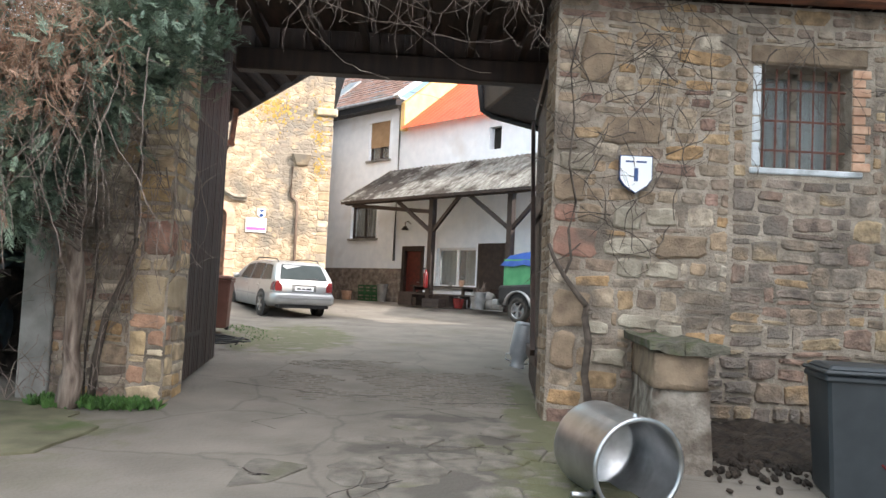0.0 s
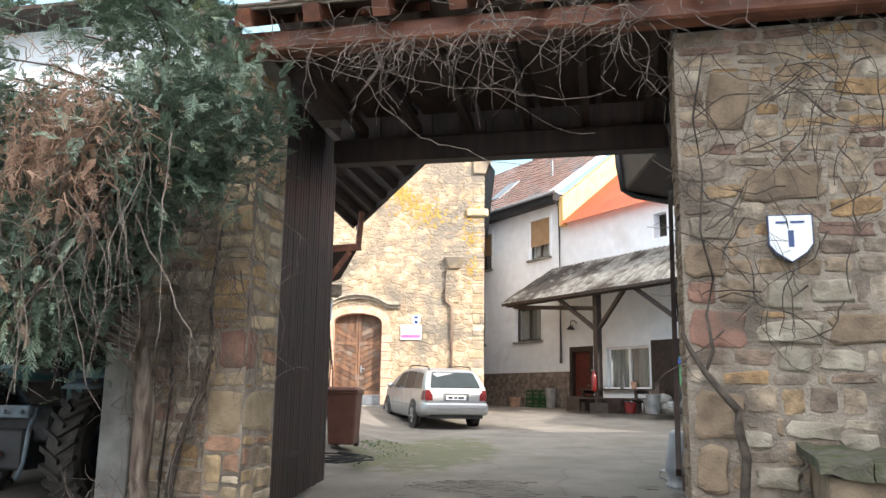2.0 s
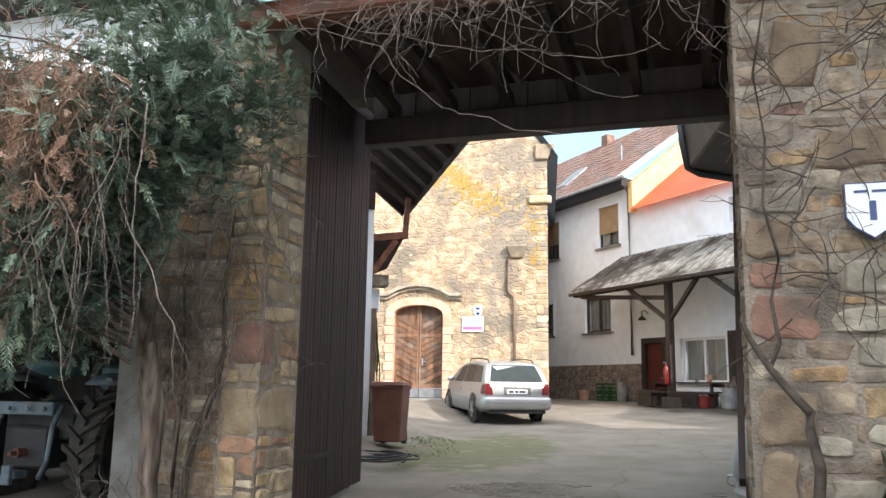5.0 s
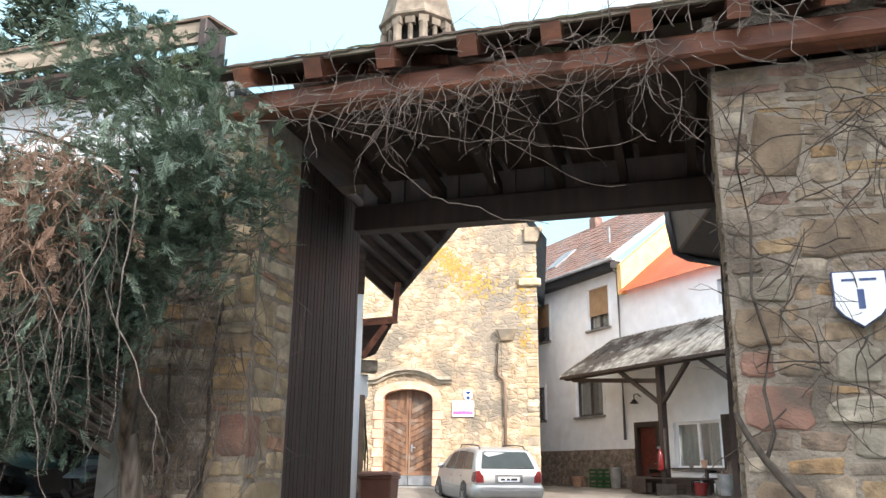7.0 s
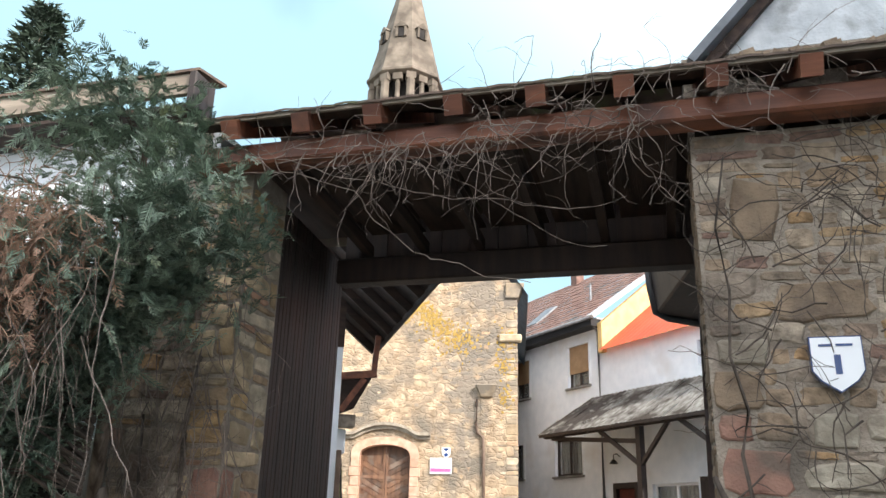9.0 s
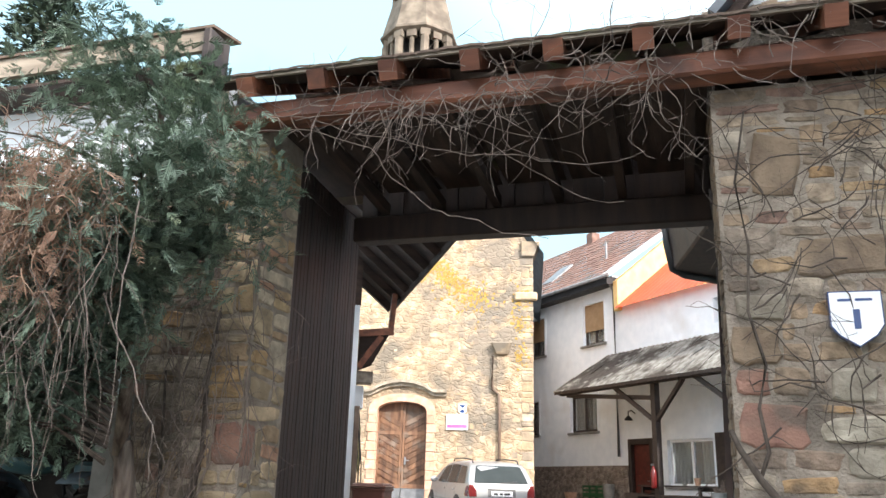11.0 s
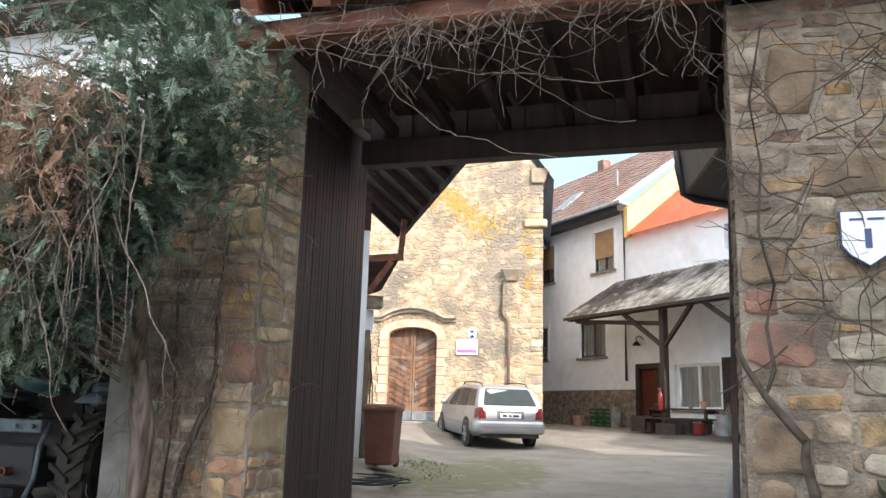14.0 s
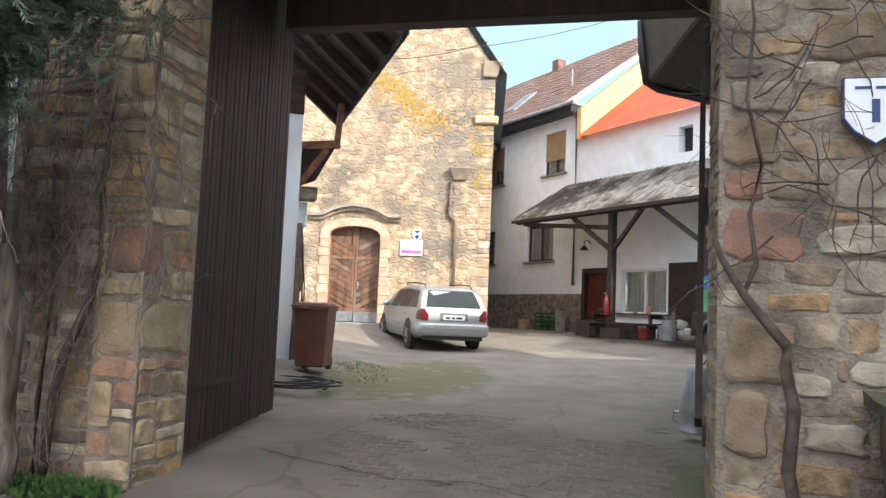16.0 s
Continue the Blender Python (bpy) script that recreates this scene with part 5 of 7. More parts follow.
# dark board added above the white wall as the shade under the eaves
bm = B()
box(bm, 3.13, 4.3, 0.73, 1.0, 4.305, 5.0)
part("gable_boarding", bm, M_RAFTER, shed)
bm = B()
vs = box(bm, -0.3, 4.65, -0.05, 1.6, 4.62, 4.68)
for v in vs:
    if v.co.y > 1:
        v.co.z += 1.36
part("roof_deck", bm, M_RAFTER, shed)
for k in range(7):
    bm = B()
    beam(bm, (-0.2 + 0.78 * k, 0.0, 4.56), (-0.2 + 0.78 * k, 1.5, 5.83), 0.10, 0.13)
    part("rafter", bm, M_RAFTER, shed)
bm = B()
beam(bm, (-0.3, -0.05, 4.6), (4.65, -0.05, 4.6), 0.03, 0.15)
part("fascia", bm, M_RAFTER, shed)
for x in (3.2,):
    bm = B()
    beam(bm, (x, 0.74, 3.82), (x, 0.15, 3.9), 0.10, 0.12)
    part("bracket_arm", bm, M_BEAM, shed)
    bm = B()
    beam(bm, (x, 0.2, 3.85), (x, 0.15, 4.55), 0.09, 0.09)
    part("bracket_post", bm, M_BEAM, shed)
    bm = B()
    beam(bm, (x, 0.72, 3.25), (x, 0.35, 3.8), 0.08, 0.1)
    part("bracket_strut", bm, M_BEAM, shed)
bm = B()
box(bm, 3.5, 3.8, 0.56, 0.73, 2.6, 3.0)
part("meter_box", bm, M_ENAMEL, shed, bevel=0.02)
bm = B()
for x in (3.17, 3.20):
    bm.faces.new([bm.verts.new((x, y, z)) for y, z in ((0.73, 3.80), (0.22, 3.84), (0.50, 3.30), (0.73, 3.20))])
bmesh.ops.solidify(bm, geom=bm.faces[:], thickness=0.015)
part("side_board", bm, M_RAFTER, shed)
bm = B()
rod(bm, (3.36, 0.73, 3.55), (3.36, 0.60, 3.52), 0.02, n=8)
rod(bm, (3.36, 0.60, 3.56), (3.32, 0.50, 3.50), 0.05, 0.10, 12)
part("flood_lamp", bm, M_BLACK, shed)
bm = B()
box(bm, 3.10, 3.17, 0.66, 0.74, 0.2, 2.62)
part("corner_post", bm, M_BROWNPIPE, shed, bevel=0.01)
for k in range(6):
    bm = B()
    drop = 0.50 + 0.05 * k
    tube(bm, [(3.30 + 0.05 * k + 0.07 * math.cos(a), 0.66 - 0.015 * k, 2.35 - drop / 2 + drop / 2 * math.sin(a)) for a in [2 * math.pi * i / 16 for i in range(17)]], 0.011, 0.011, 5)
    part("rope_loop", bm, M_ROPE, shed)
bm = B()
box(bm, 3.30, 3.62, 0.44, 0.73, 3.02, 3.22)
part("wooden_box", bm, M_OLDWOOD, shed, bevel=0.012)
rng = random.Random(4)
for k in range(9):
    x = rng.uniform(2.4, 3.4)
    bm = B()
    tube(bm, wander(rng, (x + 0.5, 0.66, rng.uniform(1.8, 3.0)), (0.1, -0.05, -1), 16, 0.10, 0.12, (0, 0, -0.1)), 0.012, 0.010, 5)
    part("cable", bm, M_BLACK, shed)

hose = thing("hose", (-3.25, 12.75, ground_z(-3.2, 12.8) + 0.02), "black hose lying in loose coils on the ground", "hose")
bm = B()
pts = []
for k in range(80):
    a = 0.42 * k
    r = 0.30 + 0.10 * math.sin(0.31 * k) + 0.002 * k
    pts.append((r * math.cos(a) * 1.2, r * math.sin(a), 0.015 + 0.0012 * k + 0.02 * math.sin(k * 0.7) ** 2))
tube(bm, pts, 0.013, 0.013, 6)
part("coil", bm, M_BLACK, hose, smooth=True)

# ---- dark eaves of the house on the right of the yard ----
bm = B()
plan = [(1.02, 14.9), (4.6, 18.1), (6.8, 15.0), (6.8, 11.2), (1.75, 11.2)]
lo = [bm.verts.new((x, y, 4.78)) for x, y in plan]
hi = [bm.verts.new((x, y, 5.75)) for x, y in plan]
hi[0].co.x, hi[0].co.y = 0.93, 14.8
bm.faces.new(lo[::-1])
bm.faces.new(hi)
for i in range(5):
    bm.faces.new((lo[i], lo[(i + 1) % 5], hi[(i + 1) % 5], hi[i]))
side_house = thing("side_house", (0, 0, 0), "house with deep dark boarded eaves beside the yard, unseen bulk added for shade", "house")
part("soffit", bm, M_DARKWOOD, side_house, bevel=0.03)
bm = B()
tube(bm, [(0.93, 14.8, 5.7), (0.95, 14.78, 5.2), (1.02, 14.82, 4.8), (1.2, 15.0, 4.74), (4.6, 18.05, 4.74)], 0.06, 0.06, 8)
part("gutter", bm, M_BLACK, side_house, smooth=True)
bm = B()
box(bm, 2.9, 6.8, 11.2, 14.6, -0.2, 4.77)
part("wall", bm, M_WHITE, side_house)

# unseen walls and roof, added so their shadow edges the yard's sun patch
bm = B()
box(bm, 3.2, 14.0, 10.9, 11.15, -0.2, 6.6)
box(bm, 6.9, 14.0, 11.15, 15.6, -0.2, 5.6)
part("wall", bm, M_WHITE, side_house)
bm = B()
eaves_front, ridge, eaves_back = [(3.5, 10.9, 5.9), (14.0, 10.9, 5.9)], [(3.9, 12.45, 7.55), (14.0, 15.8, 7.55)], [(4.6, 15.2, 5.6), (14.0, 17.1, 5.6)]
for rows in ((eaves_front, ridge), (ridge, eaves_back)):
    bm.faces.new([bm.verts.new(p) for p in (rows[0][0], rows[0][1], rows[1][1], rows[1][0])])
bm.faces.new([bm.verts.new(p) for p in (eaves_front[0], ridge[0], eaves_back[0])])
bmesh.ops.remove_doubles(bm, verts=bm.verts[:], dist=0.001)
bmesh.ops.solidify(bm, geom=bm.faces[:], thickness=0.15)
part("roof", bm, M_TILE, side_house)
# unseen block, added to shade the ground beyond the sun patch
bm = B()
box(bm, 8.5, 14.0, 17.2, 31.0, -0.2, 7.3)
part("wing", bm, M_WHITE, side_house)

# ---- chapel ----
CHAPEL = pose(-5.8, 25.4, 0, 0, 0, 10)
chapel = thing("chapel", CHAPEL, "old rubble stone chapel with yellow lichen and sandstone portal", "chapel")
bm = B()
holed(bm, -5.4, 2.72, 0.2, 8.6, 0, 0.7, [(-2.0, -0.46, 0.2, 3.84)])
box(bm, -5.4, -4.8, 0.7, 12, 0.2, 8.6)
box(bm, 2.1, 2.72, 0.7, 12, 0.2, 8.6)
vs = [bm.verts.new(p) for p in ((-5.4, 0, 8.6), (2.72, 0, 8.6), (-1.34, 0, 14.5), (-5.4, 0.7, 8.6), (2.72, 0.7, 8.6), (-1.34, 0.7, 14.5))]
for f in ((0, 1, 2), (5, 4, 3), (0, 3, 4, 1), (1, 4, 5, 2), (2, 5, 3, 0)):
    bm.faces.new([vs[i] for i in f])
wall = part("wall", bm, M_CHAPEL, chapel)
bm = B()
for sg in (-1, 1):
    vs = [bm.verts.new(p) for p in ((-1.34 + sg * 4.4, -0.18, 8.42), (-1.34, -0.18, 14.75), (-1.34, 12, 14.75), (-1.34 + sg * 4.4, 12, 8.42))]
    bm.faces.new(vs)
bmesh.ops.solidify(bm, geom=bm.faces[:], thickness=0.14)
part("roof", bm, M_SLATE, chapel)
bm = B()
box(bm, 2.35, 2.95, -0.10, 0.6, 8.35, 8.85)
for v in bm.verts:
    if v.co.z < 8.5 and v.co.x > 2.8:
        v.co.x -= 0.2
part("kneeler", bm, M_CSTONE, chapel, bevel=0.03)
# door leaves with chevron boards
for side, (x0, x1) in ((-1, (-2.0, -1.235)), (1, (-1.225, -0.46))):
    bm = B()
    box(bm, x0, x1, 0.30, 0.36, 1.3, 3.86)
    leaf = part("door_leaf", bm, M_DOORWOOD, chapel)
    for k in range(15):
        bm = B()
        zc = 1.45 + 0.17 * k
        a = (x0 + 0.07, 0.275, zc + (0.33 if side < 0 else 0.0))
        b = (x1 - 0.07, 0.275, zc + (0.0 if side < 0 else 0.33))
        if max(a[2], b[2]) > 3.6:
            break
        beam(bm, a, b, 0.03, 0.135)
        part("board", bm, M_DOORWOOD, leaf)
    bm = B()
    for xa, xb, za, zb in ((x0, x0 + 0.07, 1.3, 3.8), (x1 - 0.07, x1, 1.3, 3.8), (x0 + 0.07, x1 - 0.07, 1.3, 1.42), (x0 + 0.07, x1 - 0.07, 2.85, 2.95)):
        box(bm, xa, xb, 0.245, 0.30, za, zb)
    part("stile", bm, M_DOORWOOD, leaf)
    bm = B()
    box(bm, x0 + 0.01, x1 - 0.01, 0.24, 0.30, 1.02, 1.29)
    part("kick_plate", bm, M_ZINC, leaf, "grey metal kick plate")
bm = B()
box(bm, -1.14, -1.09, 0.20, 0.245, 1.98, 2.2)
rod(bm, (-1.115, 0.20, 2.1), (-1.0, 0.19, 2.1), 0.015, n=6)
part("door_handle", bm, M_ZINC, chapel)
# portal: jamb stones, arch stones, hood mould
for x0, x1 in ((-2.24, -1.99), (-0.47, -0.22)):
    for k in range(9):
        bm = B()
        ext = 0.05 if k % 2 else 0.0
        xx0, xx1 = (x0 - ext, x1) if x0 < -1 else (x0, x1 + ext)
        box(bm, xx0, xx1, -0.05, 0.3, 1.0 + 0.272 * k, 1.0 + 0.272 * k + 0.262)
        part("jamb_stone", bm, M_PINKSTONE, chapel, bevel=0.012)
def arch_point(a, grow):
    return -1.23 + (0.765 + 1.1 * grow) * math.cos(a), 3.40 + (0.42 + grow) * max(math.sin(a), 0) ** 0.62


for k in range(9):
    bm = B()
    a0, a1 = math.pi * k / 9, math.pi * (k + 1) / 9
    steps = [a0 + (a1 - a0) * i / 4 for i in range(5)]
    rows = [[bm.verts.new((x, y, z)) for y in (-0.05, 0.3) for x, z in (arch_point(a, 0.0), arch_point(a, 0.23))] for a in steps]
    for p, q in zip(rows, rows[1:]):
        for i, j in ((0, 1), (1, 3), (3, 2), (2, 0)):
            bm.faces.new((p[i], p[j], q[j], q[i]))
    bm.faces.new((rows[0][0], rows[0][1], rows[0][3], rows[0][2]))
    bm.faces.new((rows[-1][0], rows[-1][1], rows[-1][3], rows[-1][2]))
    part("arch_stone", bm, M_PINKSTONE, chapel)
bm = B()
prof = [(-2.6, 3.98), (-2.2, 3.98), (-2.05, 4.05), (-1.85, 4.16), (-1.55, 4.25), (-1.23, 4.28), (-0.9, 4.25), (-0.6, 4.16), (-0.4, 4.05), (-0.25, 3.98), (0.12, 3.98)]
for h0, h1, d in ((0.0, 0.10, 0.10), (0.10, 0.19, 0.22)):
    lo = [[bm.verts.new((x, y, z + h)) for y, h in ((-d, h0), (-d, h1), (0.05, h1), (0.05, h0))] for x, z in prof]
    for p, q in zip(lo, lo[1:]):
        for i in range(4):
            bm.faces.new((p[i], p[(i + 1) % 4], q[(i + 1) % 4], q[i]))
    bm.faces.new(lo[0])
    bm.faces.new(lo[-1][::-1])
part("hood_mould", bm, M_STONE_PALE, chapel)
bm = B()
box(bm, -2.4, 0.0, -0.5, 0.3, 0.7, 1.0)
part("door_step", bm, M_CONCRETE, chapel, bevel=0.02)
# niche console with a shaft below it
bm = B()
vs = box(bm, 1.45, 2.1, -0.28, 0.05, 5.25, 5.62)
for v in vs[:4]:
    v.co.x = 1.78 + (v.co.x - 1.78) * 0.55
    if v.co.y < 0:
        v.co.y = -0.1
part("console", bm, M_CSTONE, chapel, bevel=0.03)
bm = B()
tube(bm, [(1.5, -0.06, 5.2), (1.48, -0.06, 4.35), (1.52, -0.06, 4.2), (1.68, -0.06, 4.08), (1.70, -0.06, 3.8), (1.72, -0.06, 0.9)], 0.045, 0.045, 8)
part("drain_pipe", bm, M_BROWNPIPE, chapel, smooth=True)
bm = B()
box(bm, 1.62, 1.98, -0.025, 0.02, 4.2, 5.2)
part("relief_panel", bm, M_CHAPEL, chapel)
bm = B()
box(bm, 2.15, 2.85, -0.12, 0.1, 6.95, 7.2)
part("buttress_cap", bm, M_CSTONE, chapel, bevel=0.04)
# lichen streaks that follow the old roof line
rng = random.Random(6)
bm = B()
for k in range(560):
    t = rng.random() ** 0.9
    x = -1.1 + 2.3 * t + rng.gauss(0, 0.14 + 0.16 * t)
    z = 8.85 - 1.75 * t - abs(rng.gauss(0, 0.36))
    r = rng.uniform(0.010, 0.055)
    n = 6
    vs = [bm.verts.new((x + r * rng.uniform(0.6, 1.2) * math.cos(2 * math.pi * i / n), -0.010 - rng.uniform(0, 0.012), z + r * 1.2 * rng.uniform(0.6, 1.2) * math.sin(2 * math.pi * i / n))) for i in range(n)]
    bm.faces.new(vs)
for k in range(170):
    x, z = 2.35 + rng.gauss(0, 0.16), rng.choice((7.05, 6.3, 5.2)) + rng.gauss(0, 0.22)
    r = rng.uniform(0.015, 0.05)
    bm.faces.new([bm.verts.new((min(x + r * math.cos(1.05 * i), 2.7), -0.012 - rng.uniform(0, 0.01), z + r * math.sin(1.05 * i))) for i in range(6)])
part("lichen", bm, M_LICHEN, chapel, "bright yellow lichen patches")
# spire
spire = part("spire", B(), M_SPIRE, chapel)
SC = Vector((-1.28, 0.9, 0))


def octa(bm, prof, smooth=False):
    rings = [[bm.verts.new(SC + Vector((r * math.cos(math.pi / 4 * i + 0.3), r * math.sin(math.pi / 4 * i + 0.3), z))) for i in range(8)] for r, z in prof]
    for p, q in zip(rings, rings[1:]):
        for i in range(8):
            bm.faces.new((p[i], p[(i + 1) % 8], q[(i + 1) % 8], q[i]))
    return rings


bm = bmesh.new()
octa(bm, [(1.30, 13.2), (1.30, 14.9), (1.36, 14.95), (1.36, 15.1), (1.22, 15.15)])
octa(bm, [(1.22, 16.45), (1.42, 16.55), (1.42, 16.65), (1.36, 16.7), (0.09, 22.1), (0.09, 22.3), (0.16, 22.35), (0.16, 22.5), (0.0, 22.55)])
bmesh.ops.recalc_face_normals(bm, faces=bm.faces[:])
bm.to_mesh(spire.data)
bm.free()
# lantern core coloured near-black as the shade behind the columns
bm = B()
octa(bm, [(0.80, 15.1), (0.80, 16.45)])
for i in range(16):
    a = 2 * math.pi * i / 16 + 0.3
    f = math.cos(math.pi / 8) / math.cos((a - 0.3) % (math.pi / 4) - math.pi / 8)
    p = SC + Vector((1.2 * f * math.cos(a), 1.2 * f * math.sin(a), 0))
    col = B()
    rod(col, p + Vector((0, 0, 15.1)), p + Vector((0, 0, 16.25)), 0.085 if i % 2 else 0.15, n=8)
    box(col, -0.17, 0.17, -0.1, 0.1, 16.22, 16.48, Matrix.Translation(p) @ Matrix.Rotation(a + math.pi / 2, 4, "Z"))
    part("column", col, M_SPIRE, spire)
part("lantern_shade_core", bm, M_SHADE, spire)
for i, zz in ((4, 18.3), (5, 18.3), (6, 18.3), (3, 18.3)):
    a = math.pi / 4 * i + 0.3 + math.pi / 8
    r = 1.36 * (22.3 - zz) / 5.6 * 0.924
    dm = B()
    m = Matrix.Translation(SC + Vector((r * math.cos(a), r * math.sin(a), zz))) @ Matrix.Rotation(a - math.pi / 2, 4, "Z")
    box(dm, -0.2, -0.12, -0.15, 0.14, -0.2, 0.2, m)
    box(dm, 0.12, 0.2, -0.15, 0.14, -0.2, 0.2, m)
    vs = [dm.verts.new(m @ Vector(p)) for p in ((-0.24, 0.15, 0.2), (0.24, 0.15, 0.2), (0, 0.15, 0.45), (-0.24, -0.2, 0.2), (0.24, -0.2, 0.2), (0, -0.2, 0.45))]
    for f in ((0, 1, 2), (5, 4, 3), (0, 3, 4, 1), (1, 4, 5, 2), (2, 5, 3, 0)):
        dm.faces.new([vs[j] for j in f])
    part("lucarne", dm, M_SPIRE, spire)
    # near-black box and disc paint the shade of the spire openings
    dm = B()
    box(dm, -0.11, 0.11, -0.05, 0.10, -0.2, 0.19, m)
    part("opening", dm, M_SHADE, spire)
    dm = B()
    r2 = 1.36 * (22.3 - 19.9) / 5.6 * 0.924 + 0.01
    rod(dm, SC + Vector((r2 * math.cos(a + 0.2), r2 * math.sin(a + 0.2), 19.9)), SC + Vector(((r2 - 0.1) * math.cos(a + 0.2), (r2 - 0.1) * math.sin(a + 0.2), 19.88)), 0.08, n=10)
    part("opening", dm, M_SHADE, spire)

# signs on the chapel
board = thing("notice_board", CHAPEL @ pose(0.45, -0.03, 3.0), "white notice board with a magenta band on stone wall", "sign")
bm = B()
box(bm, -0.32, 0.32, -0.03, 0.03, 0.0, 0.46)
part("panel", bm, M_ENAMEL, board, bevel=0.006)
bm = B()
box(bm, -0.30, 0.30, -0.036, -0.031, 0.06, 0.16)
part("band", bm, M_PINK, board)
bm = B()
for z in (0.36, 0.29, 0.22):
    box(bm, -0.27, 0.05, -0.036, -0.031, z, z + 0.02)
part("text_bars", bm, M_ZINC, board)
badge = thing("monument_badge", CHAPEL @ pose(0.60, -0.03, 3.62), "small blue and white monument badge on stone wall", "sign")
bm = B()
shield(bm, 0.72, -0.02, 0.03)
part("plate", bm, M_ENAMEL, badge)
bm = B()
for pts in (((-0.11, 0.12), (0.11, 0.12), (0, 0.02)), ((0, 0.0), (0.085, -0.07), (0.0, -0.14), (-0.085, -0.07))):
    bm.faces.new([bm.verts.new((x, -0.0205, z)) for x, z in pts])
part("mark", bm, M_BLUE, badge)

# ---- white farmhouse ----
HOUSE = pose(-0.33, 32.0, 0, 0, 0, 133)   # local x runs along the front into the distance, y out of the wall
house = thing("farmhouse", HOUSE, "white rendered farmhouse with brown tiled roof and orange lean-to roof", "house")
LOWW = [(2.45, 4.2, 3.58, 5.0), (6.5, 8.2, 3.58, 5.0)]
UPW = [(1.85, 3.2, 6.95, 8.6), (6.0, 7.35, 6.95, 8.6)]
DOORH = (-0.62, 0.68, 0.5, 3.2)
PANE = (-3.45, -1.35, 1.6, 3.1)
SMALLW = (-4.45, -3.85, 6.75, 7.6)
bm = B()
holed(bm, 1.3, 16, 0.3, 9.5, -0.35, 0, LOWW + UPW)
box(bm, 1.3, 16, -9, -8.7, 0.3, 9.5)
part("wall", bm, M_WHITE, house)
bm = B()
holed(bm, -12, 1.3, 0.3, 8.15, -0.35, 0.0, [DOORH, PANE, SMALLW])
part("wall", bm, M_WHITE, house)
# unseen inner wall, near-black to paint the rooms' shade behind the windows
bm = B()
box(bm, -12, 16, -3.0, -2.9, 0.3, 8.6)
part("inner_shade_wall", bm, M_SHADE, house)
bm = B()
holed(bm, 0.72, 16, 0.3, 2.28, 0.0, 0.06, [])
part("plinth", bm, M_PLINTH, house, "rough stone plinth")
# near-black sheet puts the attic's shade into its colour
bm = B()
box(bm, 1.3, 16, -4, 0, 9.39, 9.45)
part("attic_shade_floor", bm, M_SHADE, house)


def house_window(h, shutter=0.0, frame=M_BROWNFRAME, arched=False, mull=True):
    x0, x1, z0, z1 = h
    w = part("window", B(), frame, house)
    bm = bmesh.new()
    t = 0.08
    for a, b, c, d in ((x0, x0 + t, z0, z1), (x1 - t, x1, z0, z1), (x0 + t, x1 - t, z0, z0 + t), (x0 + t, x1 - t, z1 - t, z1)):
        box(bm, a, b, -0.2, -0.12, c, d)
    if mull:
        xm = (x0 + x1) / 2
        box(bm, xm - 0.05, xm + 0.05, -0.2, -0.115, z0 + t, z1 - t)
    bmesh.ops.recalc_face_normals(bm, faces=bm.faces[:])
    bm.to_mesh(w.data)
    bm.free()
    bm = B()
    box(bm, x0 + t, x1 - t, -0.165, -0.158, z0 + t, z1 - t)
    part("pane", bm, M_GLASS, w)
    bm = B()
    n = max(8, int((x1 - x0) / 0.09))
    for k in range(n):
        xa = x0 + (x1 - x0) * k / n
        if abs(k - n / 2) < n * 0.12:
            continue
        box(bm, xa, xa + (x1 - x0) / n * 0.94, -0.36 - 0.03 * (k % 2), -0.33 - 0.03 * (k % 2), z0, z1)
    part("curtain", bm, M_CURTAIN, w)
    bm = B()
    box(bm, x0 - 0.12, x1 + 0.12, -0.1, 0.10, z0 - 0.09, z0 - 0.004)
    part("sill", bm, M_CONCRETE, w, bevel=0.01)
    if shutter:
        for k in range(int((z1 - z0) * shutter / 0.055)):
            bm = B()
            box(bm, x0 + 0.02, x1 - 0.02, -0.10, -0.075, z1 - 0.055 * (k + 1) + 0.004, z1 - 0.055 * k)
            part("shutter_slat", bm, M_SHUTTER, w)
    bm = B()
    for a, b, c, d in ((x0 - 0.12, x0, z0, z1 + 0.12), (x1, x1 + 0.12, z0, z1 + 0.12), (x0, x1, z1, z1 + 0.12)):
        box(bm, a, b, 0.0, 0.02, c, d)
    part("surround", bm, M_WHITE, w)


house_window(LOWW[0])
house_window(LOWW[1])
house_window(UPW[0], 0.68)
house_window(UPW[1], 0.62)
house_window(PANE, 0, M_ENAMEL)
# near-black sheet paints the shade in the small window
bm = B()
x0, x1, z0, z1 = SMALLW
box(bm, x0, x1, -0.34, -0.30, z0, z1)
part("small_window_shade", bm, M_SHADE, house)
# entrance door
bm = B()
x0, x1, z0, z1 = DOORH
for a, b, c, d in ((x0, x0 + 0.16, z0, z1), (x1 - 0.16, x1, z0, z1), (x0 + 0.16, x1 - 0.16, z1 - 0.2, z1)):
    box(bm, a, b, -0.25, 0.05, c, d)
door = part("door_frame", bm, M_BROWNFRAME, house, bevel=0.01)
bm = B()
box(bm, x0 + 0.16, x1 - 0.16, -0.18, -0.12, z0, z1 - 0.2)
box(bm, x0 + 0.28, x1 - 0.28, -0.12, -0.105, z0 + 0.6, z0 + 1.3)
box(bm, x0 + 0.28, x1 - 0.28, -0.12, -0.105, z0 + 1.45, z1 - 0.35)
part("door_leaf", bm, M_REDDOOR, door)
bm = B()
rod(bm, (x0 + 0.3, -0.06, 1.75), (x0 + 0.42, -0.06, 1.75), 0.018, n=8)
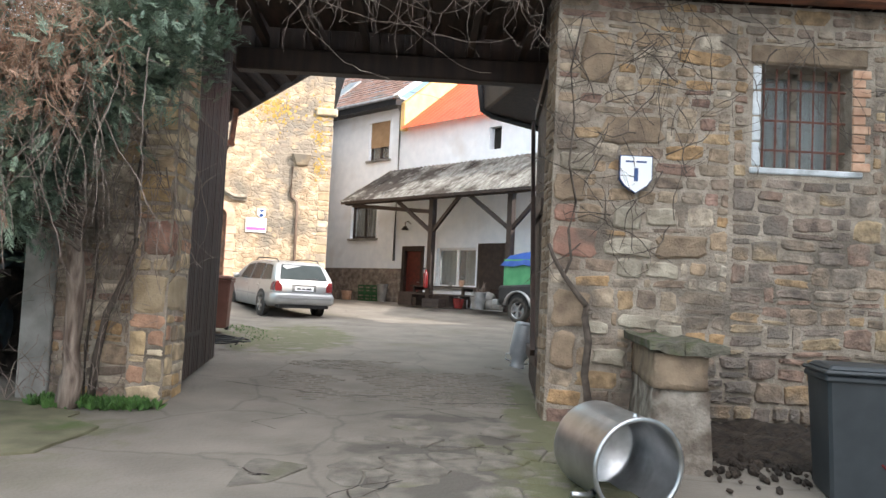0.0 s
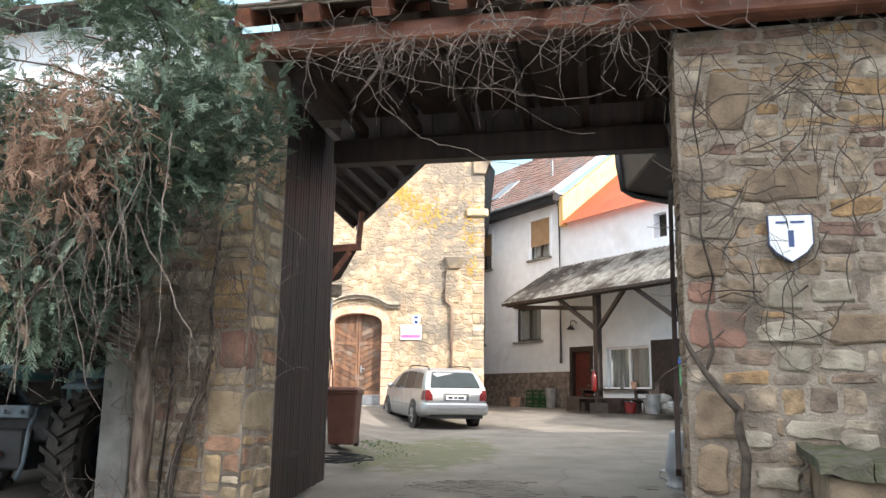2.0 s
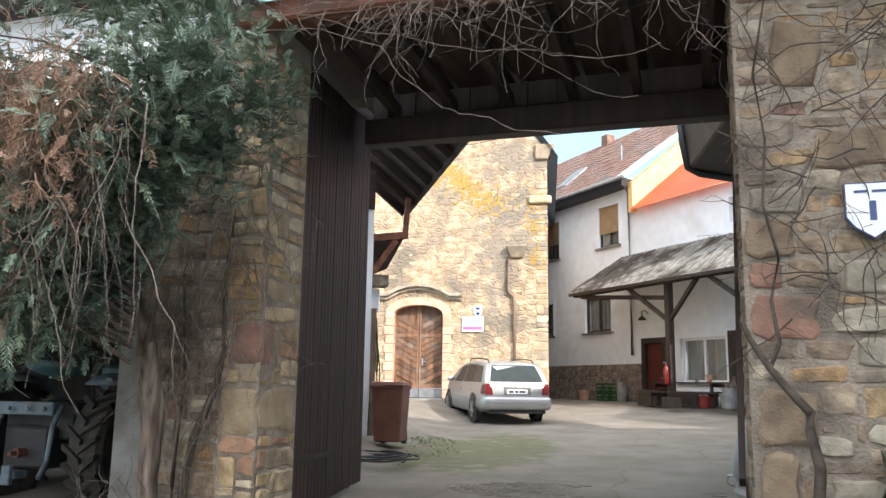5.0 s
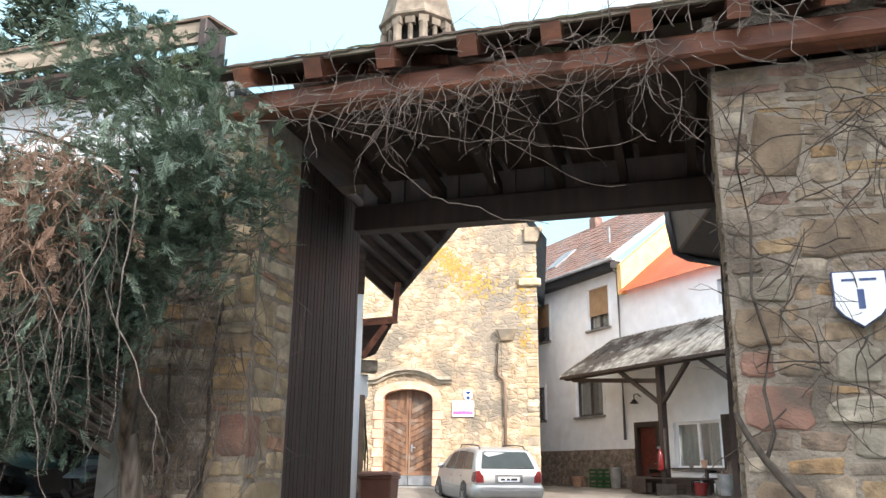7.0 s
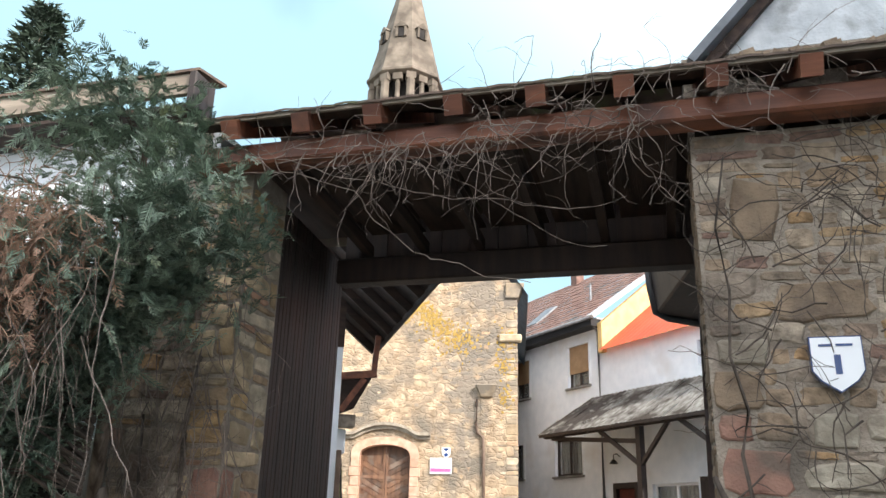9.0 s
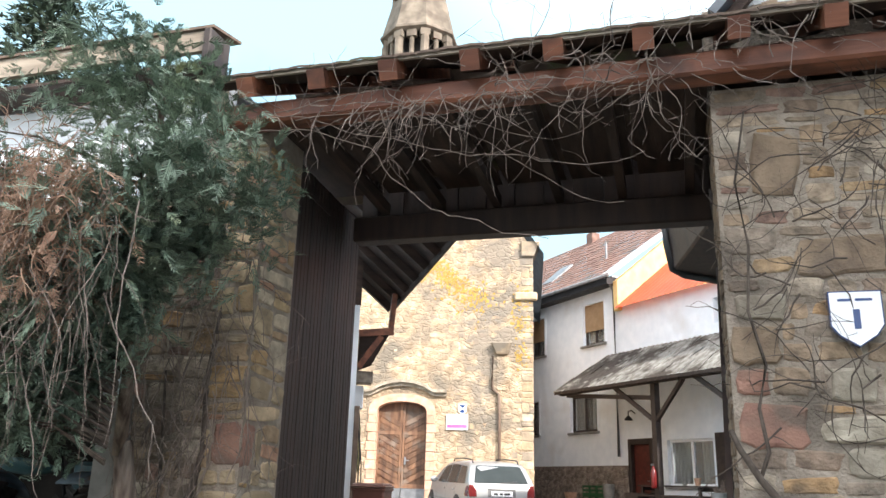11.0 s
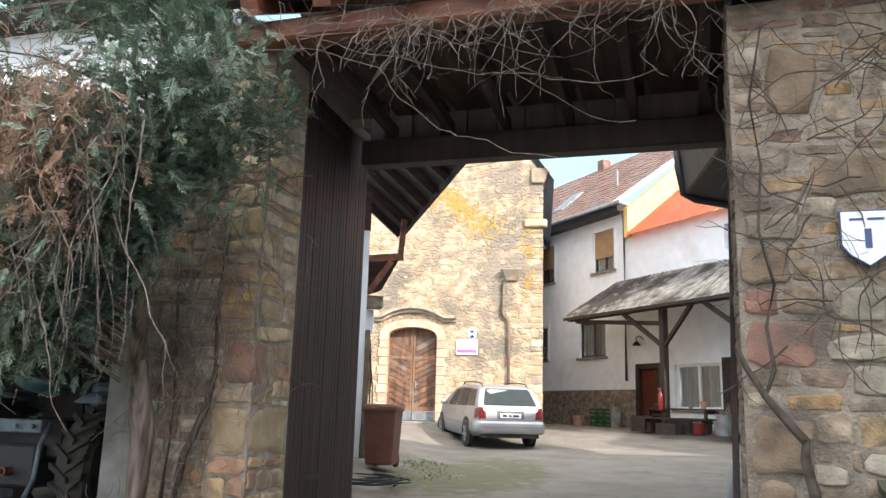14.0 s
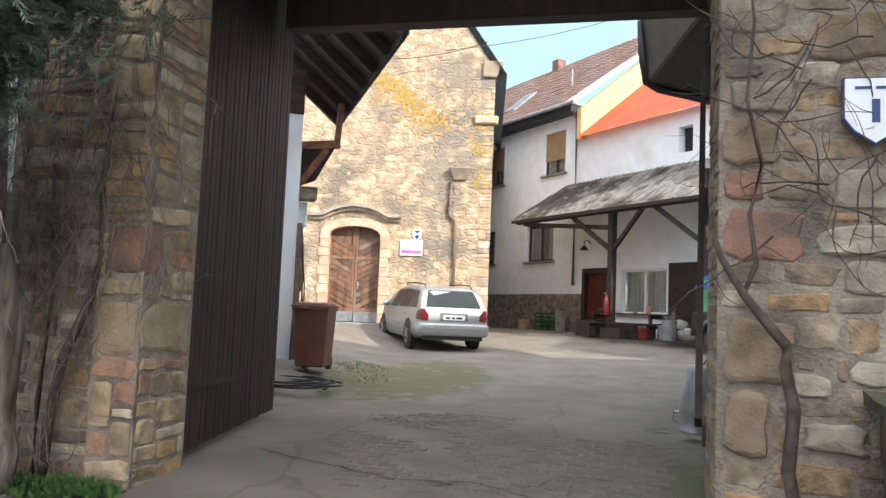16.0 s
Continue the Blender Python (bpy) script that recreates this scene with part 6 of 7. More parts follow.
part("door_handle", bm, M_ZINC, door)
# sliding brown shutter panel
bm = B()
box(bm, -4.95, -3.594, 0.02, 0.045, 1.25, 3.25)
shutter = part("shutter_panel", bm, M_BROWNFRAME, house, "dark brown wooden shutter panel")
for k in range(8):
    bm = B()
    box(bm, -4.95 + 0.17 * k, -4.95 + 0.17 * k + 0.163, 0.05, 0.08, 1.25, 3.25)
    part("board", bm, M_BROWNFRAME, shutter)
# wall lamp
lamp = thing("wall_lamp", HOUSE @ pose(0.25, 0.02, 3.75), "small black wall lamp beside the entrance door", "lamp")
bm = B()
tube(bm, [(0, 0, 0.35), (0, 0.15, 0.45), (0, 0.3, 0.4), (0, 0.3, 0.25)], 0.02, 0.02, 6)
part("arm", bm, M_BLACK, lamp)
bm = B()
lathe(bm, [(0.0, 0.25), (0.05, 0.24), (0.16, 0.1), (0.15, 0.09), (0.0, 0.12)], 14, pose(0, 0.3, 0))
part("shade", bm, M_BLACK, lamp)


def tiled(bm, origin, along, up, nx, ny, tw, th, wave=0.03, step=0.03):
    """Rows of overlapping curved tiles on a slope."""
    o, a, u = Vector(origin), Vector(along).normalized(), Vector(up).normalized()
    nrm = a.cross(u)
    nrm = nrm if nrm.z > 0 else -nrm
    for j in range(ny):
        rows = []
        for yy, lift in ((j * th, step), ((j + 1) * th * 1.0, 0.0)):
            row = []
            for i in range(nx * 4 + 1):
                x = i * tw / 4
                jit = 0.006 * math.sin(12.9 * (i // 4) + 78.2 * j)
                row.append(bm.verts.new(o + a * x + u * yy + nrm * (lift + wave * (0.5 + 0.5 * math.cos(2 * math.pi * i / 4)) + jit)))
            rows.append(row)
        low = [bm.verts.new(v.co - nrm * step) for v in rows[0]]
        for i in range(nx * 4):
            bm.faces.new((rows[0][i], rows[0][i + 1], rows[1][i + 1], rows[1][i]))
            bm.faces.new((low[i], low[i + 1], rows[0][i + 1], rows[0][i]))


bm = B()
tiled(bm, (0.95, 0.45, 9.36), (1, 0, 0), (0, -0.785, 0.62), 50, 22, 0.30, 0.33)
part("roof_tiles", bm, M_TILE, house)
bm = B()
box(bm, 1.0, 16, 0.0, 0.5, 9.05, 9.33)
part("eaves_box", bm, M_BLACK, house)
bm = B()
tube(bm, [(0.85, 0.55, 9.36), (16, 0.55, 9.4)], 0.075, 0.075, 10)
part("gutter", bm, M_ZINC, house, smooth=True)
bm = B()
tube(bm, [(1.12, 0.5, 9.34), (1.12, 0.3, 9.1), (1.12, 0.1, 8.85), (1.12, 0.1, 2.6)], 0.055, 0.055, 10)
part("downpipe", bm, M_ZINC, house, smooth=True)
bm = B()
box(bm, 8.7, 9.2, -5.3, -4.8, 12.4, 14.15)
part("chimney", bm, M_TILE, house, bevel=0.02)
bm = B()
beam(bm, (7.3, -1.0, 10.55), (7.3, -2.2, 11.58), 0.9, 0.08)
part("skylight", bm, M_ZINC, house)
bm = B()
rod(bm, (3.6, -1.6, 10.9), (3.6, -1.6, 11.7), 0.05, n=8)
part("vent_pipe", bm, M_ZINC, house)
# fire wall rising through the roofs
bm = B()
vs = [bm.verts.new((x, y, z)) for x in (0.75, 1.0) for y, z in ((0.2, 8.0), (0.2, 9.15), (-5.2, 13.5), (-5.2, 8.2))]
for f in ((0, 1, 2, 3), (7, 6, 5, 4), (0, 4, 5, 1), (1, 5, 6, 2), (2, 6, 7, 3), (3, 7, 4, 0)):
    bm.faces.new([vs[i] for i in f])
part("fire_wall", bm, M_YELLOW, house)
bm = B()
beam(bm, (0.88, 0.62, 9.35), (0.88, -5.2, 13.6), 0.36, 0.14)
part("coping", bm, M_ENAMEL, house)
# orange roof with corrugated edge
bm = B()
N = 160
rows = []
for y, z in ((0.38, 8.03), (-5.4, 12.65)):
    rows.append([bm.verts.new((0.74 - 12.5 * i / N, y, z + 0.022 * math.cos(2 * math.pi * i / 4))) for i in range(N + 1)])
for i in range(N):
    bm.faces.new((rows[0][i], rows[0][i + 1], rows[1][i + 1], rows[1][i]))
bmesh.ops.solidify(bm, geom=bm.faces[:], thickness=0.03)
part("orange_roof", bm, M_ORANGE, house, "orange-red corrugated sheet roof")

# ---- canopy over the entrance ----
stain_at = HOUSE @ Vector((0.6, 1.3, 5.6))
add_stain(M_CANOPY, [(tuple(stain_at), (2.6, 2.6, 2.2), 1.6)], (0.055, 0.042, 0.034), 2.5, 0.85)
canopy = thing("canopy", HOUSE, "old timber canopy with weathered grey sheet roof", "canopy")
rng = random.Random(9)
for j in range(3):
    for k in range(22):
        bm = B()
        xa = 1.65 - 0.46 * k + rng.uniform(-0.01, 0.01)
        y0, y1 = 2.62 - 0.86 * j, 2.62 - 0.86 * (j + 1) - 0.10
        zz = lambda y: 6.45 - 0.646 * y - 0.02 * j
        lift = rng.uniform(0, 0.03)
        vs = []
        for y in (y0, max(y1, 0.02)):
            vs.append([bm.verts.new((xa - 0.47 * i / 8, y, zz(y) + lift + 0.022 * math.cos(2 * math.pi * i / 2.0 / 1.0 * 0.5))) for i in range(9)])
        for i in range(8):
            bm.faces.new((vs[0][i], vs[0][i + 1], vs[1][i + 1], vs[1][i]))
        bmesh.ops.solidify(bm, geom=bm.faces[:], thickness=0.012)
        part("roof_sheet", bm, M_CANOPY, canopy)
bm = B()
beam(bm, (1.5, 2.35, 4.74), (-8.5, 2.35, 4.74), 0.14, 0.18)
part("eaves_beam", bm, M_BROWNFRAME, canopy)
bm = B()
beam(bm, (1.52, 2.63, 4.72), (-8.5, 2.63, 4.72), 0.03, 0.10)
part("fascia", bm, M_BROWNFRAME, canopy)
for k in range(8):
    bm = B()
    beam(bm, (1.3 - 1.2 * k, 2.58, 4.68), (1.3 - 1.2 * k, 0.05, 6.30), 0.09, 0.12)
    part("rafter", bm, M_BROWNFRAME, canopy)
for x in (-3.09, -6.8):
    bm = B()
    beam(bm, (x, 2.0, 0.82), (x, 2.0, 5.0), 0.2, 0.2)
    part("post", bm, M_BROWNFRAME, canopy)
    for dx in (-1.6, 1.6):
        bm = B()
        beam(bm, (x, 2.0, 3.5), (x + dx, 2.3, 4.68), 0.1, 0.13)
        part("brace", bm, M_BROWNFRAME, canopy)
bm = B()
beam(bm, (-3.09, 2.0, 4.25), (1.3, 2.2, 4.66), 0.12, 0.14)
part("tie_beam", bm, M_BROWNFRAME, canopy)

# ---- things in front of the house ----
def crate(at):
    c = thing("bottle_crate", at, "green plastic bottle crate stacked by the plinth", "crate", "bottle crates")
    bm = B()
    for z in (0.0, 0.13, 0.27):
        for a, b, cc, d in ((-0.2, 0.2, -0.15, -0.13), (-0.2, 0.2, 0.13, 0.15), (-0.2, -0.18, -0.13, 0.13), (0.18, 0.2, -0.13, 0.13)):
            box(bm, a, b, cc, d, z, z + 0.07)
    for x in (-0.19, 0.19):
        for y in (-0.14, 0.14):
            box(bm, x - 0.012, x + 0.012, y - 0.012, y + 0.012, 0.0, 0.33)
    part("frame", bm, M_GREEN, c)
    bm = B()
    box(bm, -0.18, 0.18, -0.13, 0.13, 0.0, 0.02)
    part("floor", bm, M_GREEN, c)
    return c


first = crate(HOUSE @ pose(2.5, 0.45, 0.88))
for sx, z in ((2.05, 0.0), (1.6, 0.0), (2.5, 0.34), (2.05, 0.34), (1.6, 0.34)):
    copy_thing(first, HOUSE @ pose(sx, 0.45, 0.88 + z, 0, 0, random.uniform(-4, 4)))


def bench(at, length, label, name):
    b = thing(name, at, label, "table" if "table" in name else "bench", "garden seats")
    hgt = 0.74 if "table" in name else 0.45
    dep = 0.75 if "table" in name else 0.36
    for k in range(4):
        bm = B()
        w = dep / 4
        box(bm, -length / 2, length / 2, -dep / 2 + w * k + 0.006, -dep / 2 + w * (k + 1) - 0.006, hgt - 0.04, hgt)
        part("slat", bm, M_BROWNFRAME, b)
    for x in (-length / 2 + 0.2, length / 2 - 0.2):
        for y in (-dep / 2 + 0.06, dep / 2 - 0.06):
            bm = B()
            box(bm, x - 0.04, x + 0.04, y - 0.04, y + 0.04, 0, hgt - 0.045)
            part("leg", bm, M_BROWNFRAME, b)
        bm = B()
        box(bm, x - 0.03, x + 0.03, -dep / 2 + 0.1, dep / 2 - 0.1, hgt - 0.16, hgt - 0.05)
        part("rail", bm, M_BROWNFRAME, b)
    return b


bench(HOUSE @ pose(-3.3, 1.45, 0.86), 2.9, "dark brown wooden garden table with clutter on it", "garden_table")
bench(HOUSE @ pose(-4.1, 2.55, 0.86), 2.8, "dark brown wooden garden bench before the table", "garden_bench")
bench(HOUSE @ pose(-2.4, 0.55, 0.86), 2.8, "dark brown wooden garden bench against the wall", "garden_bench")
for k, (x, y, h, r, mt, nm, lb) in enumerate(((-2.3, 1.4, 0.16, 0.09, M_ENAMEL, "flower_pot", "white flower pot on the garden table"), (-2.9, 1.5, 0.1, 0.11, M_ENAMEL, "flower_pot", "white flower pot on the garden table"),
                                             (-3.5, 1.35, 0.14, 0.08, M_CONCRETE, "flower_pot", "grey flower pot on the garden table"), (-4.2, 1.5, 0.2, 0.10, M_BRICK, "flower_pot", "clay flower pot on the garden table"))):
    pt = thing(nm, HOUSE @ pose(x, y, 1.601), lb, "pot", "pots on the table")
    bm = B()
    lathe(bm, [(0.0, 0.0), (r * 0.7, 0.0), (r, h), (r * 1.08, h), (r * 1.08, h * 1.12), (r * 0.9, h * 1.12), (r * 0.85, h * 0.9), (0, h * 0.88)], 14)
    part("pot", bm, mt, pt)
def storage_box(at, w, d, h, material, label):
    b = thing("storage_box", at, label, "box", "boxes by the table")
    n = max(2, int(h / 0.14))
    for k in range(n):
        bm = B()
        z = h * k / n
        for a_, b_, c_, d_ in ((-w / 2, w / 2, -d / 2, -d / 2 + 0.02), (-w / 2, w / 2, d / 2 - 0.02, d / 2), (-w / 2, -w / 2 + 0.02, -d / 2 + 0.02, d / 2 - 0.02), (w / 2 - 0.02, w / 2, -d / 2 + 0.02, d / 2 - 0.02)):
            box(bm, a_, b_, c_, d_, z, z + h / n - 0.012)
        part("board", bm, material, b)
    # near-black fill, the shade inside the box put into its colour
    bm = B()
    box(bm, -w / 2 + 0.021, w / 2 - 0.021, -d / 2 + 0.021, d / 2 - 0.021, 0.01, h * 0.86)
    part("contents", bm, M_SHADE, b)
    return b


storage_box(HOUSE @ pose(-2.2, 2.0, 0.86, 0, 0, 4), 0.9, 0.5, 0.5, M_BROWNFRAME, "dark wooden storage box beside the garden table")
storage_box(HOUSE @ pose(-3.3, 1.45, 0.86), 1.1, 0.6, 0.42, M_BROWNFRAME, "dark wooden storage box under the garden table")
storage_box(HOUSE @ pose(-5.3, 1.3, 0.86, 0, 0, -6), 0.8, 0.6, 0.7, M_DARKWOOD, "dark wooden box before the brown shutter")
storage_box(HOUSE @ pose(-4.6, 3.2, 0.86, 0, 0, 9), 0.7, 0.4, 0.3, M_BROWNFRAME, "small dark wooden box before the bench")
sack = thing("sack_heap", HOUSE @ pose(-6.3, 2.1, 0.86), "heap of grey sacks before the brown shutter", "sacks")
for dx, dy, dz, rr in ((0, 0, 0, 0.3), (0.45, 0.1, 0, 0.26), (0.2, 0.05, 0.28, 0.25), (-0.3, 0.15, 0.0, 0.22)):
    bm = B()
    bmesh.ops.create_icosphere(bm, subdivisions=3, radius=rr, matrix=pose(dx, dy, dz + rr * 0.62))
    for v in bm.verts:
        v.co.z = dz + (v.co.z - dz) * 0.75
        v.co += Vector((noise.noise(v.co * 5), noise.noise(v.co * 5 + Vector((3, 0, 0))), noise.noise(v.co * 5 + Vector((6, 0, 0))))) * 0.06
        v.co.z = max(v.co.z, dz + 0.002)
    part("sack", bm, M_CONCRETE, sack, smooth=True)
bucket = thing("bucket", HOUSE @ pose(-5.5, 2.95, 0.86), "red plastic bucket standing before the bench", "bucket")
bm = B()
lathe(bm, [(0.0, 0.0), (0.14, 0.0), (0.19, 0.32), (0.2, 0.33), (0.18, 0.33), (0.135, 0.02), (0, 0.02)], 18)
part("body", bm, M_REDLAMP, bucket)
bm = B()
tube(bm, [(-0.19, 0, 0.31), (-0.12, 0.1, 0.36), (0.12, 0.1, 0.36), (0.19, 0, 0.31)], 0.008, 0.008, 5)
part("handle", bm, M_ZINC, bucket)
# red cylinder with a valve, added in place of a red hose bag
ext = thing("fire_extinguisher", HOUSE @ pose(-3.09, 2.2, 1.5), "red cylinder hung on the canopy post in place of a hose bag", "extinguisher")
bm = B()
lathe(bm, [(0, 0), (0.08, 0.0), (0.09, 0.05), (0.09, 0.5), (0.05, 0.58), (0.03, 0.66), (0, 0.66)], 14)
part("cylinder", bm, M_REDLAMP, ext, smooth=True)
bm = B()
box(bm, -0.02, 0.02, -0.02, 0.12, 0.66, 0.72)
part("valve", bm, M_BLACK, ext)
tubs = ((3.6, 0.5, 0.42, 0.24, M_BRICK, "clay tub by the stone plinth"), (1.15, 0.6, 0.75, 0.22, M_CONCRETE, "grey tall tub beside the door"), (-6.0, 2.6, 0.4, 0.22, M_CONCRETE, "grey tub with clutter before the shutter"), (-6.4, 2.9, 0.55, 0.2, M_ZINC, "grey metal tub with clutter before the shutter"))
for x, y, h, r, mt, lb in tubs:
    tb = thing("planter_tub", HOUSE @ pose(x, y, 0.87), lb, "planter", "planters")
    bm = B()
    lathe(bm, [(0.0, 0.0), (r * 0.75, 0.0), (r, h * 0.9), (r * 1.08, h * 0.9), (r * 1.08, h), (r * 0.9, h), (r * 0.85, h * 0.88), (0, h * 0.86)], 16)
    part("pot", bm, mt, tb)
    bm = B()
    rg = random.Random(int(x * 10))
    for k in range(9):
        tube(bm, wander(rg, (rg.uniform(-r, r) * 0.5, rg.uniform(-r, r) * 0.5, h * 0.86), (rg.gauss(0, 0.4), rg.gauss(0, 0.4), 1), 5, 0.09, 0.3), 0.008, 0.003, 4)
    part("dry_plant", bm, M_VINE, tb)
planks = thing("plank_pile", HOUSE @ pose(5.6, 0.55, 0.87), "low pile of grey planks along the plinth", "planks")
for k in range(6):
    bm = B()
    box(bm, -1.5 + 0.1 * k, 1.4 - 0.1 * k, -0.3 + 0.1 * k, -0.2 + 0.1 * k, 0.0 + 0.035 * (k % 2), 0.035 + 0.035 * (k % 2))
    part("plank", bm, M_OLDWOOD, planks)


# ---- vehicles ----
def wheel(parent, x, y, r, w):
    bm = B()
    m = pose(x, y, r, 0, 90, 0)
    lathe(bm, [(r * 0.66, -w / 2), (r * 0.93, -w / 2), (r, -w * 0.32), (r, w * 0.32), (r * 0.93, w / 2), (r * 0.66, w / 2), (r * 0.64, 0)], 28, m)
    tw = part("wheel", bm, M_TYRE, parent, smooth=True)
    bm = B()
    sgn = 1 if x > 0 else -1
    lathe(bm, [(r * 0.66, sgn * w * 0.42), (r * 0.6, sgn * w * 0.36), (r * 0.58, sgn * w * 0.1), (r * 0.0, sgn * w * 0.12)], 28, m)
    for k in range(5):
        a = 2 * math.pi * k / 5
        beam(bm, m @ Vector((0, 0, sgn * w * 0.33)), m @ Vector((r * 0.62 * math.cos(a), r * 0.62 * math.sin(a), sgn * w * 0.36)), 0.07, 0.05)
    part("rim", bm, M_ALLOY, tw)


def loft(bm, stations):
    """Joins rings of equal length; each is (y, [(x, z), ...]) for one half, mirrored."""
    rings = []
    for y, half in stations:
        pts = [(x, z) for x, z in half] + [(-x, z) for x, z in reversed(half)]
        rings.append([bm.verts.new((x, y, z)) for x, z in pts])
    n = len(rings[0])
    for a, b in zip(rings, rings[1:]):
        for i in range(n):
            bm.faces.new((a[i], a[(i + 1) % n], b[(i + 1) % n], b[i]))
    bm.faces.new(rings[0][::-1])
    bm.faces.new(rings[-1])
    return rings


CAR = pose(-3.57, 22.1, ground_z(-3.4, 22.3) - 0.01, 1.8, 0, 30)
car = thing("estate_car", CAR, "silver estate car with roof rails parked in the yard", "car")
CAR_LINE = [(-0.95, 0.52), (-0.93, 0.84), (-0.90, 0.98), (-0.80, 1.12), (-0.60, 1.38), (-0.46, 1.465), (-0.25, 1.49), (0.5, 1.51), (1.2, 1.50), (1.62, 1.455), (1.85, 1.37), (2.25, 1.15), (2.6, 0.985), (3.05, 0.93), (3.45, 0.83), (3.62, 0.66), (3.66, 0.45)]


def car_section(y, top):
    """Half outline of the body at y: sill, flank, shoulder, glass, roof."""
    taper = float(np.interp(y, [-0.95, -0.75, 0.2, 2.4, 3.3, 3.66], [0.80, 0.84, 0.865, 0.86, 0.80, 0.62]))
    low = float(np.interp(y, [-0.95, -0.6, 0.2, 3.0, 3.66], [0.38, 0.28, 0.22, 0.22, 0.34]))
    belt = min(float(np.interp(y, [-0.95, 0.5, 2.4, 3.66], [0.97, 0.95, 0.90, 0.66])), top - 0.02)
    lean = max(top - belt, 0.0) / 0.55
    roof = taper - 0.20 * lean
    return [(taper * 0.90, low), (taper * 0.97, low + 0.07), (taper, low + (belt - low) * 0.45), (taper * 0.995, belt - (belt - low) * 0.2), (taper * 0.965, belt), (roof + 0.03 * lean, top - 0.09 * lean), (roof - 0.03, top - 0.03 * lean), (roof * 0.6, top)]


bm = B()
loft(bm, [(y, car_section(y, z)) for y, z in CAR_LINE])
part("body", bm, M_CARPAINT, car, smooth=True)


def on_flank(y, z):
    """How far out the body's side lies at y and height z."""
    top = float(np.interp(y, [p[0] for p in CAR_LINE], [p[1] for p in CAR_LINE]))
    half = car_section(y, top)
    return float(np.interp(z, [p[1] for p in half[:7]], [p[0] for p in half[:7]]))


def skin(bm, sg, corners, lift, cuts=6):
    """A curved panel on the body's side over the four (y, z) corners."""
    rows = []
    for i in range(cuts + 1):
        u = i / cuts
        row = []
        for j in range(cuts + 1):
            v = j / cuts
            y = (corners[0][0] * (1 - u) + corners[1][0] * u) * (1 - v) + (corners[3][0] * (1 - u) + corners[2][0] * u) * v
            z = (corners[0][1] * (1 - u) + corners[1][1] * u) * (1 - v) + (corners[3][1] * (1 - u) + corners[2][1] * u) * v
            row.append(bm.verts.new((sg * (on_flank(y, z) + lift), y, z)))
        rows.append(row)
    for p, q in zip(rows, rows[1:]):
        for j in range(cuts):
            bm.faces.new((p[j], p[j + 1], q[j + 1], q[j]))


def tail_panel(bm, pts, lift, depth=0.03):
    """A panel on the sloping tail; pts are (x, z)."""
    zs, ys = [0.52, 0.84, 0.98, 1.12, 1.38, 1.465], [-0.95, -0.93, -0.90, -0.80, -0.60, -0.46]
    lo = [bm.verts.new((x, float(np.interp(z, zs, ys)) - lift, z)) for x, z in pts]
    hi = [bm.verts.new((x, float(np.interp(z, zs, ys)) + depth, z)) for x, z in pts]
    bm.faces.new(lo)
    bm.faces.new(hi[::-1])
    for i in range(len(pts)):
        bm.faces.new((lo[i], lo[(i + 1) % len(pts)], hi[(i + 1) % len(pts)], hi[i]))


bm = B()
loft(bm, [(-1.06, [(0.66, 0.40), (0.72, 0.46), (0.72, 0.56), (0.68, 0.60)]), (-1.03, [(0.78, 0.36), (0.83, 0.44), (0.83, 0.58), (0.79, 0.64)]), (-0.80, [(0.82, 0.33), (0.875, 0.42), (0.875, 0.60), (0.84, 0.66)]), (-0.36, [(0.83, 0.30), (0.880, 0.42), (0.880, 0.60), (0.86, 0.64)])])
part("rear_bumper", bm, M_CARPAINT, car, smooth=True)
bm = B()
box(bm, -0.74, 0.74, -1.072, -1.04, 0.50, 0.535)
part("bumper_strip", bm, M_BUMPER, car)
bm = B()
box(bm, -0.70, 0.70, -0.98, -0.70, 0.26, 0.37)
part("rear_valance", bm, M_BLACK, car)
for sg in (-1, 1):
    bm = B()
    tail_panel(bm, [(sg * x, z) for x, z in ((0.62, 0.70), (0.80, 0.70), (0.815, 0.82), (0.79, 0.97), (0.70, 0.97), (0.63, 0.84))], 0.018)
    skin(bm, sg, [(-0.90, 0.70), (-0.66, 0.72), (-0.74, 0.92), (-0.87, 0.95)], 0.012)
    part("tail_light", bm, M_REDLAMP, car)
bm = B()
tail_panel(bm, [(-0.665, 1.01), (0.665, 1.01), (0.64, 1.12), (0.555, 1.38), (0.50, 1.405), (-0.50, 1.405), (-0.555, 1.38), (-0.64, 1.12)], 0.010)
part("rear_window", bm, M_CARGLASS, car)
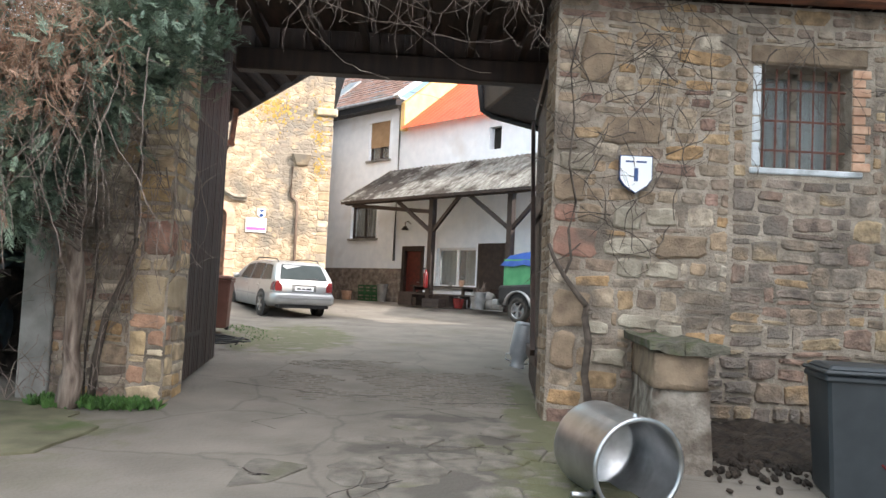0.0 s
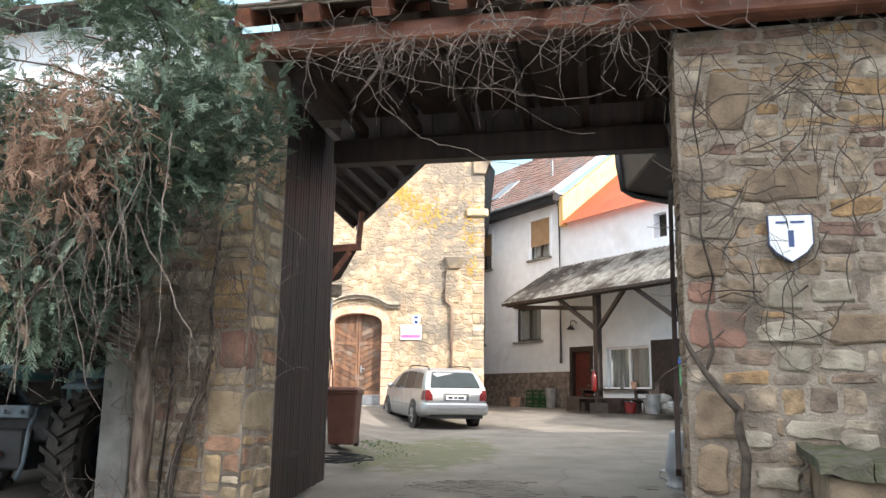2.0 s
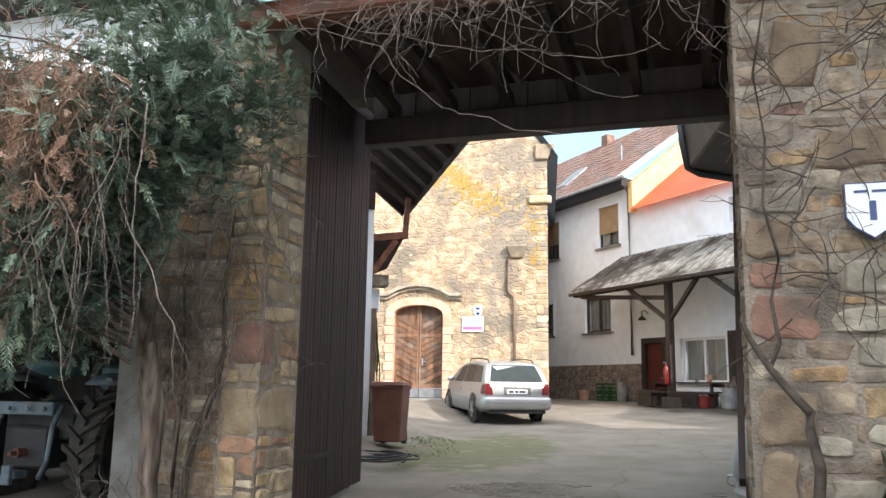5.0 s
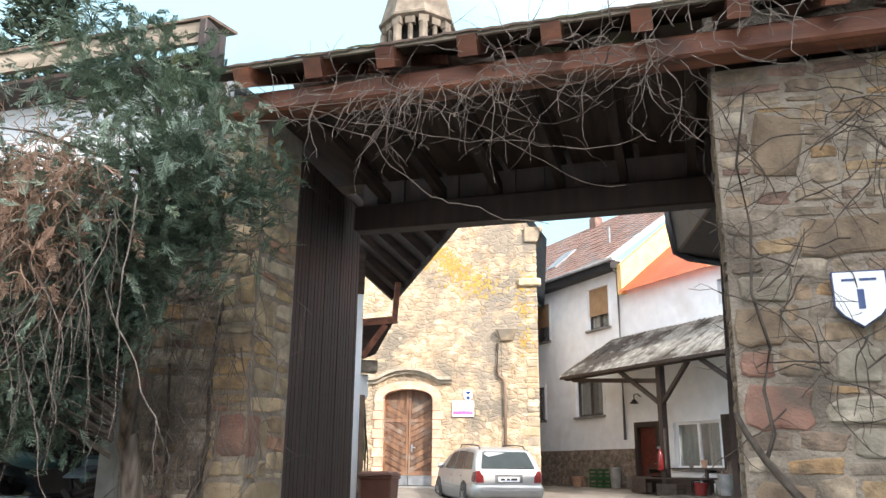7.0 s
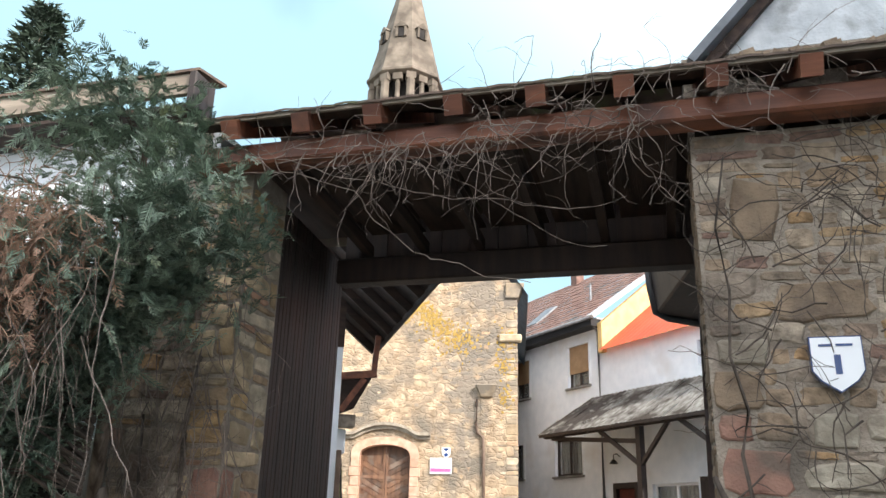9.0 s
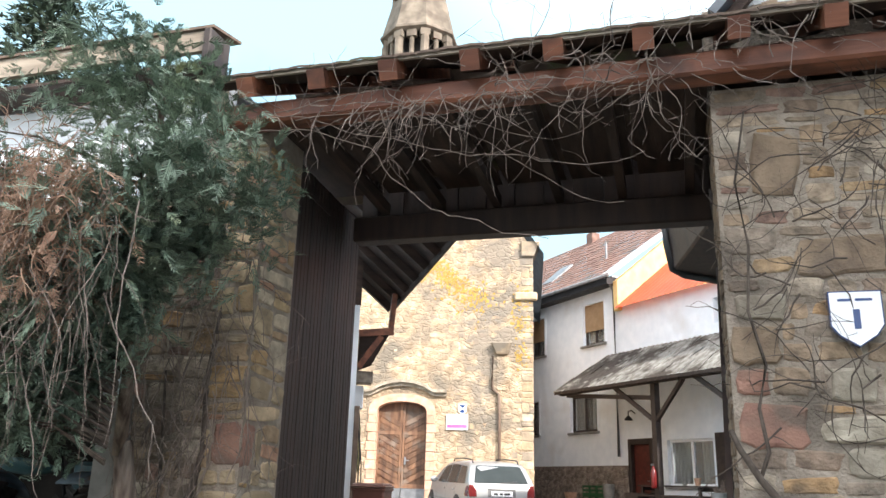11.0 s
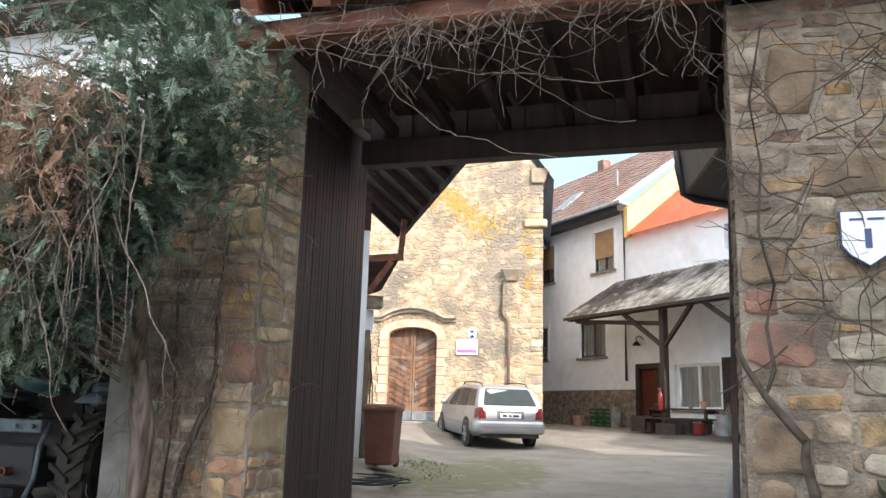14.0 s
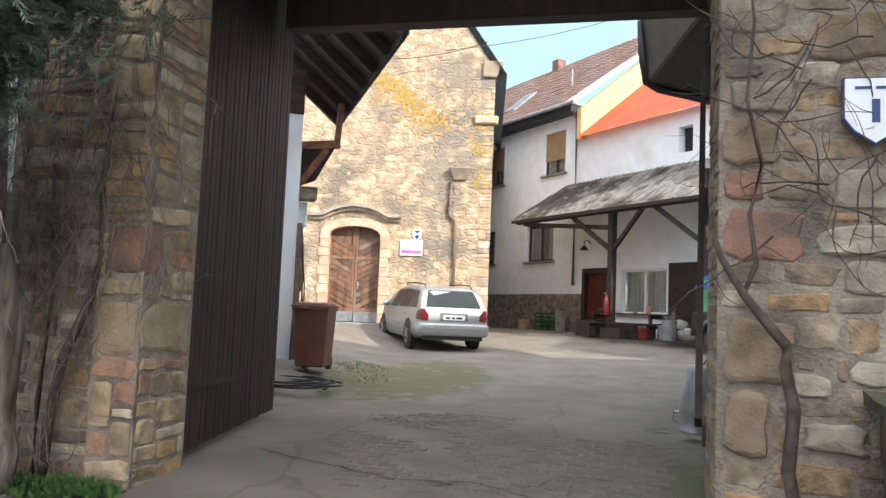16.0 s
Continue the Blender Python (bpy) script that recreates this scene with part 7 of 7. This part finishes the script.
for sg in (-1, 1):
    for corners in ([(-0.58, 0.985), (0.16, 0.975), (0.10, 1.39), (-0.40, 1.37)], [(0.23, 0.975), (1.06, 0.955), (0.98, 1.41), (0.17, 1.40)], [(1.13, 0.955), (2.05, 0.955), (1.60, 1.345), (1.05, 1.40)]):
        bm = B()
        skin(bm, sg, corners, 0.007)
        part("side_window", bm, M_CARGLASS, car)
    bm = B()
    tube(bm, [(sg * 0.57, -0.42, 1.46), (sg * 0.57, -0.30, 1.535), (sg * 0.58, 0.4, 1.56), (sg * 0.58, 1.25, 1.55), (sg * 0.57, 1.42, 1.48)], 0.017, 0.017, 6)
    part("roof_rail", bm, M_BLACK, car)
    bm = B()
    bmesh.ops.create_icosphere(bm, subdivisions=2, radius=1.0, matrix=pose(sg * 0.97, 1.92, 1.01) @ Matrix.Diagonal((0.105, 0.06, 0.075, 1)))
    part("mirror", bm, M_CARPAINT, car, smooth=True)
    bm = B()
    skin(bm, sg, [(0.42, 0.53), (2.24, 0.53), (2.24, 0.58), (0.42, 0.58)], 0.012)
    part("rub_strip", bm, M_BUMPER, car)
    for y in (0.20, 1.10, 2.08):
        bm = B()
        skin(bm, sg, [(y, 0.36), (y + 0.012, 0.36), (y + 0.012, 0.93), (y, 0.93)], 0.002, 3)
        part("door_gap", bm, M_BLACK, car)
    for y in (0.27, 1.17):
        bm = B()
        box(bm, sg * 0.865 - 0.018, sg * 0.865 + 0.018, y, y + 0.17, 0.80, 0.835)
        part("door_handle", bm, M_CARPAINT, car, bevel=0.008)
    for y in (0.0, 2.69):
        wheel(car, sg * 0.79, y, 0.315, 0.2)
        bm = B()
        reach = on_flank(y, 0.5)
        lathe(bm, [(0.0, 0), (0.37, 0.0), (0.385, 0.01), (0.37, 0.02), (0.0, 0.02)], 28, pose(sg * (reach + 0.004) - 0.01, y, 0.33, 0, 90, 0))
        part("wheel_arch", bm, M_BLACK, car)
# flat panel, coloured as the shadow in a recess round the plate
bm = B()
tail_panel(bm, [(-0.34, 0.70), (0.34, 0.70), (0.34, 0.88), (-0.34, 0.88)], 0.006)
part("plate_recess_shade", bm, M_SHADOWGREY, car)
bm = B()
tail_panel(bm, [(-0.26, 0.72), (0.26, 0.72), (0.26, 0.83), (-0.26, 0.83)], 0.016)
plate = part("number_plate", bm, M_ENAMEL, car, "white plate with plain dark bars")
bm = B()
for a, b in ((-0.21, -0.10), (-0.06, 0.02), (0.05, 0.2)):
    tail_panel(bm, [(a, 0.75), (b, 0.75), (b, 0.80), (a, 0.80)], 0.020)
part("plate_bars", bm, M_BLACK, plate)
bm = B()
tail_panel(bm, [(-0.02, 1.02), (0.40, 1.045), (0.40, 1.06), (-0.02, 1.035)], 0.025)
part("wiper", bm, M_BLACK, car)
bm = B()
tail_panel(bm, [(-0.36, 0.885), (0.36, 0.885), (0.36, 0.91), (-0.36, 0.91)], 0.022)
part("boot_handle", bm, M_CARPAINT, car)

OFF = pose(4.5, 23.1, ground_z(3.5, 23) - 0.01, 0, 0, -137)
jeep = thing("off_road_car", OFF, "silver and black off-road car parked before the house", "car")
bm = B()
loft(bm, [(-2.2, [(0.80, 0.55), (0.86, 0.7), (0.86, 1.05), (0.80, 1.1)]), (-1.0, [(0.86, 0.45), (0.9, 0.7), (0.9, 1.12), (0.84, 1.16)]), (-0.4, [(0.86, 0.45), (0.9, 0.7), (0.9, 1.12), (0.84, 1.18)]), (1.9, [(0.86, 0.5), (0.9, 0.7), (0.9, 1.12), (0.84, 1.18)])])
part("body", bm, M_BLACK, jeep, bevel=0.03)
bm = B()
loft(bm, [(-0.7, [(0.86, 1.18), (0.8, 1.2)]), (-0.2, [(0.80, 1.18), (0.70, 1.78)]), (1.8, [(0.82, 1.18), (0.72, 1.80)])])
part("cabin", bm, M_CARGLASS, jeep)
for sg in (-1, 1):
    for y in (-1.35, 1.3):
        wheel(jeep, sg * 0.82, y, 0.38, 0.26)
        bm = B()
        for k in range(8):
            a0, a1 = radians(10 + 20 * k), radians(10 + 20 * (k + 1))
            quad(bm, [(x, y + 0.5 * math.cos(a), 0.42 + 0.5 * math.sin(a)) for x, a in ((sg * 0.70, a0), (sg * 1.0, a0), (sg * 1.0, a1), (sg * 0.70, a1))])
        bmesh.ops.remove_doubles(bm, verts=bm.verts[:], dist=0.001)
        bmesh.ops.solidify(bm, geom=bm.faces[:], thickness=0.04)
        part("wing", bm, M_CARPAINT, jeep, smooth=True)
    bm = B()
    lathe(bm, [(0, 0), (0.1, 0.0), (0.11, 0.05), (0, 0.07)], 16, pose(sg * 0.62, -2.2, 0.92, 90, 0, 0))
    part("headlight", bm, M_ENAMEL, jeep)
bm = B()
box(bm, -0.88, 0.88, -2.42, -2.22, 0.5, 0.68)
part("front_bumper", bm, M_CARPAINT, jeep, bevel=0.03)

trailer = thing("farm_trailer", pose(4.75, 24.6, ground_z(4, 25), 0, 0, -47), "green farm trailer with a blue tarpaulin", "trailer")
bm = B()
box(bm, -2.0, 2.6, -1.0, 1.0, 0.8, 0.95)
for x in (-2.0, 2.55):
    box(bm, x, x + 0.05, -1.0, 1.0, 0.95, 1.85)
for y in (-1.0, 0.95):
    box(bm, -1.95, 2.55, y, y + 0.05, 0.95, 1.85)
part("bed", bm, M_GREENTRAILER, trailer)
bm = B()
bmesh.ops.create_grid(bm, x_segments=20, y_segments=12, size=1.0, matrix=Matrix.Diagonal((2.4, 1.08, 1, 1)) @ pose(0, 0, 0))
for v in bm.verts:
    v.co.x += 0.3
    e = max(abs((v.co.x - 0.3) / 2.4), abs(v.co.y) / 1.08)
    v.co.z = 1.9 + 0.35 * (1 - e * e) + 0.07 * noise.noise(v.co * 3) - (0.25 if e > 0.98 else 0)
bmesh.ops.solidify(bm, geom=bm.faces[:], thickness=0.012)
part("tarpaulin", bm, M_TARP, trailer, smooth=True)
for sg in (-1, 1):
    wheel(trailer, sg * 0.85, 0.3, 0.4, 0.22)

# wires across the yard
wire = thing("overhead_wire", (0, 0, 0), "thin black wire sagging across the yard", "wire")
for a, b, sag in (((-8.0, 24.6, 8.9), (-3.3, 25.4, 9.3), 0.35), ((-4.2, 24.0, 8.6), (4.5, 30.0, 13.2), 0.5)):
    bm = B()
    a, b = Vector(a), Vector(b)
    tube(bm, [a.lerp(b, k / 14) - Vector((0, 0, sag * 4 * (k / 14) * (1 - k / 14))) for k in range(15)], 0.012, 0.012, 5)
    part("strand", bm, M_BLACK, wire)

# ---- worn setts in the gateway ----
setts = tagged(new("paving_setts"), "worn stone setts sunk in the gateway ground", "paving", kind="structure")
rng = random.Random(51)
sett_meshes = []
for k in range(6):
    bm = B()
    vs = box(bm, -0.5, 0.5, -0.5, 0.5, 0.0, 1.0)
    for v in vs[4:]:
        v.co.x = v.co.x * 0.86 + rng.uniform(-0.04, 0.04)
        v.co.y = v.co.y * 0.8 + rng.uniform(-0.04, 0.04)
        v.co.z += rng.uniform(-0.25, 0.15)
    sett_meshes.append(mesh_of(bm, "sett", M_SETT))
count = 0
for j in range(26):
    y = 9.0 + 0.125 * j
    for i in range(16):
        x = -1.75 + 0.19 * i + (0.095 if j % 2 else 0) + rng.uniform(-0.01, 0.01)
        if noise.noise(Vector((x * 0.9, y * 0.9, 7))) < -0.02 or count >= 290:
            continue
        ob = new("sett", rng.choice(sett_meshes))
        ob.parent = setts
        ob.matrix_basis = Matrix.Translation((x, y, ground_z(x, y) - 0.0205)) @ pose(0, 0, 0, 0, 0, rng.uniform(-4, 4)) @ Matrix.Diagonal((0.175, 0.112, 0.028, 1))
        count += 1

# ---- stones of the walls ----
SPECIAL_RED = [(1.40, 1.86, 1.73, 2.05), (1.38, 1.62, 2.10, 2.30)]
SPECIAL_PALE = [(1.93, 2.45, 1.76, 1.96), (2.08, 2.36, 1.54, 1.74), (2.40, 2.75, 1.55, 1.72), (2.02, 2.32, 2.06, 2.30), (2.36, 2.70, 2.10, 2.30), (1.78, 2.02, 0.92, 1.06), (1.86, 2.2, 0.60, 0.78), (2.12, 2.55, 1.0, 1.14), (2.5, 2.8, 0.9, 1.06), (1.42, 1.78, 2.66, 2.86)]
SPECIAL_BROWN = [(2.48, 3.05, 1.76, 2.02), (1.88, 2.55, 2.98, 3.28), (1.40, 1.80, 0.98, 1.38), (1.40, 1.66, 0.55, 0.94), (1.62, 1.98, 3.62, 4.15), (1.38, 1.72, 2.33, 2.62)]
SKIP = [(WIN[0] - 0.13, WIN[1] + 0.22, WIN[2] - 0.08, WIN[3] + 0.22)]
LOW = [(2.44, 3.4, -0.4, 0.85)]
right = courses(1.37, 3.28, -0.35, 4.56, (0.11, 0.26), (0.20, 0.48), 0.026, LOW + SKIP + SPECIAL_RED + SPECIAL_PALE + SPECIAL_BROWN, 2)
lay(wall_right, right[:285], M_STONE, 0.020, 8.40)
house_rows = courses(3.30, 5.6, 0.85, 4.56, (0.12, 0.27), (0.18, 0.42), 0.028, SKIP, 23)
low_rows = courses(2.45, 5.6, -0.35, 0.84, (0.12, 0.27), (0.18, 0.42), 0.032, [], 24)
lay(wall_right, SPECIAL_RED, M_STONE_RED, 0.038, 8.40)
lay(wall_right, SPECIAL_PALE, M_STONE_PALE, 0.04, 8.40)
lay(wall_right, SPECIAL_BROWN, M_STONE_BROWN, 0.038, 8.40)
house_wall = tagged(new("stone_house_wall"), "rubble stones of the house wall beside the window", "wall", kind="structure")
lay(house_wall, house_rows, M_STONE_HOUSE, 0.024, 8.40)
lay(house_wall, low_rows, M_STONE_HOUSE, 0.05, 8.395)
# right jamb of the opening, seen from inside the gateway
jamb = pose(1.36, 8.4, 0, 0, 0, -90)
lay(wall_right, courses(-0.58, -0.02, -0.1, 4.5, (0.14, 0.32), (0.3, 0.55), 0.025, (), 5), M_STONE_BROWN, 0.02, 0.0, jamb)
# left pier: large quoins, then rubble
LR = [(-2.93, -2.645, 1.52, 1.90)]
LB = [(-3.01, -2.645, 0.93, 1.34), (-3.01, -2.83, 1.365, 1.49), (-2.81, -2.66, 1.37, 1.50)]
lay(wall_left, LR, M_STONE_RED, 0.03, 8.40)
lay(wall_left, LB, M_STONE_OCHRE, 0.03, 8.40)
lay(wall_left, courses(-3.02, -2.64, -0.2, 4.5, (0.16, 0.36), (0.22, 0.44), 0.022, LR + LB, 7), M_STONE_PIER, 0.025, 8.40)
lay(wall_left, courses(-3.93, -3.03, -0.2, 4.5, (0.12, 0.26), (0.20, 0.40), 0.022, (), 8), M_STONE, 0.03, 8.52)
ljamb = pose(-2.64, 8.4, 0, 0, 0, 90)
JR = [(0.005, 0.20, 1.52, 1.90)]
JB = [(0.005, 0.68, 0.93, 1.34), (0.22, 0.36, 1.37, 1.50), (0.24, 0.34, 1.55, 1.86), (0.05, 0.45, 2.12, 2.30)]
lay(wall_left, JR, M_STONE_RED, 0.022, 0.0, ljamb)
lay(wall_left, JB, M_STONE_OCHRE, 0.022, 0.0, ljamb)
lay(wall_left, courses(0.02, 0.69, -0.1, 4.5, (0.14, 0.34), (0.24, 0.52), 0.022, JR + JB, 9), M_STONE_PIER, 0.022, 0.0, ljamb)
# rubble of the chapel front
ch = courses(-3.6, 2.70, 1.0, 9.3, (0.13, 0.26), (0.2, 0.42), 0.03, [(-2.75, 0.2, 0, 4.6), (1.35, 2.05, 0.5, 5.7), (2.1, 2.9, 6.9, 7.25), (0.1, 0.8, 2.95, 3.8)], 12)
ch = [c for c in ch if c[1] < 2.7 - max(0, (c[3] - 8.5) * 0.75)]
ch = [c for c in ch if random.random() < 0.6]
ch.sort(key=lambda c: -c[0])
lay(wall, ch[:290], M_CSTONE, 0.013, 0.002)
# the rest of the front lies flusher under old limewash
fv, ff = [], []
shapes = [([tuple(v.co) for v in me.vertices], [tuple(p.vertices) for p in me.polygons]) for me in stone_set(M_CSTONE)]
rest_rng = random.Random(71)
for x0, x1, z0, z1 in ch[290:]:
    if rest_rng.random() < 0.7:
        continue
    vs, fs = rest_rng.choice(shapes)
    n, deep = len(fv), rest_rng.uniform(0.004, 0.008)
    fv.extend([((x0 + x1) / 2 + v[0] * (x1 - x0), 0.004 + v[1] * deep, (z0 + z1) / 2 + v[2] * (z1 - z0)) for v in vs])
    ff.extend([tuple(n + i for i in f) for f in fs])
flush = leaf_mesh("rubble_fill", fv, ff, M_FLUSH)
flush.parent = wall
lay(wall, courses(2.35, 2.74, 1.0, 8.3, (0.22, 0.36), (0.3, 0.5), 0.02, [(2.1, 2.9, 6.9, 7.25)], 13), M_CSTONE, 0.025, 0.0)

for ob in scene.objects:
    if ob.parent and ob.name.split(".")[0] in ("twig_tangle", "shoot_tangle", "twig_tangle", "twig_tangle", "shoot_tangle", "branchwork", "dead_tangle", "lichen", "crown", "dry_sprays", "loose_rubble", "rubble_fill", "dry_plant", "cables", "roof_tiles", "runner"):
        ob["kind"] = "stuff"
